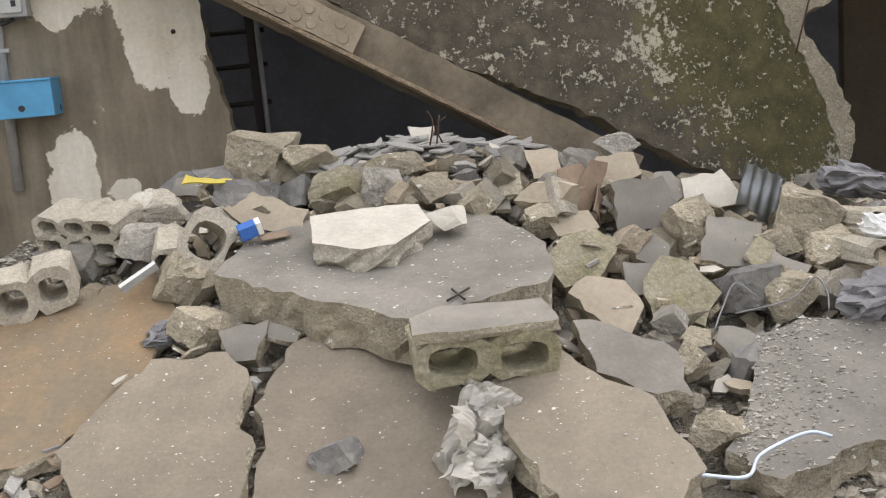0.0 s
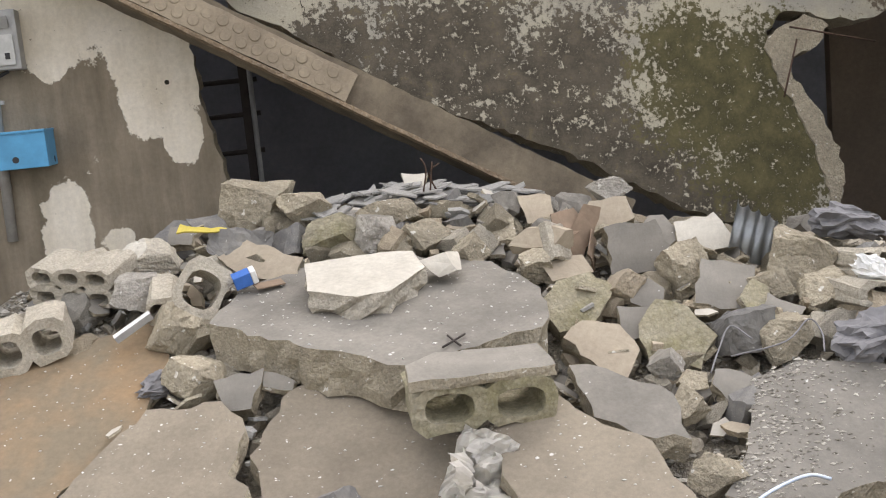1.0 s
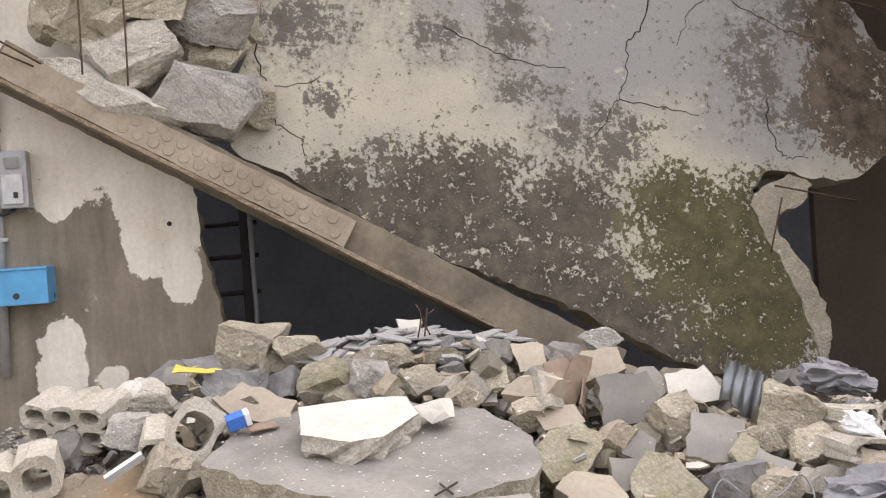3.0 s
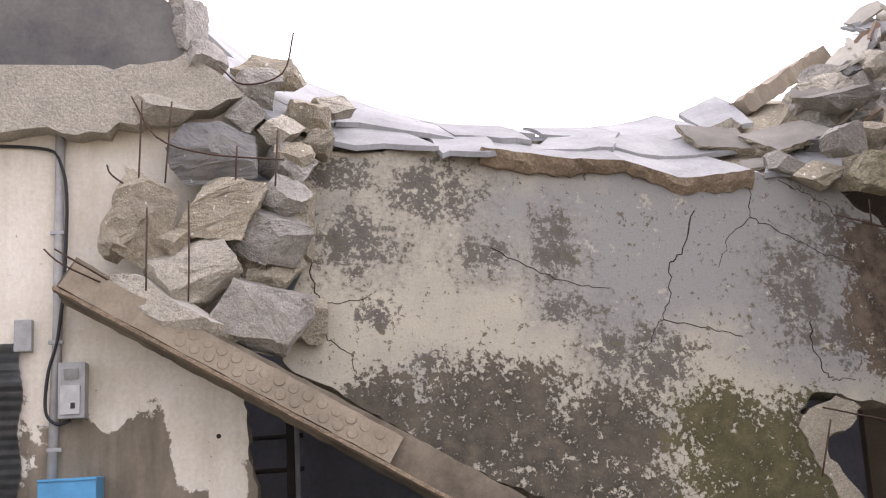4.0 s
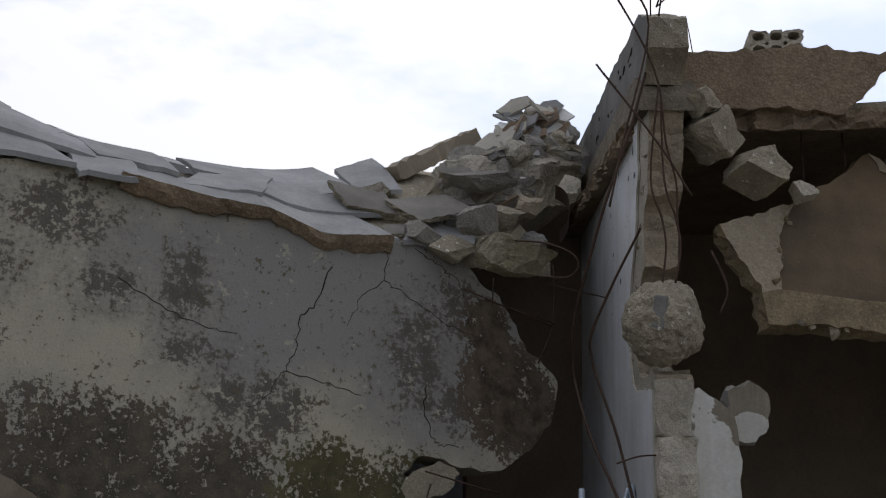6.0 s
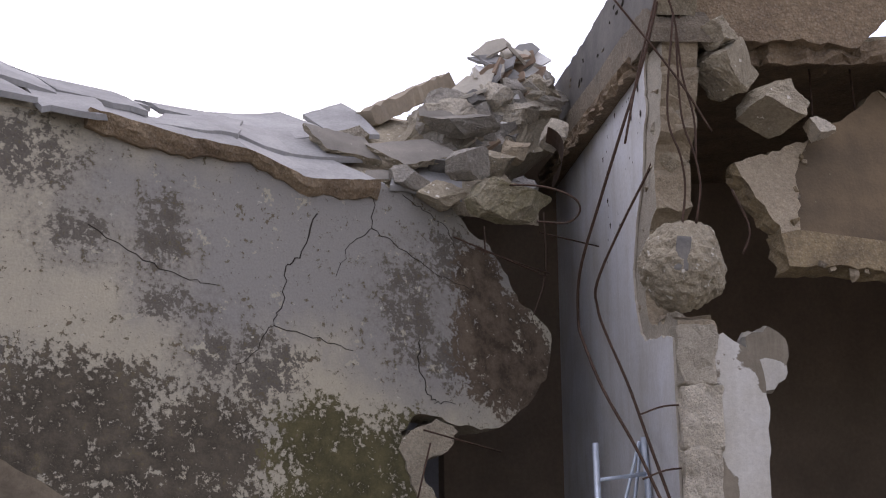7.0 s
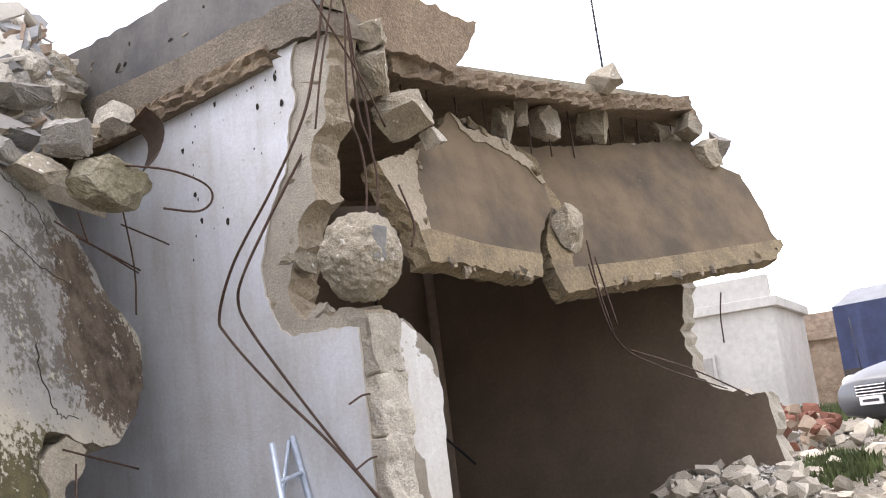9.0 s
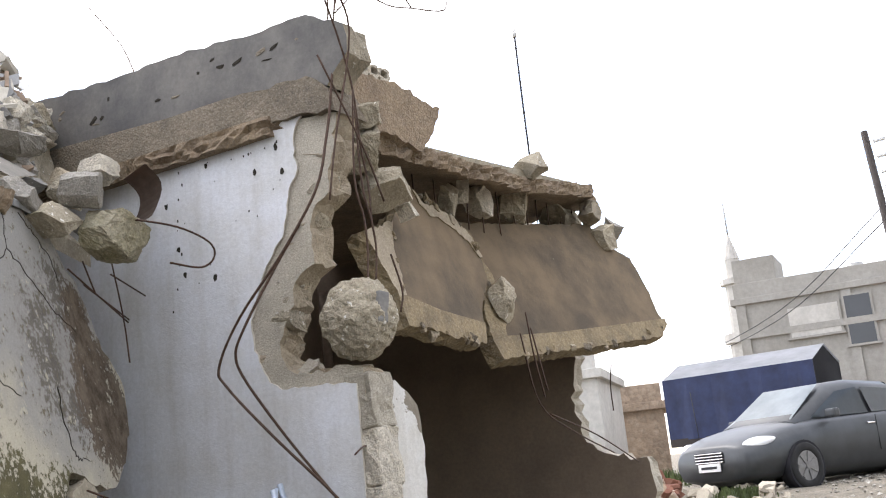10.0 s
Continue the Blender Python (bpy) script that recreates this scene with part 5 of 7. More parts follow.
def heap_of(name, count, xs, ys, sizes, label, seed, avoid=False, mat=None):
    """Lumps past counting, joined in one mesh."""
    rr = random.Random(seed)
    vs, fs = [], []
    n = 0
    while n < count:
        x, y = rr.uniform(*xs), rr.uniform(*ys)
        if avoid and any(inside((x, y), f) for f in FLATS):
            continue
        n += 1
        s = rr.uniform(*sizes)
        me, _ = rr.choice(shapes)
        m = pose(x, y, ground_z(x, y) + s * 0.15, rr.uniform(-40, 40), rr.uniform(-40, 40), rr.uniform(0, 360)) @ Matrix.Scale(s, 4)
        base = len(vs)
        vs.extend([m @ v.co for v in me.vertices])
        fs.extend([[base + i for i in p.vertices] for p in me.polygons])
    m = bpy.data.meshes.new(name)
    m.from_pydata(vs, [], fs)
    m.materials.append(mat or STONES)
    return tagged(new(name, m), label, "rubble", kind="stuff")


def island_stone(name, dark, light):
    m, N, L, bs = nodes_of(name)
    geo = N.new("ShaderNodeNewGeometry")
    col = ramp_between(N, L, geo.outputs["Random Per Island"], 0.0, 1.0, dark, light)
    n = noise_of(N, L, N.new("ShaderNodeTexCoord").outputs["Object"], 90, 3)
    col = mixed(N, L, 1.0, col, ramp_between(N, L, n, 0.3, 0.7, (0.75,) * 3, (1.15,) * 3), "MULTIPLY")
    L.new(col, bs.inputs["Base Color"])
    bs.inputs["Roughness"].default_value = 0.95
    bumped(N, L, bs, n, 0.6, 0.008)
    return m


STONES = island_stone("mixed_lumps", (0.2, 0.175, 0.135), (0.56, 0.50, 0.40))
heap_of("rubble_heap", 320, (-1.9, 2.1), (2.9, 3.7), (0.02, 0.09), "small lumps of broken concrete at the foot of the heap", 1, True)
heap_of("rubble_heap", 900, (-1.8, 2.1), (3.6, 5.2), (0.025, 0.1), "small lumps of broken concrete filling the heap", 2, True)
heap_of("rubble_heap", 150, (5.2, 7.6), (2.9, 4.3), (0.08, 0.24), "grey broken concrete heaped before the open room", 3)
heap_of("rubble_heap", 160, (8.2, 13.0), (2.0, 5.2), (0.08, 0.3), "stones strewn beside the street", 4)


def gravel(name, count, xs, ys, sizes, mat, z_of, label, rule=None):
    """Grit past counting, joined in one mesh."""
    vs, fs = [], []
    rr = random.Random(len(name) * 7 + count)
    while len(fs) < count * 8:
        x, y = rr.uniform(*xs), rr.uniform(*ys)
        if rule and not rule(x, y):
            continue
        s = rr.uniform(*sizes) * rr.uniform(0.5, 1.0)
        z, a = z_of(x, y), rr.uniform(0, 6.28)
        b = len(vs)
        ax, ay, h = s * rr.uniform(0.6, 1.2), s * rr.uniform(0.4, 0.8), s * rr.uniform(0.3, 0.7)
        for k in range(4):
            c, d = math.cos(a + k * 1.571 + rr.uniform(-.3, .3)), math.sin(a + k * 1.571 + rr.uniform(-.3, .3))
            vs.append((x + c * ax, y + d * ay, z + rr.uniform(-0.2, 0.5) * h))
        vs.extend([(x + rr.uniform(-.3, .3) * s, y + rr.uniform(-.3, .3) * s, z + h), (x, y, z - h)])
        for k in range(4):
            fs.append((b + k, b + (k + 1) % 4, b + 4))
            fs.append((b + (k + 1) % 4, b + k, b + 5))
    m = bpy.data.meshes.new(name)
    m.from_pydata(vs, [], fs)
    m.materials.append(mat)
    return tagged(new(name, m), label, "rubble", kind="stuff")


GRIT = island_stone("mixed_grit", (0.15, 0.135, 0.11), (0.5, 0.47, 0.41))
PALEGRIT = island_stone("pale_grit", (0.4, 0.38, 0.34), (0.72, 0.7, 0.66))
SLATE = island_stone("grey_tile_shards", (0.16, 0.158, 0.15), (0.36, 0.35, 0.325))
gravel("gravel", 9000, (-2.1, 2.3), (2.8, 5.5), (0.008, 0.034), GRIT, lambda x, y: ground_z(x, y) + 0.01, "crushed concrete grit between the larger rubble")
gravel("gravel", 1500, (5.0, 8.0), (2.8, 4.4), (0.02, 0.07), GRIT, lambda x, y: ground_z(x, y) + 0.01, "crushed concrete grit before the open room")
gravel("gravel", 2500, (7.5, 14.0), (-1.0, 6.0), (0.015, 0.07), GRIT, lambda x, y: ground_z(x, y), "stones strewn over the street edge")
for k, (poly, lift) in enumerate(((SLAB_FRONT_LEFT, 0), (SLAB_FRONT_MID, -0.02), (SLAB_FRONT_RIGHT, 0.10), (ORANGE, -0.06))):
    px, py = [p[0] for p in poly], [p[1] for p in poly]
    gravel("grit", 110 + k, (min(px), max(px)), (min(py), max(py)), (0.003, 0.009), PALEGRIT, on_slope(lift), "pale crumbs scattered on a floor slab", lambda x, y, p=poly: inside((x, y), p))
px, py = [p[0] for p in SLAB_GREY_RIGHT], [p[1] for p in SLAB_GREY_RIGHT]
gravel("grit", 900, (0.85, 1.5), (3.05, 3.7), (0.004, 0.016), GRIT, on_slope(0.0), "grit drifted over the grey floor slab", lambda x, y: inside((x, y), SLAB_GREY_RIGHT) and (x - 0.9 - 0.55 * (y - 3.1)) < rng.uniform(0.0, 0.5) ** 2 * 1.6)
gravel("grit", 260, (-0.85, 0.43), (3.45, 4.5), (0.003, 0.012), PALEGRIT, lambda x, y: BIG_Z + 0.22 * (y - BIG_Y), "pale crumbs on the thick grey slab", lambda x, y: inside((x, y), SLAB_BIG))

# shattered thin tiles on top of the heap
tiles = thing("shattered_tile_heap", "heap of shattered thin grey tiles in the doorway", "rubble", pose(-0.05, 4.95, 0.90))
rr = random.Random(12)
for k in range(95):
    x = rr.uniform(-0.62, 0.55)
    y = rr.uniform(-0.12, 0.3)
    w, h = rr.uniform(0.05, 0.17), rr.uniform(0.03, 0.09)
    out = [(math.cos(a) * w * rr.uniform(0.5, 0.9), math.sin(a) * h * rr.uniform(0.5, 1.0)) for a in (0.4, 1.7, 2.9, 4.2, 5.4)]
    ob = part("tile_fragment", slab_bm(out, 0.008, 0.5, 0.0, k, (), 0.001, 1), SLATE, tiles)
    place(ob, pose(x, y, 0.015 + 0.10 * (1 - abs(x + 0.05) / 0.7) - 0.02 * (y < 0) + rr.uniform(0, 0.04), 0, 0, rr.uniform(0, 360)) @ pose(0, 0, 0, -90 + rr.uniform(-16, 16), rr.uniform(-14, 14), 0))
large = part("tile_fragment", slab_bm([(-0.2, -0.03), (0.03, 0.06), (0.24, -0.03)], 0.012, 0.05, 0.004, 8, (), 0.002, 1), SLATE, tiles, "large triangular grey tile")
place(large, pose(0.29, -0.1, 0.06, -68, 0, 4))

# thin scraps of tile, plaster and screed strewn over the heap
rr = random.Random(404)
scraps = []
for k in range(12):
    w, h = rr.uniform(0.05, 0.13), rr.uniform(0.03, 0.08)
    out = [(math.cos(a) * w * rr.uniform(0.5, 0.9), math.sin(a) * h * rr.uniform(0.5, 1.0)) for a in (0.4, 1.7, 2.9, 4.2, 5.4)]
    bm = slab_bm(out, rr.uniform(0.008, 0.028), 0.03, 0.005, 4040 + k, (), 0.004, 1)
    me = bpy.data.meshes.new("debris_scrap")
    bm.to_mesh(me)
    bm.free()
    what, mats = ((("grey tile", (SLATE, SLATE, SLATE)), ("pale plaster", (PALE, ROUGH, ROUGH)), ("ochre plaster", (OCHRE, OCHREROUGH, OCHREROUGH)), ("grey screed", (GREY, ROUGH, ROUGH)))[k % 4])
    for m in mats:
        me.materials.append(m)
    scraps.append((me, what))
n = 0
while n < 210:
    x, y = rr.uniform(-1.75, 1.75), rr.uniform(3.45, 5.0)
    if any(inside((x, y), f) for f in FLATS):
        continue
    n += 1
    me, what = rr.choice(scraps)
    ob = new("debris_scrap", me)
    ob.matrix_basis = pose(x, y, ground_z(x, y) + rr.uniform(0.05, 0.13), 0, 0, rr.uniform(0, 360)) @ pose(0, 0, 0, -90 + rr.uniform(-45, 45), rr.uniform(-40, 40), 0)
    tagged(ob, "small thin scrap of %s lying in the rubble" % what, "rubble", "thin scraps in the rubble")

# ---- more lumps on the roof heap beside the white wall ----
seed = 2600
rr = random.Random(31)
for k in range(46):
    t = 0.42 + 0.58 * rr.random()
    x, y, z = 1.75 + 1.95 * t + rr.uniform(-0.1, 0.1), 6.55 + 0.85 * t + rr.uniform(-0.2, 0.15), 3.35 + 0.95 * t ** 1.2 + rr.uniform(-0.3, 0.08)
    s = rr.uniform(0.16, 0.38)
    lump(x, y, z, s * 1.2, s * 0.8, rr.choice((1, 1, 1, 3, 4, 0, 1)), seed + k, group="rubble on the roof heap")
heap = part("roof_heap_core", chunk_bm(1.9, 1.0, 0.8, 4242, 22, 4, 0.14), ROUGH)
tagged(place(heap, pose(2.85, 7.3, 3.55, 0, -30, 18)), "mound of crushed roof concrete beside the white wall", "rubble", kind="")
for k in range(60):
    t = rr.random()
    out = [(math.cos(a) * rr.uniform(0.1, 0.2), math.sin(a) * rr.uniform(0.05, 0.12)) for a in (0.3, 1.6, 2.8, 4.1, 5.5)]
    ob = part("roofing_shard", slab_bm(out, 0.022, 0.06, 0.006, 700 + k, (), 0.004, 1), (PALE, ROOFING, WHITEP, ROOFING, CARD, PALE)[k % 6])
    place(ob, pose(2.75 + 0.75 * t + rr.uniform(-0.15, 0.15), 6.8 + 0.6 * t, 3.55 + 0.85 * min(1, 1.5 * t) + rr.uniform(-0.25, 0.08), rr.uniform(-70, 10), rr.uniform(-50, 20), rr.uniform(-40, 40)))
    tagged(ob, "thin broken roofing shard on the roof heap", "rubble", "roofing shards")
# bent sheet and a rolled edge
bm = bmesh.new()
rows = []
for i in range(10):
    a = -0.4 + 2.1 * i / 9
    rows.append([bm.verts.new((0.2 * math.cos(a), j * 0.09 + 0.02 * math.sin(i), 0.26 * math.sin(a) - 0.1 * j * 0.2)) for j in range(4)])
for a, b in zip(rows, rows[1:]):
    for j in range(3):
        bm.faces.new((a[j], a[j + 1], b[j + 1], b[j]))
bmesh.ops.solidify(bm, geom=bm.faces, thickness=0.012)
tagged(place(part("bent_sheet", bm, plain("rusty_brown_sheet", (0.12, 0.085, 0.065), 0.75, 0.2)), pose(2.86, 6.06, 3.28, 0, 25, -30) @ Matrix.Scale(0.75, 4)), "bent dark metal sheet caught in the rubble", "metal sheet")
tagged(part("fallen_post", beam_bm(0.0, 0.95, -0.07, 0.07, -0.06, 0.06, 98, 0.014), OCHRE), "broken ochre concrete post lying on the roof", "rubble").matrix_basis = frame_of((2.14, 7.19, 3.76), (0.69, 0.30, 0.44))


# ---- bars, cables and wires ----
def bar(name, pts, r, mat, label, category, group="", steps=5):
    return tagged(part(name, a_tube(curve_pts(pts, steps), r, 6), mat), label, category, group)


BAR_1 = [(2.97, 4.86, 3.95), (2.88, 4.88, 3.60), (2.82, 4.90, 3.39), (2.73, 4.95, 3.09), (2.72, 5.16, 2.77), (2.76, 5.44, 2.46), (2.84, 5.61, 2.22), (2.84, 5.57, 2.10), (2.80, 5.31, 1.81), (2.80, 5.01, 1.49), (2.78, 4.72, 1.15)]
BAR_2 = [(3.05, 4.86, 3.9), (3.08, 4.88, 3.55), (3.08, 4.97, 3.30), (3.06, 5.15, 3.03), (2.96, 5.33, 2.70), (2.89, 5.48, 2.41), (2.93, 5.55, 2.28), (2.95, 5.51, 2.14), (2.96, 5.32, 1.84), (2.92, 5.11, 1.57), (2.86, 4.80, 1.18)]
for pts in (BAR_1, BAR_2):
    bar("bent_rebar", pts, 0.008, REBAR, "long bent rusty bar hanging before the white wall", "rebar", "long bent bars", 6)
WIRES = ([(2.95, 4.76, 3.70), (2.90, 4.78, 3.17), (2.95, 4.76, 2.95), (2.97, 4.76, 2.78), (2.94, 4.77, 2.55)],
         [(2.96, 4.76, 3.6), (2.97, 4.76, 3.16), (3.02, 4.74, 2.96), (3.04, 4.73, 2.79), (3.01, 4.74, 2.6)],
         [(2.62, 4.85, 3.8), (2.92, 4.72, 3.34), (3.08, 4.67, 3.06)],
         [(3.23, 4.67, 2.45), (3.27, 4.66, 2.58), (3.20, 4.69, 2.78)],
         [(2.66, 4.85, 4.35), (2.85, 4.79, 3.98), (2.95, 4.76, 3.70), (2.98, 4.75, 3.37), (3.03, 4.74, 3.15), (3.03, 4.74, 2.91)],
         [(2.75, 4.78, 4.3), (2.88, 4.73, 4.02), (2.76, 4.83, 3.35), (2.7, 4.87, 3.01)],
         [(3.40, 6.11, 4.04), (3.40, 6.11, 3.65), (3.50, 6.31, 3.37), (3.55, 6.40, 3.25)],
         [(2.58, 5.98, 3.05), (2.72, 5.76, 3.0), (2.84, 5.63, 2.92), (2.88, 5.62, 2.84), (2.83, 5.68, 2.78), (2.70, 5.8, 2.80)],
         [(4.87, 4.17, 2.6), (4.9, 4.15, 2.3), (5.01, 4.12, 2.00)],
         [(4.98, 4.16, 2.5), (5.03, 4.12, 2.2), (5.06, 4.1, 2.05)],
         [(5.22, 4.27, 2.5), (5.42, 4.21, 1.99), (5.95, 4.04, 1.78), (7.4, 3.82, 1.59)],
         [(5.57, 4.16, 1.91), (6.44, 3.89, 1.74), (7.5, 3.62, 1.49)],
         [(7.5, 3.75, 2.4), (7.46, 3.78, 2.2), (7.4, 3.78, 1.97)])
for pts in WIRES:
    bar("dangling_rebar", pts, 0.006, REBAR, "thin bent rusty reinforcing bar dangling from the concrete", "rebar", "dangling bars")
STUBS = ([(2.5, 6.2, 2.70), (3.01, 6.22, 2.58)], [(3.0, 6.32, 2.86), (3.47, 6.34, 2.80)], [(3.05, 6.35, 3.0), (3.0, 6.25, 2.6), (2.85, 6.14, 2.31)], [(2.35, 6.2, 2.76), (2.98, 6.21, 2.56)],
         [(2.58, 6.25, 2.85), (2.54, 6.16, 2.66)], [(2.05, 5.95, 1.62), (2.50, 5.91, 1.50)], [(2.07, 5.9, 1.55), (1.96, 5.82, 1.25)])
for pts in STUBS:
    bar("rebar_stub", pts, 0.005, REBAR, "short rusty bar sticking out of the fallen panel", "rebar", "bar stubs", 3)
LEFTBARS = ([(-1.65, 5.41, 3.45), (-1.51, 5.39, 3.21), (-1.25, 5.41, 3.11), (-0.85, 5.5, 3.08)], [(-1.44, 5.44, 3.42), (-1.46, 5.37, 2.95)], [(-1.32, 5.3, 2.83), (-1.30, 5.22, 2.55), (-1.30, 5.2, 2.29)],
            [(-1.53, 5.28, 2.80), (-1.50, 5.16, 2.35)], [(-2.02, 5.18, 2.59), (-1.93, 5.18, 2.51), (-1.76, 5.3, 2.42)], [(-1.97, 5.19, 2.59), (-1.86, 5.19, 2.52), (-1.68, 5.35, 2.40)],
            [(-1.75, 5.32, 3.05), (-1.72, 5.31, 2.99), (-1.61, 5.38, 2.91)], [(-0.88, 5.50, 3.25), (-0.89, 5.43, 2.92)], [(-1.09, 5.43, 3.15), (-1.11, 5.45, 2.85)], [(-1.59, 5.40, 3.42), (-1.59, 5.33, 2.9)],
            [(-1.19, 5.53, 3.63), (-1.07, 5.53, 3.53), (-0.86, 5.58, 3.60), (-0.80, 5.64, 3.86)])
for pts in LEFTBARS:
    bar("dangling_rebar", pts, 0.005, REBAR, "twisted rusty bar tangled among the hanging lumps", "rebar", "bars in the lumps", 4)
for k in range(14):
    u = -0.45 + 0.27 * k + 0.03 * math.sin(k * 5)
    p, q = FR @ Vector((u, 0.32, roof_top(max(u, 0)) - 0.06)), FR @ Vector((u + 0.02 * math.sin(k), 0.32, 3.3 + 0.06 * max(u, 0)))
    bar("hanger_rebar", [p, (p + q) / 2 + Vector((0.01 * math.sin(3 * k), 0, 0)), q], 0.006, REBAR, "rusty bar joining roof slab and hanging plate", "rebar", "hanger bars", 3)
mast = thing("aerial_rod", "thin black rod with a white tip on the roof", "rod", pose(5.85, 4.10, 3.94))
part("rod", a_tube(curve_pts([(0, 0, -0.1), (0.0, 0, 0.1), (-0.02, 0, 0.66), (0.0, 0, 1.16)], 5), 0.009), WIRE, mast)
part("tip", a_tube([(0, 0, 1.14), (0.0, 0, 1.22)], 0.018, 8), WHITEP, mast, "white plastic tip")
part("footing", chunk_bm(0.3, 0.3, 0.24, 222, 14, 2), ROUGH, mast, "lump of concrete round its foot")
for pts in ([(3.0, 4.85, 4.2), (3.1, 4.8, 4.42), (3.63, 4.66, 4.5), (3.92, 4.57, 4.59), (4.36, 4.43, 4.74), (4.42, 4.41, 4.9)], [(3.0, 4.85, 4.2), (3.5, 4.65, 4.68), (3.92, 4.57, 4.59)], [(2.98, 4.88, 4.15), (2.97, 4.85, 4.5)], [(3.02, 4.86, 4.15), (3.06, 4.83, 4.5)]):
    bar("roof_wire", pts, 0.005, REBAR, "bent wire rising from the parapet corner", "wire", "roof wires")
bar("roof_wire", [(4.3, 6.7, 4.4), (4.56, 6.94, 4.85), (4.64, 7.09, 5.13), (4.81, 7.43, 5.56)], 0.005, REBAR, "bent wire rising behind the parapet", "wire", "roof wires")
place(block(0, 0, 0, 0.30, 0.16, 0.2, 3, 2, 77, label="hollow block lying on the roof corner"), pose(3.82, 4.92, 4.10, 0, 0, -25))

# ---- fittings on the left wall ----
meter = thing("meter_box", "open grey steel electricity meter box on the wall", "electric box", FG @ pose(-0.71, 0, 1.9))
part("case", a_box(0.135, 0.12, 0.29, pose(0, -0.06, 0), 0.006), STEELGREY, meter)
part("door", a_box(0.10, 0.012, 0.15, pose(-0.005, -0.126, -0.05), 0.004), plain("pale_grey_steel", (0.48, 0.48, 0.46), 0.45, 0.2), meter, "lighter grey cover")
part("flap", a_box(0.07, 0.01, 0.06, pose(0.0, -0.14, 0.085, 25, 0, 0), 0.003), STEELGREY, meter, "raised flap")
part("socket", a_box(0.022, 0.008, 0.03, pose(0.01, -0.133, -0.08)), WIRE, meter, "dark socket")
blue = thing("blue_box", "bright blue sheet steel box on the wall", "electric box", FG @ pose(-0.70, 0, 1.36))
part("case", a_box(0.28, 0.26, 0.18, pose(0, -0.13, 0), 0.004), BLUE, blue)
part("rim", a_box(0.285, 0.27, 0.012, pose(0, -0.133, 0.088), 0.003), BLUE, blue)
# Black discs on the closed case paint the shade in its knock-out holes.
for u in (-0.01,):
    part("hole", tube_bm(bmesh.new(), [(u, -0.2605, -0.045), (u, -0.2615, -0.045)], 0.016, 12), WIRE, blue, "black disc as the shade in a knock-out hole")
part("hole", tube_bm(bmesh.new(), [(0.1405, -0.08, -0.06), (0.1415, -0.08, -0.06)], 0.016, 12), WIRE, blue, "black disc as the shade in a knock-out hole")
conduit = thing("conduit", "grey wall conduit running down past the meter box", "pipe", FG)
part("pipe", a_tube([(-0.80, -0.03, 3.32), (-0.80, -0.03, 2.2), (-0.83, -0.03, 0.9)], 0.026, 10), PVC, conduit)
for z in (2.75, 2.16, 1.6):
    part("clip", a_box(0.075, 0.03, 0.02, pose(-0.805, -0.04, z), 0.003), STEELGREY, conduit)
part("cable", a_tube(curve_pts([(-2.0, -0.02, 3.22), (-1.0, -0.02, 3.24), (-0.78, -0.06, 3.1), (-0.76, -0.06, 2.6), (-0.79, -0.06, 2.2), (-0.84, -0.05, 2.0), (-0.85, -0.05, 1.8), (-0.79, -0.06, 1.73), (-0.72, -0.06, 1.75)], 6), 0.009), WIRE, conduit, "black cable looping to the meter box")
# Dark disc paints the shade inside a small hole.
part("wall_hole", tube_bm(bmesh.new(), [(0, -0.002, 0), (0, -0.0035, 0)], 0.013, 10), CRACK, wall_left).matrix_basis = pose(0.03, 0, 1.63)
# corrugated shutter beside the pipe
bm = bmesh.new()
rows = []
for i in range(150):
    z = 0.3 + i * 0.0125
    rows.append([bm.verts.new((x, -0.03 + 0.010 * math.sin(i * math.pi / 2), z)) for x in (-2.6, -0.98 + 0.012 * math.sin(i * 0.21))])
for a, b in zip(rows, rows[1:]):
    bm.faces.new((a[0], a[1], b[1], b[0])).smooth = True
bmesh.ops.solidify(bm, geom=bm.faces, thickness=0.003)
shutter = tagged(place(part("roller_shutter", bm, GALV), FG), "dented ribbed grey roller shutter beside the wall", "shutter")
tagged(place(part("junction_box", a_box(0.09, 0.06, 0.17, pose(-0.97, -0.03, 2.2), 0.006), STEELGREY), FG), "small pale junction plate over the shutter", "electric box")
# steel ladder frame inside the doorway
rack = thing("steel_frame", "dark rusty steel ladder frame inside the doorway", "frame", FG @ pose(0, 0.75, 0))
part("post", a_box(0.05, 0.05, 2.4, pose(0.42, 0, 1.2), 0.004), BLACKSTEEL, rack)
part("post", a_tube([(0.46, -0.05, 0.2), (0.46, -0.05, 2.0)], 0.016, 8), STEELGREY, rack, "dull grey tube")
for z in (1.62, 1.42, 1.2, 1.0):
    part("rung", a_tube([(0.12, 0, z), (0.50, 0, z + 0.005)], 0.015, 8), BLACKSTEEL, rack)

# ---- loose litter ----
def crumpled(w, d, h, seed, freq=7.0, amp=0.3, subdiv=4):
    bm = bmesh.new()
    bmesh.ops.create_icosphere(bm, subdivisions=subdiv, radius=0.5)
    off = Vector((seed * 1.7, seed * 0.3, seed))
    for v in bm.verts:
        n = noise.noise_vector(v.co * freq * 0.5 + off) * amp + noise.noise_vector(v.co * freq * 1.4 + off) * amp * 0.5
        r = abs(noise.noise(v.co * freq + off))
        v.co = v.co * (1.0 - 0.7 * r) + n * 0.6
        v.co = Vector((v.co.x * w, v.co.y * d, v.co.z * h))
    return bm


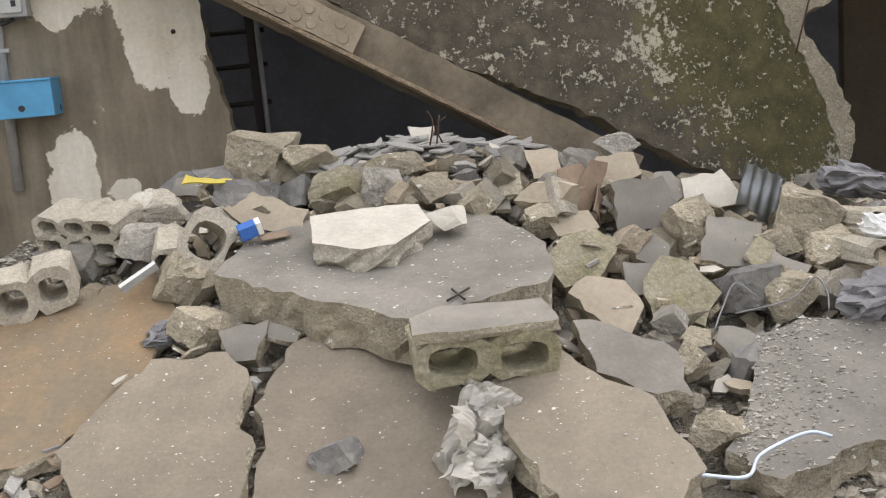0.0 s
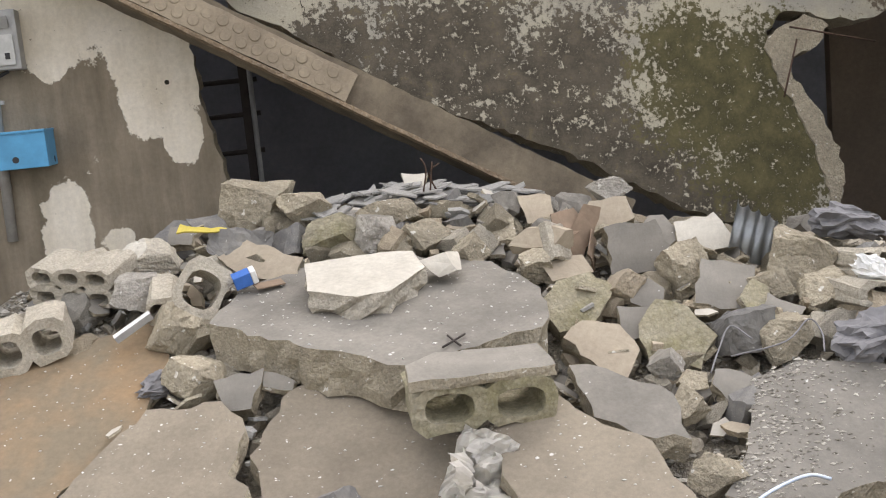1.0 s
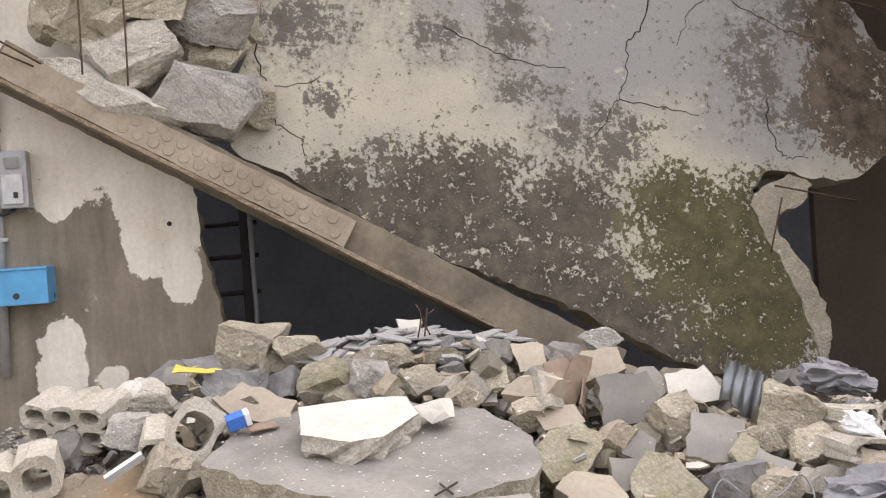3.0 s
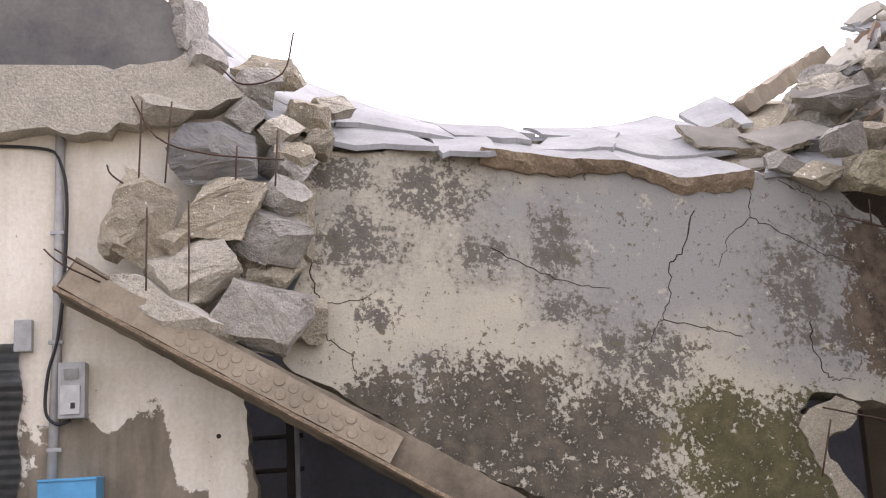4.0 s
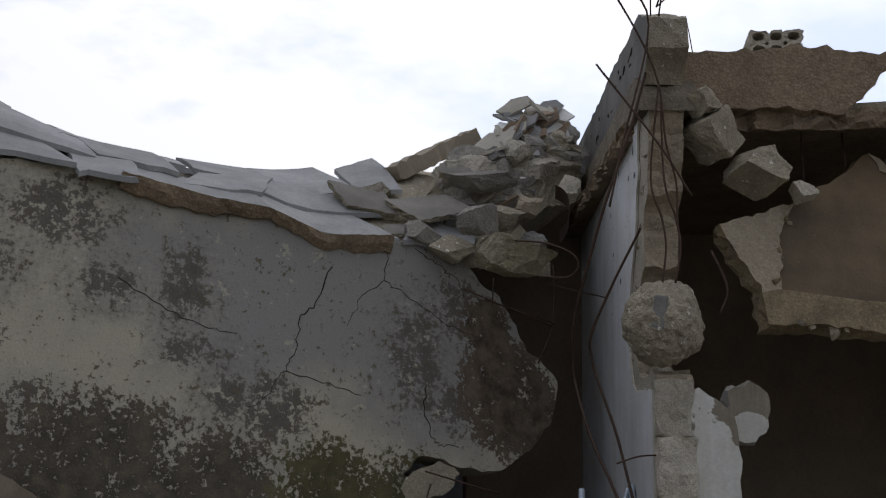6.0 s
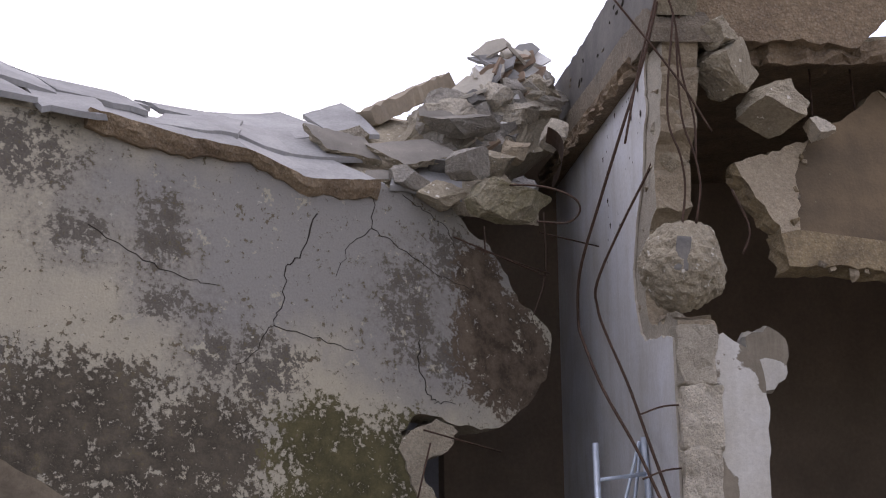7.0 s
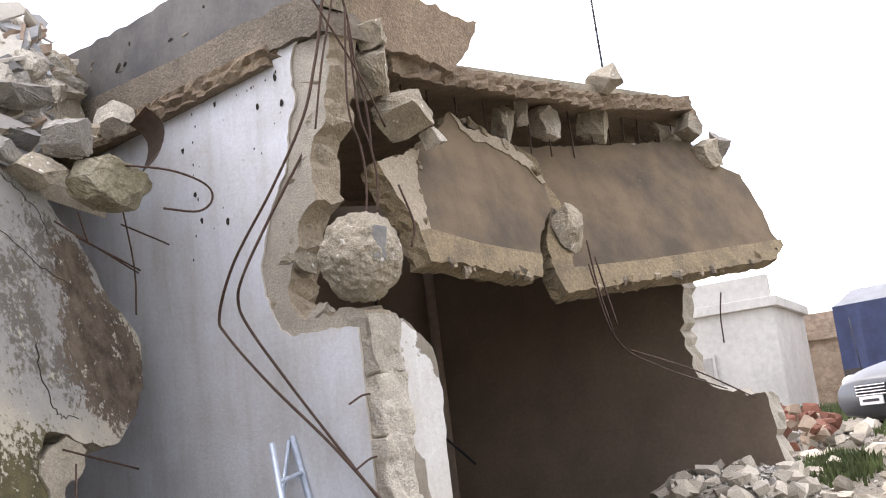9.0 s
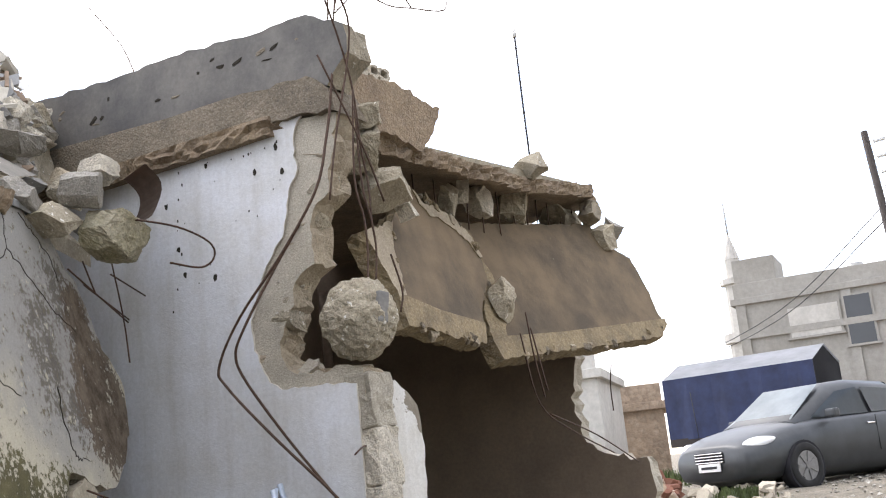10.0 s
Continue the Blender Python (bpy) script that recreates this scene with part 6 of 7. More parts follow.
def film_sheet(w, h, seed, folds=2.4):
    """A crumpled sheet of film with sharp folds."""
    bm = bmesh.new()
    n = 16
    off = Vector((seed * 3.1, seed * 1.7, 0))
    grid = []
    for i in range(n + 1):
        col = []
        for j in range(n + 1):
            p = Vector((i / n - 0.5, j / n - 0.5, 0))
            r = 1.0 - 0.25 * abs(noise.noise(p * 3 + off))
            d = sum(abs(noise.noise(p * folds * (2 * k + 1) + off * (k + 1))) / (2 * k + 1) for k in range(2))
            col.append(bm.verts.new((p.x * w * r, (0.45 - d) * min(w, h) * 0.45 + 0.9 * p.x * p.x * w, p.y * h * r)))
        grid.append(col)
    for i in range(n):
        for j in range(n):
            bm.faces.new((grid[i][j], grid[i + 1][j], grid[i + 1][j + 1], grid[i][j + 1]))
    bmesh.ops.solidify(bm, geom=bm.faces, thickness=0.0015)
    return bm


bag = thing("plastic_bag", "crumpled torn white plastic sack on the slab", "bag", pose(BAG_AT[0], BAG_AT[1], BAG_AT[2]))
for k, (dx, dy, dz, w, h, rx, ry) in enumerate(((0.02, 0.02, 0.08, 0.20, 0.24, -35, 20), (-0.07, -0.06, -0.02, 0.18, 0.16, -50, -30), (0.05, -0.10, -0.04, 0.2, 0.18, -40, 50), (-0.02, -0.03, 0.03, 0.2, 0.2, -60, 100))):
    place(part("fold", film_sheet(w, h, 3 + k), BAGMAT, bag), pose(dx, dy, dz, rx, ry, 12 * k - 15))
tagged(place(part("cloth", crumpled(0.34, 0.3, 0.16, 11, 3.5, 0.3), CLOTH), pose(CLOTH1_AT[0], CLOTH1_AT[1] + 0.1, CLOTH1_AT[2], 0, 10, 0)), "crumpled grey cloth beside the panel", "cloth", "cloths")
tagged(place(part("cloth", crumpled(0.34, 0.3, 0.2, 14, 3.5, 0.3), CLOTH), pose(CLOTH2_AT[0] + 0.04, CLOTH2_AT[1], CLOTH2_AT[2], 0, -10, 0)), "crumpled grey sheet on the rubble", "cloth", "cloths")
tagged(place(part("cloth", crumpled(0.18, 0.16, 0.1, 19, 4.5, 0.3), CLOTH), pose(-1.02, 3.92, 0.5, 0, -10, 0)), "torn grey film stuck under a lump", "cloth", "cloths")
bm = bmesh.new()
rows = []
for i in range(25):
    rows.append([bm.verts.new((-0.1 + 0.2 * i / 24, 0.007 * math.sin(i * 1.05), z)) for z in (-0.11 + 0.02 * math.sin(i * 0.3), 0.0, 0.11 - 0.03 * abs(math.sin(i * 0.5)))])
for a, b in zip(rows, rows[1:]):
    for j in range(2):
        bm.faces.new((a[j], b[j], b[j + 1], a[j + 1])).smooth = True
bmesh.ops.solidify(bm, geom=bm.faces, thickness=0.002)
tagged(place(part("corrugated_sheet", bm, GALV), pose(CORR_AT[0], CORR_AT[1] + 0.05, CORR_AT[2] + 0.02, -20, 28, 12)), "bent scrap of corrugated galvanised sheet", "metal sheet")
for k, (dx, dz, w, h, ry) in enumerate(((0.0, 0.0, 0.10, 0.30, 25), (-0.05, 0.06, 0.16, 0.12, -15), (0.05, -0.06, 0.12, 0.16, 40))):
    bm = slab_bm([(-w / 2, -h / 2), (w / 2, -h / 2 * 0.8), (w / 2 * 0.8, h / 2), (-w / 2 * 0.7, h / 2 * 0.9)], 0.008, 0.04, 0.008, 60 + k, (), 0.002, 1, 0, lambda x, z: 0.05 * math.sin(14 * x + 5 * z))
    tagged(place(part("cardboard_scrap", bm, CARD), pose(BROWN_AT[0] + dx, BROWN_AT[1], BROWN_AT[2] + dz, -20, ry, 20 * k - 10)), "torn brown cardboard scrap in the rubble", "cardboard", "cardboard scraps")
carton = thing("carton", "small blue and white torn carton on the slab", "carton", pose(CAN_AT[0] + 0.02, CAN_AT[1], CAN_AT[2], 20, -15, 15))
part("side", a_box(0.07, 0.05, 0.055, bevel=0.003), BLUEWHITE, carton)
part("end", a_box(0.022, 0.051, 0.056, pose(0.047, 0, 0), 0.003), WHITEP, carton, "white end")
part("flap", a_box(0.12, 0.05, 0.006, pose(0.09, -0.03, -0.05, 0, 18, 10), 0.002), CARD, carton, "torn brown flap")
yel = part("yellow_strip", slab_bm([(-0.1, -0.015), (0.12, -0.005), (0.11, 0.01), (-0.02, 0.012), (-0.09, 0.03)], 0.01, 0.03, 0.004, 67, (), 0.002, 1), YELLOW)
tagged(place(yel, pose(YELLOW_AT[0], YELLOW_AT[1] - 0.06, YELLOW_AT[2] + 0.02, -40, 6, 0)), "bent bright yellow plastic strip in the rubble", "plastic strip")
prof = thing("metal_profile", "white metal profile lying on the clay slab", "profile", pose(WSTRIP_AT[0], WSTRIP_AT[1], WSTRIP_AT[2], 10, -28, 20))
part("web", a_box(0.16, 0.035, 0.004), WHITEP, prof)
# Same white profile; grey here paints the shade on its flange.
part("flange", a_box(0.16, 0.004, 0.025, pose(0, -0.0195, -0.0105)), STEELGREY, prof, "flange painted grey for its shade")
STRIP = [(0.6, 2.95, 0.19), (0.68, 2.98, 0.20), (0.82, 2.96, 0.19), (0.88, 3.03, 0.22), (0.99, 3.09, 0.24), (1.06, 3.1, 0.25), (1.11, 3.08, 0.24)]
bar("plastic_ribbon", STRIP, 0.006, ALU, "twisted white plastic ribbon across a slab edge", "ribbon")
CORD = [(0.9, 3.56, 0.45), (0.95, 3.64, 0.50), (1.02, 3.73, 0.56), (1.08, 3.68, 0.52)]
CORD2 = [(0.99, 3.63, 0.48), (1.18, 3.64, 0.51), (1.29, 3.72, 0.56), (1.32, 3.68, 0.52), (1.29, 3.58, 0.48)]
for c in (CORD, CORD2):
    bar("cord", c, 0.003, CLOTH, "pale frayed cord looping over the rubble", "cord", "cords")
tagged(place(part("plastic_film", crumpled(0.2, 0.12, 0.1, 23, 4.0, 0.35), WHITEP), pose(1.62, 3.95, 0.66, 0, 30, 0)), "crumpled white plastic film strip", "film")
twigs = [[(0.0, 4.85, 1.02), (0.02, 4.85, 1.12), (0.0, 4.86, 1.17)], [(0.03, 4.85, 1.02), (0.05, 4.86, 1.15)], [(0.06, 4.86, 1.02), (0.03, 4.86, 1.1), (0.08, 4.87, 1.14)]]
for t in twigs:
    bar("twisted_wire", t, 0.004, REBAR, "twisted rusty wire end in the heap", "wire", "wire ends", 3)
for t in ([(0.02, 3.62, 0.61), (0.1, 3.7, 0.63)], [(0.04, 3.7, 0.63), (0.08, 3.62, 0.61)]):
    bar("stick", t, 0.004, BLACKSTEEL, "short dark stick on the screed cap", "stick", "sticks", 2)

# ---- step ladder against the white wall ----
lad = thing("step_ladder", "pale blue aluminium step ladder before the white wall", "ladder")
for a, b in (((2.74, 5.31, 1.54), (2.60, 5.06, 0.0)), ((3.10, 5.41, 1.57), (2.9, 4.98, 0.0))):
    part("rail", a_tube([a, b], 0.017, 6), ALU, lad)
for a, b in (((3.08, 5.42, 1.55), (2.68, 5.6, 0.0)), ((3.10, 5.43, 1.55), (3.02, 5.75, 0.0))):
    part("brace", a_tube([a, b], 0.010, 6), ALU, lad)
for k in range(5):
    t = 0.12 + 0.19 * k
    a, b = Vector((2.74, 5.31, 1.54)).lerp(Vector((2.60, 5.06, 0)), t), Vector((3.10, 5.41, 1.57)).lerp(Vector((2.9, 4.98, 0)), t)
    part("step", a_tube([a, b], 0.012, 6), ALU, lad)
# pipe and cable inside the open room
tagged(part("room_pipe", a_tube([(8.2, 6.72, 0.0), (8.2, 6.72, 3.6)], 0.05, 10), plain("dusty_pipe", (0.26, 0.2, 0.15), 0.8)), "dusty brown pipe in the room's corner", "pipe")
bar("hanging_cable", [(7.2, 6.9, 3.55), (7.25, 6.85, 2.6), (7.5, 6.7, 1.8), (8.05, 6.4, 1.2)], 0.012, WIRE, "black cable hanging in the open room", "cable")

rr = random.Random(61)
for k in range(26):
    x, y = rr.uniform(-1.6, -1.18), rr.uniform(3.1, 3.5)
    w, h = rr.uniform(0.04, 0.13), rr.uniform(0.02, 0.05)
    out = [(math.cos(a) * w * rr.uniform(0.5, 0.9), math.sin(a) * h * rr.uniform(0.5, 1.0)) for a in (0.4, 1.7, 2.9, 4.2, 5.4)]
    ob = part("wood_splinter", slab_bm(out, 0.008, 0.5, 0.0, 90 + k, (), 0.001, 1), (SLATE, CARD, CLOTH)[k % 3])
    place(ob, pose(x, y, ground_z(x, y) + 0.04 + rr.uniform(0, 0.05), 0, 0, rr.uniform(0, 360)) @ pose(0, 0, 0, -90 + rr.uniform(-30, 30), rr.uniform(-25, 25), 0))
    tagged(ob, "grey splinter in the litter beside the slab", "litter", "splinters")


# ---- the street beyond: car, covered trailer, houses ----
CARPAINT = plain("dusty_gunmetal_paint", (0.055, 0.059, 0.063), 0.4, 0.25, 0.15, 3.0, 0.5)
GLASS = plain("dark_car_glass", (0.10, 0.115, 0.125), 0.08, 0.0, 0.1, 2, 0.9)
# Pale base colour paints the sky's reflection on the windscreen.
SCREEN = plain("windscreen_sky_reflection", (0.34, 0.38, 0.39), 0.12, 0.0, 0.1, 2, 0.9)
TYRE = plain("black_rubber", (0.02, 0.02, 0.02), 0.85)
RIM = plain("silver_alloy", (0.22, 0.215, 0.21), 0.5, 0.5)
CHROME = plain("chrome", (0.75, 0.75, 0.76), 0.15, 1.0)
LAMP = plain("clear_headlight", (0.78, 0.79, 0.8), 0.12, 0.1, 0.05, 8, 0.8)
TARP = plain("navy_tarpaulin", (0.022, 0.032, 0.085), 0.6, 0, 0.2, 3)
# Roof sheet, much paler than the side sheets.
TARPTOP = plain("pale_tarpaulin", (0.42, 0.43, 0.45), 0.6, 0, 0.12, 2)
# Black that paints the shade inside openings.
BLACKOPEN = plain("black_opening_shade", (0.012, 0.012, 0.016), 0.8)
HOUSE = stony("far_grey_render", (0.36, 0.345, 0.315), (0.29, 0.275, 0.245), 6, 0.35, 0.3, 0.02, None, 0.0, 0.92)
HOUSEWHITE = stony("far_white_render", (0.54, 0.52, 0.48), (0.43, 0.41, 0.375), 6, 0.4, 0.3, 0.02, None, 0.0, 0.92)
STONE = stony("ochre_stonework", (0.40, 0.31, 0.23), (0.31, 0.24, 0.18), 4, 0.8, 0.8, 0.05, None, 0.0, 0.95, 3.0)
BRICKRED = stony("red_brick_rubble", (0.20, 0.085, 0.055), (0.14, 0.07, 0.05), 10, 2.0, 0.6, 0.03, None, 0.3, 0.95)
PANE = plain("dark_window_pane", (0.03, 0.035, 0.045), 0.15, 0, 0.1, 1, 0.8)
REDTANK = plain("red_plastic_tank", (0.55, 0.04, 0.05), 0.5)
LEAF = plain("grass_green", (0.075, 0.10, 0.03), 0.8, 0, 0.3, 3)

car = thing("car", "dusty dark grey saloon car parked on the rise", "car", pose(14.34, 1.18, 0.90, 0, 0, math.degrees(math.atan2(0.74, -0.67))))


def loft(stations, smooth_faces=True):
    """Skin over cross-sections: each is x and half a section as (y, z) from the bottom up; mirrored and closed."""
    bm = bmesh.new()
    rings = []
    for x, half in stations:
        pts = [(y, z) for y, z in half] + [(-y, z) for y, z in half[::-1]]
        rings.append([bm.verts.new((x, y, z)) for y, z in pts])
    n = len(rings[0])
    for a, b in zip(rings, rings[1:]):
        for k in range(n):
            f = bm.faces.new((a[k], a[(k + 1) % n], b[(k + 1) % n], b[k]))
            f.smooth = smooth_faces
    bm.faces.new(rings[0])
    bm.faces.new(rings[-1][::-1])
    bmesh.ops.recalc_face_normals(bm, faces=bm.faces)
    return bm


body = loft([(-2.25, ((0.55, 0.30), (0.72, 0.5), (0.74, 0.72), (0.64, 0.92), (0.3, 0.97))),
             (-2.1, ((0.68, 0.22), (0.82, 0.5), (0.83, 0.75), (0.74, 0.97), (0.35, 1.02))),
             (-1.3, ((0.74, 0.2), (0.87, 0.5), (0.875, 0.78), (0.80, 0.95), (0.4, 1.02))),
             (0.0, ((0.75, 0.2), (0.875, 0.5), (0.88, 0.76), (0.82, 0.92), (0.4, 0.96))),
             (0.9, ((0.75, 0.2), (0.875, 0.48), (0.88, 0.74), (0.80, 0.89), (0.4, 0.96))),
             (1.4, ((0.74, 0.21), (0.87, 0.47), (0.87, 0.70), (0.77, 0.84), (0.4, 0.91))),
             (1.8, ((0.73, 0.21), (0.855, 0.44), (0.845, 0.64), (0.74, 0.77), (0.38, 0.84))),
             (2.08, ((0.68, 0.22), (0.79, 0.41), (0.77, 0.58), (0.66, 0.69), (0.34, 0.75))),
             (2.24, ((0.56, 0.24), (0.66, 0.40), (0.64, 0.53), (0.54, 0.61), (0.28, 0.65)))])
bmesh.ops.subdivide_edges(body, edges=body.edges, cuts=2, smooth=0.3, use_grid_fill=True)
for f in body.faces:
    f.smooth = True
part("body", body, CARPAINT, car)
cabin = loft([(-1.75, ((0.74, 0.9), (0.66, 0.96), (0.55, 1.0))), (-0.95, ((0.76, 0.9), (0.62, 1.32), (0.5, 1.40))), (-0.1, ((0.77, 0.9), (0.63, 1.38), (0.5, 1.46))), (0.35, ((0.77, 0.88), (0.62, 1.33), (0.5, 1.42))), (1.25, ((0.76, 0.84), (0.68, 0.90), (0.55, 0.93)))])
part("cabin", cabin, CARPAINT, car)
def quad(pts, t=0.006):
    bm = bmesh.new()
    bm.faces.new([bm.verts.new(p) for p in pts])
    bmesh.ops.solidify(bm, geom=bm.faces, thickness=t)
    return bm
part("windscreen", quad([(1.17, 0.60, 0.935), (1.17, -0.60, 0.935), (0.42, -0.52, 1.41), (0.42, 0.52, 1.41)]), SCREEN, car, "windscreen with the sky's reflection painted pale").location = (0.03, 0, 0.012)
part("rear_window", quad([(-1.65, 0.55, 0.99), (-1.65, -0.55, 0.99), (-1.0, -0.5, 1.38), (-1.0, 0.5, 1.38)]), GLASS, car).location = (-0.02, 0, 0.012)
def headlight_bm():
    """A long swept lens."""
    bm = bmesh.new()
    bmesh.ops.create_uvsphere(bm, u_segments=16, v_segments=8, radius=1.0)
    for v in bm.verts:
        v.co = Vector((v.co.x * 0.25, v.co.y * 0.115, v.co.z * 0.085 * (1.15 + 0.5 * v.co.x)))
    for f in bm.faces:
        f.smooth = True
    return bm


for s in (1, -1):
    part("front_side_window", quad([(0.98, s * 0.745, 0.94), (0.30, s * 0.66, 1.29), (-0.15, s * 0.665, 1.33), (-0.2, s * 0.775, 0.95)]), GLASS, car).location = (0, s * 0.012, 0)
    part("rear_side_window", quad([(-0.28, s * 0.775, 0.95), (-0.24, s * 0.665, 1.33), (-0.92, s * 0.65, 1.28), (-1.35, s * 0.74, 0.97)]), GLASS, car).location = (0, s * 0.012, 0)
    part("mirror", a_box(0.13, 0.17, 0.12, pose(0.72, s * 0.93, 0.98), 0.03), CARPAINT, car)
    part("door_handle", a_box(0.16, 0.03, 0.03, pose(-0.1, s * 0.885, 0.80), 0.01), CHROME, car, "chrome handle")
    part("headlight", headlight_bm(), LAMP, car, "clear headlight").matrix_basis = pose(1.96, s * 0.665, 0.66, 0, 14, s * -34)
    part("door_seam", a_box(0.008, 0.01, 0.5, pose(-0.22, s * 0.882, 0.66)), TYRE, car)
    for x in (1.35, -1.32):
        # Black disc paints the shade in the arch round the tyre.
        wheel = part("wheel", tube_bm(bmesh.new(), [(x, s * 0.70, 0.31), (x, s * 0.895, 0.31)], 0.345, 20), BLACKOPEN, car, "wheel on a black disc for the arch's shade")
        bm = bmesh.new()
        ring = [[bm.verts.new((x + math.cos(a) * r, s * y, 0.31 + math.sin(a) * r)) for r, y in ((0.2, 0.905), (0.24, 0.915), (0.29, 0.912), (0.312, 0.895), (0.312, 0.74), (0.2, 0.74))] for a in [2 * math.pi * k / 24 for k in range(24)]]
        for a, b in zip(ring, ring[1:] + ring[:1]):
            for k in range(6):
                bm.faces.new((a[k], b[k], b[(k + 1) % 6], a[(k + 1) % 6])).smooth = True
        bmesh.ops.recalc_face_normals(bm, faces=bm.faces)
        part("tyre", bm, TYRE, wheel)
        bm = bmesh.new()
        for k in range(7):
            a = 2 * math.pi * k / 7
            box_bm(bm, 0.18, 0.02, 0.045, Matrix.Translation((x, s * 0.908, 0.31)) @ Matrix.Rotation(a, 4, "Y") @ Matrix.Translation((0.1, 0, 0)))
        bmesh.ops.create_cone(bm, cap_ends=True, segments=14, radius1=0.05, radius2=0.04, depth=0.03, matrix=pose(x, s * 0.912, 0.31, 90))
        bmesh.ops.create_cone(bm, cap_ends=True, segments=24, radius1=0.205, radius2=0.205, depth=0.02, matrix=pose(x, s * 0.894, 0.31, 90))
        part("rim", bm, RIM, wheel, "silver spoked rim")
grille = part("grille", a_box(0.05, 0.55, 0.16, pose(2.23, 0, 0.53), 0.02), BLACKOPEN, car, "dark grille with chrome bars")
for k in range(4):
    part("grille_bar", a_box(0.03, 0.54, 0.016, pose(2.255, 0, 0.47 + 0.04 * k), 0.004), CHROME, grille)
part("bumper_intake", a_box(0.05, 0.8, 0.1, pose(2.2, 0, 0.33), 0.02), BLACKOPEN, car)
plate = part("number_plate", a_box(0.02, 0.42, 0.11, pose(2.27, 0, 0.40), 0.004), WHITEP, car, "white number plate with a dark bar")
part("plate_bar", a_box(0.004, 0.3, 0.035, pose(2.282, 0, 0.40)), WIRE, plate)
part("aerial", a_tube([(1.9, -0.5, 0.72), (1.95, -0.5, 1.5)], 0.006), WIRE, car)

# covered trailer
P1, P2 = Vector((18.4, 3.36, 0)), Vector((17.25, 0.70, 0))
trl = thing("covered_trailer", "trailer under a dark blue tarpaulin with a pale roof", "trailer", frame_of((18.4, 3.36, 0.95), P2 - P1))
L = (P2 - P1).length
def gable(x, y0, y1, z0, z1, zr):
    return [(x, y0, z0), (x, y0, z1), (x, (y0 + y1) / 2, zr), (x, y1, z1), (x, y1, z0)]
bm = bmesh.new()
for k in range(12):
    a, b = L * k / 12, L * (k + 1) / 12
    wa, wb = 0.025 * math.sin(k * 2.1), 0.025 * math.sin((k + 1) * 2.1)
    bm.faces.new([bm.verts.new(p) for p in ((a, wa, 0.85), (b, wb, 0.85), (b, wb * 0.3, 2.0), (a, wa * 0.3, 2.0))])
bmesh.ops.remove_doubles(bm, verts=bm.verts, dist=0.001)
bmesh.ops.solidify(bm, geom=bm.faces, thickness=0.02)
part("side_sheet", bm, TARP, trl)
bm = bmesh.new()
for p, q in (((0.0, 2.0), (0.9, 2.32)), ((0.9, 2.32), (1.8, 2.0))):
    bm.faces.new([bm.verts.new(v) for v in ((0, p[0], p[1]), (L, p[0], p[1]), (L, q[0], q[1]), (0, q[0], q[1]))])
bmesh.ops.solidify(bm, geom=bm.faces, thickness=0.03)
part("roof_sheet", bm, TARPTOP, trl, "pale roof sheet")
# Black sheet paints the dark inside of the open end.
bm = bmesh.new()
bm.faces.new([bm.verts.new(p) for p in gable(L - 0.02, 0.02, 1.78, 0.85, 1.98, 2.29)])
bmesh.ops.solidify(bm, geom=bm.faces, thickness=0.02)
part("end_shade", bm, BLACKOPEN, trl, "black sheet as the shade in the open end")
bm = bmesh.new()
bm.faces.new([bm.verts.new(p) for p in gable(0.02, 0.02, 1.78, 0.85, 1.98, 2.29)])
bmesh.ops.solidify(bm, geom=bm.faces, thickness=0.02)
part("end_sheet", bm, TARP, trl)
part("bed", a_box(L, 1.8, 0.15, pose(L / 2, 0.9, 0.8)), BLACKSTEEL, trl)
for x in (0.6, L - 0.6):
    part("wheel", tube_bm(bmesh.new(), [(x, 0.05, 0.38), (x, 0.3, 0.38)], 0.38, 16), TYRE, trl)
    part("wheel", tube_bm(bmesh.new(), [(x, 1.5, 0.38), (x, 1.75, 0.38)], 0.38, 16), TYRE, trl)
    part("axle", a_box(0.2, 1.5, 0.45, pose(x, 0.9, 0.55)), BLACKSTEEL, trl)


def house(name, label, x, y, z0, w, d, h, mat, windows, turn=0.0, pillars=True):
    """A flat-roofed house: front face towards -x; windows are (y, z, width, height, material)."""
    ob = thing(name, label, "house", pose(x, y, z0, 0, 0, turn), "houses along the street")
    part("wall", a_box(d, w, h, pose(d / 2, 0, h / 2)), mat, ob)
    part("roof", a_box(d + 0.3, w + 0.3, 0.25, pose(d / 2, 0, h + 0.1), 0.02), mat, ob)
    part("parapet", a_box(0.2, w, 0.6, pose(0.05, 0, h + 0.5), 0.02), mat, ob)
    for wy, wz, ww, wh, wm in windows:
        win = part("window", a_box(0.12, ww + 0.16, wh + 0.16, pose(-0.02, wy, wz)), mat, ob)
        part("pane", a_box(0.06, ww, wh, pose(-0.075, wy, wz)), wm, win)
        part("sill", a_box(0.2, ww + 0.3, 0.08, pose(-0.08, wy, wz - wh / 2 - 0.05)), mat, win)
    if pillars:
        for k in range(4):
            part("pilaster", a_box(0.12, 0.35, h, pose(-0.04, -w / 2 + 0.2 + (w - 0.4) * k / 3, h / 2)), mat, ob)
        part("band", a_box(0.14, w, 0.25, pose(-0.05, 0, h * 0.80)), mat, ob)
    return ob


far = house("concrete_house", "grey rendered flat-roofed house with a tank on top", 38.4, -5.6, 0.8, 12.0, 9.0, 6.2, HOUSE, ((3.2, 5.2, 1.8, 1.1, HOUSEWHITE), (1.6, 5.0, 0.9, 1.8, PANE), (-2.5, 4.8, 1.4, 1.4, PANE), (0.2, 1.8, 1.4, 1.2, PANE)), -13)
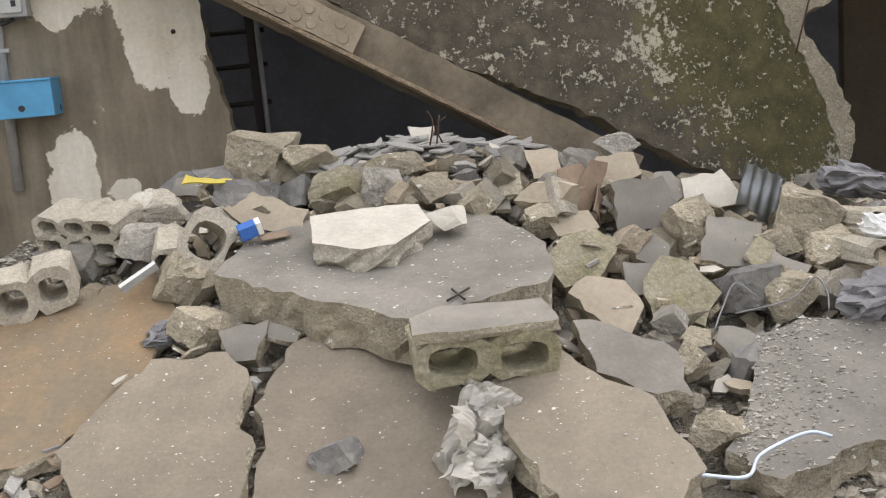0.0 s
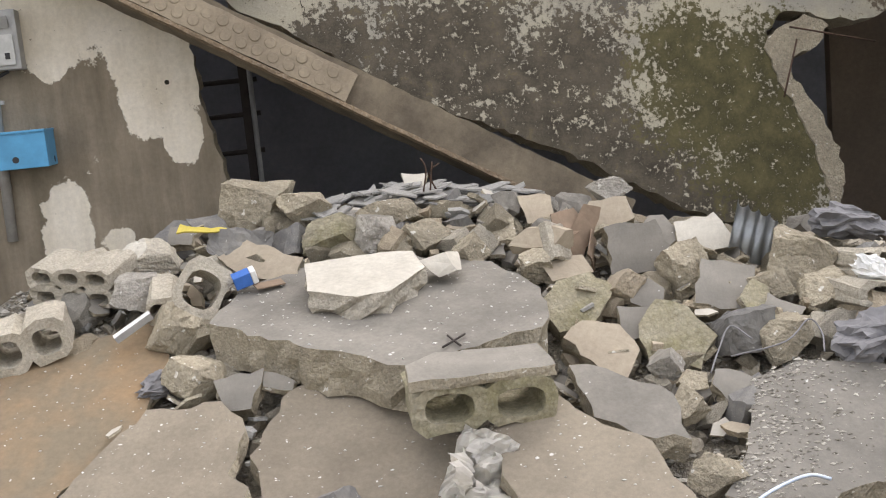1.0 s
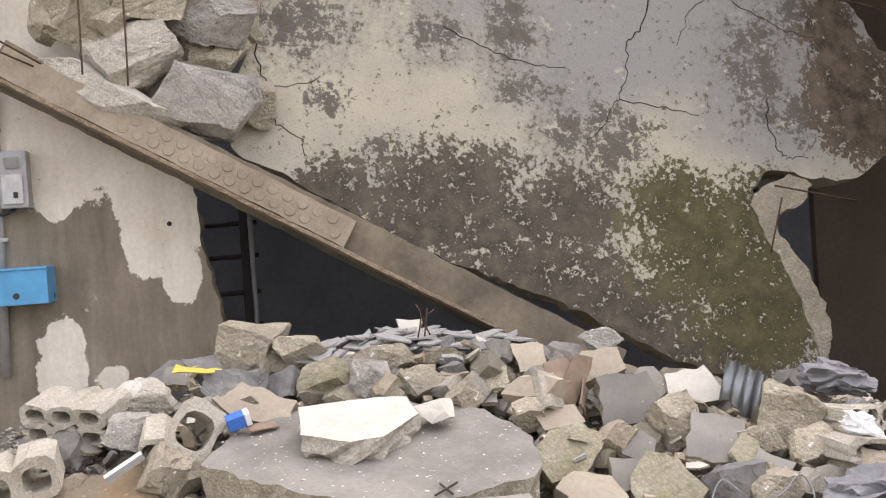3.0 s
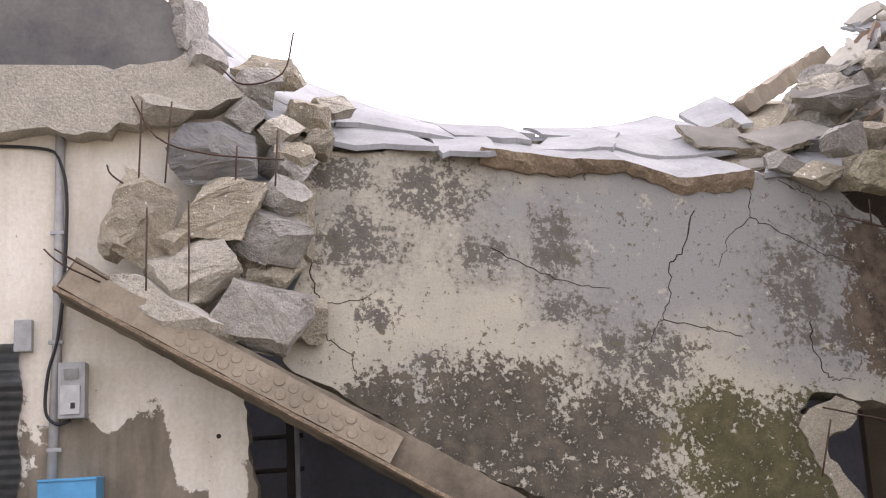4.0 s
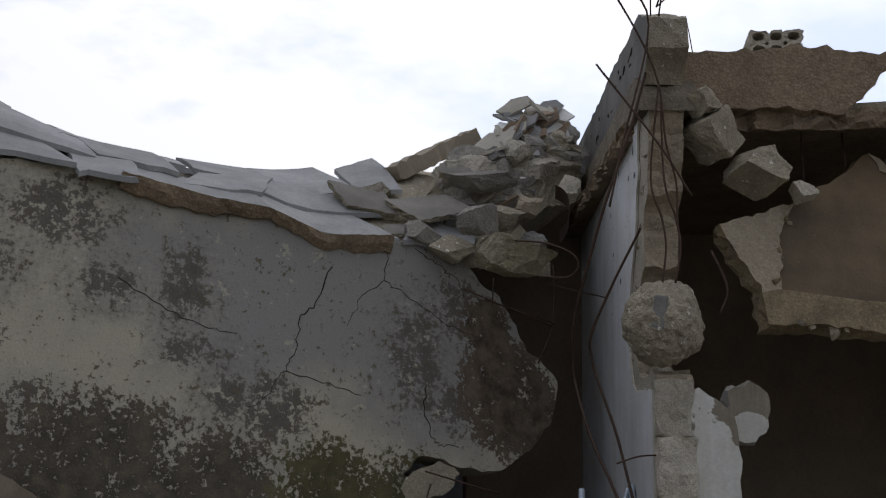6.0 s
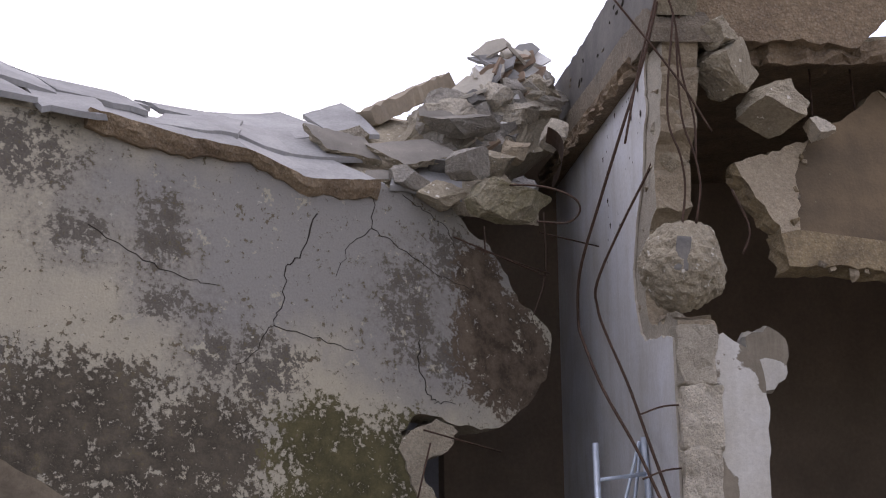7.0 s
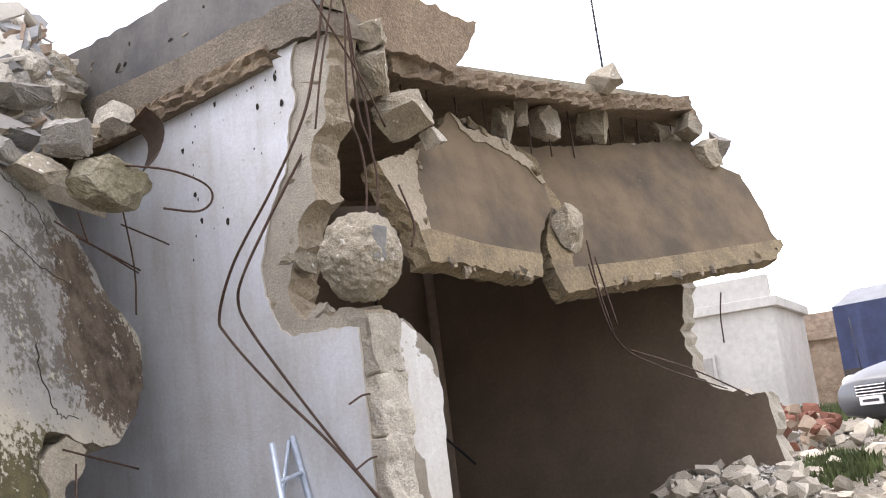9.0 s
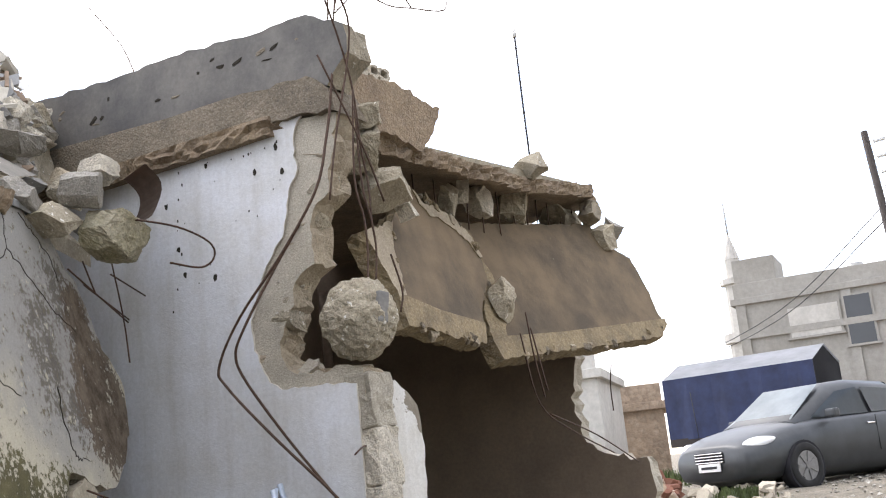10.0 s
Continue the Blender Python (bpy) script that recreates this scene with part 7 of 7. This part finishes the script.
part("stair_head", a_box(2.6, 1.6, 1.5, pose(1.3, 5.1, 7.2), 0.03), HOUSE, far)
part("roof_tank", tube_bm(bmesh.new(), [(1.5, 1.5, 6.5), (1.5, 1.5, 7.3)], 0.3, 12), STEELGREY, far)
part("balcony", a_box(1.4, 4.0, 1.2, pose(-0.7, -2.2, 3.2), 0.02), HOUSEWHITE, far, "white balcony wall")
part("water_tank", crumpled(0.9, 0.9, 0.75, 4, 2.0, 0.05, 3), REDTANK, far, "red plastic tank").matrix_basis = pose(-0.6, -0.1, 4.15)
house("white_house", "low white rendered flat-roofed house", 26.0, 6.5, 0.9, 2.9, 5.0, 2.9, HOUSEWHITE, ((0.5, 1.5, 0.5, 0.6, HOUSE),), -4, False)
house("stone_house", "low ruined ochre stone house", 32.4, 4.9, 0.9, 2.8, 4.0, 2.2, STONE, ((0.6, 1.5, 0.6, 0.7, PANE),), 0, False)
for k, (x, y, z, w, h) in enumerate(((29.3, 2.2, 3.3, 1.2, 1.4), (29.2, 1.3, 3.2, 1.2, 1.0), (29.2, 0.2, 3.3, 1.6, 1.2), (29.0, -0.9, 3.2, 1.2, 1.0))):
    tagged(place(part("stone_wall_stub", chunk_bm(1.2, w, h + 2.6, 610 + k, 24, 2, 0.06), STONE), pose(x, y, z - 1.2)), "ruined ochre stone wall stub behind the trailer", "wall stub", "wall stubs")

tower = thing("minaret", "slender white minaret with a balcony and spire", "minaret", pose(57.0, -1.2, -2.2))
for k, (z0, z1, r0, r1) in enumerate(((0, 9.4, 0.95, 0.8), (9.4, 9.9, 1.05, 1.05), (9.9, 12.6, 0.62, 0.58), (12.6, 12.9, 0.85, 0.85), (12.9, 14.0, 0.42, 0.4), (14.0, 15.4, 0.42, 0.05))):
    bm = bmesh.new()
    bmesh.ops.create_cone(bm, cap_ends=True, segments=10, radius1=r0, radius2=r1, depth=z1 - z0, matrix=pose(0, 0, (z0 + z1) / 2))
    part(("shaft", "balcony", "upper_shaft", "gallery", "lantern", "spire")[k], bm, HOUSEWHITE, tower)
for z in (7.2, 10.6, 11.7):
    part("slit", a_box(0.1, 0.3, 0.55, pose(-0.72 if z > 9 else -0.86, 0, z)), PANE, tower)
part("finial", a_tube([(0, 0, 15.3), (0, 0, 17.2)], 0.05), STEELGREY, tower)

pole = thing("utility_pole", "leaning dark utility pole with insulators and wires", "utility pole", pose(21.2, -2.1, 0.9))
part("mast", a_tube([(0.2, -0.05, -0.3), (-0.1, 0.4, 7.1)], 0.11, 10, 0.075), BLACKSTEEL, pole)
for k in range(4):
    part("insulator", a_tube([(-0.1, 0.25 - 0.02 * k, 6.85 - 0.35 * k), (-0.1, -0.0 - 0.02 * k, 6.88 - 0.35 * k)], 0.045, 8), WHITEP, pole)
for k in range(2):
    bar("overhead_wire", [(21.1, -1.8, 6.3 - 0.3 * k), (26, 0.2, 4.9 - 0.2 * k), (33, 3.0, 4.5 - 0.1 * k), (40, 6.5, 5.0)], 0.011, WIRE, "sagging overhead wire from the pole", "wire", "overhead wires")

# brick rubble, bushes and grass along the street edge
for k in range(60):
    rr = random.Random(8000 + k)
    s = rr.uniform(0.12, 0.32)
    x, y = rr.uniform(10.8, 13.2), rr.uniform(3.3, 4.6)
    tagged(place(part("brick_lump", chunk_bm(s, s * 0.7, s * 0.6, 8000 + k, 10, 1, 0.06), BRICKRED if k % 4 else STONE), pose(x, y, ground_z(x, y) + 0.1 + rr.uniform(0, 0.35) * (1 - abs(y - 3.95) / 0.9), rr.uniform(-40, 40), rr.uniform(-40, 40), rr.uniform(0, 360))), "broken red brick lump in the street heap", "rubble", "brick rubble")


def tufts(name, count, xs, ys, h, label):
    vs, fs = [], []
    rr = random.Random(count)
    for _ in range(count):
        x, y = rr.gauss((xs[0] + xs[1]) / 2, (xs[1] - xs[0]) / 4), rr.gauss((ys[0] + ys[1]) / 2, (ys[1] - ys[0]) / 4)
        z, a, hh = ground_z(x, y), rr.uniform(0, 6.28), h * rr.uniform(0.4, 1.0)
        w = 0.02 * rr.uniform(0.6, 1.6)
        dx, dy, lx, ly = math.cos(a) * w, math.sin(a) * w, rr.uniform(-.4, .4) * hh, rr.uniform(-.4, .4) * hh
        b = len(vs)
        vs.extend([(x - dx, y - dy, z - 0.02), (x + dx, y + dy, z - 0.02), (x + lx * 0.5 + dx * .6, y + ly * 0.5 + dy * .6, z + hh * .6), (x + lx, y + ly, z + hh)])
        fs.extend([(b, b + 1, b + 2), (b, b + 2, b + 3)])
    m = bpy.data.meshes.new(name)
    m.from_pydata(vs, [], fs)
    m.materials.append(LEAF)
    return tagged(new(name, m), label, "grass", kind="stuff")


tufts("grass", 1500, (9.6, 10.6), (2.9, 3.6), 0.16, "green weeds among the stones beside the street")
tufts("grass", 3000, (19, 25), (3.2, 6.0), 0.35, "green weeds on the bank behind the trailer")
tufts("grass", 500, (11.8, 12.6), (2.2, 2.8), 0.12, "green weeds before the parked car")
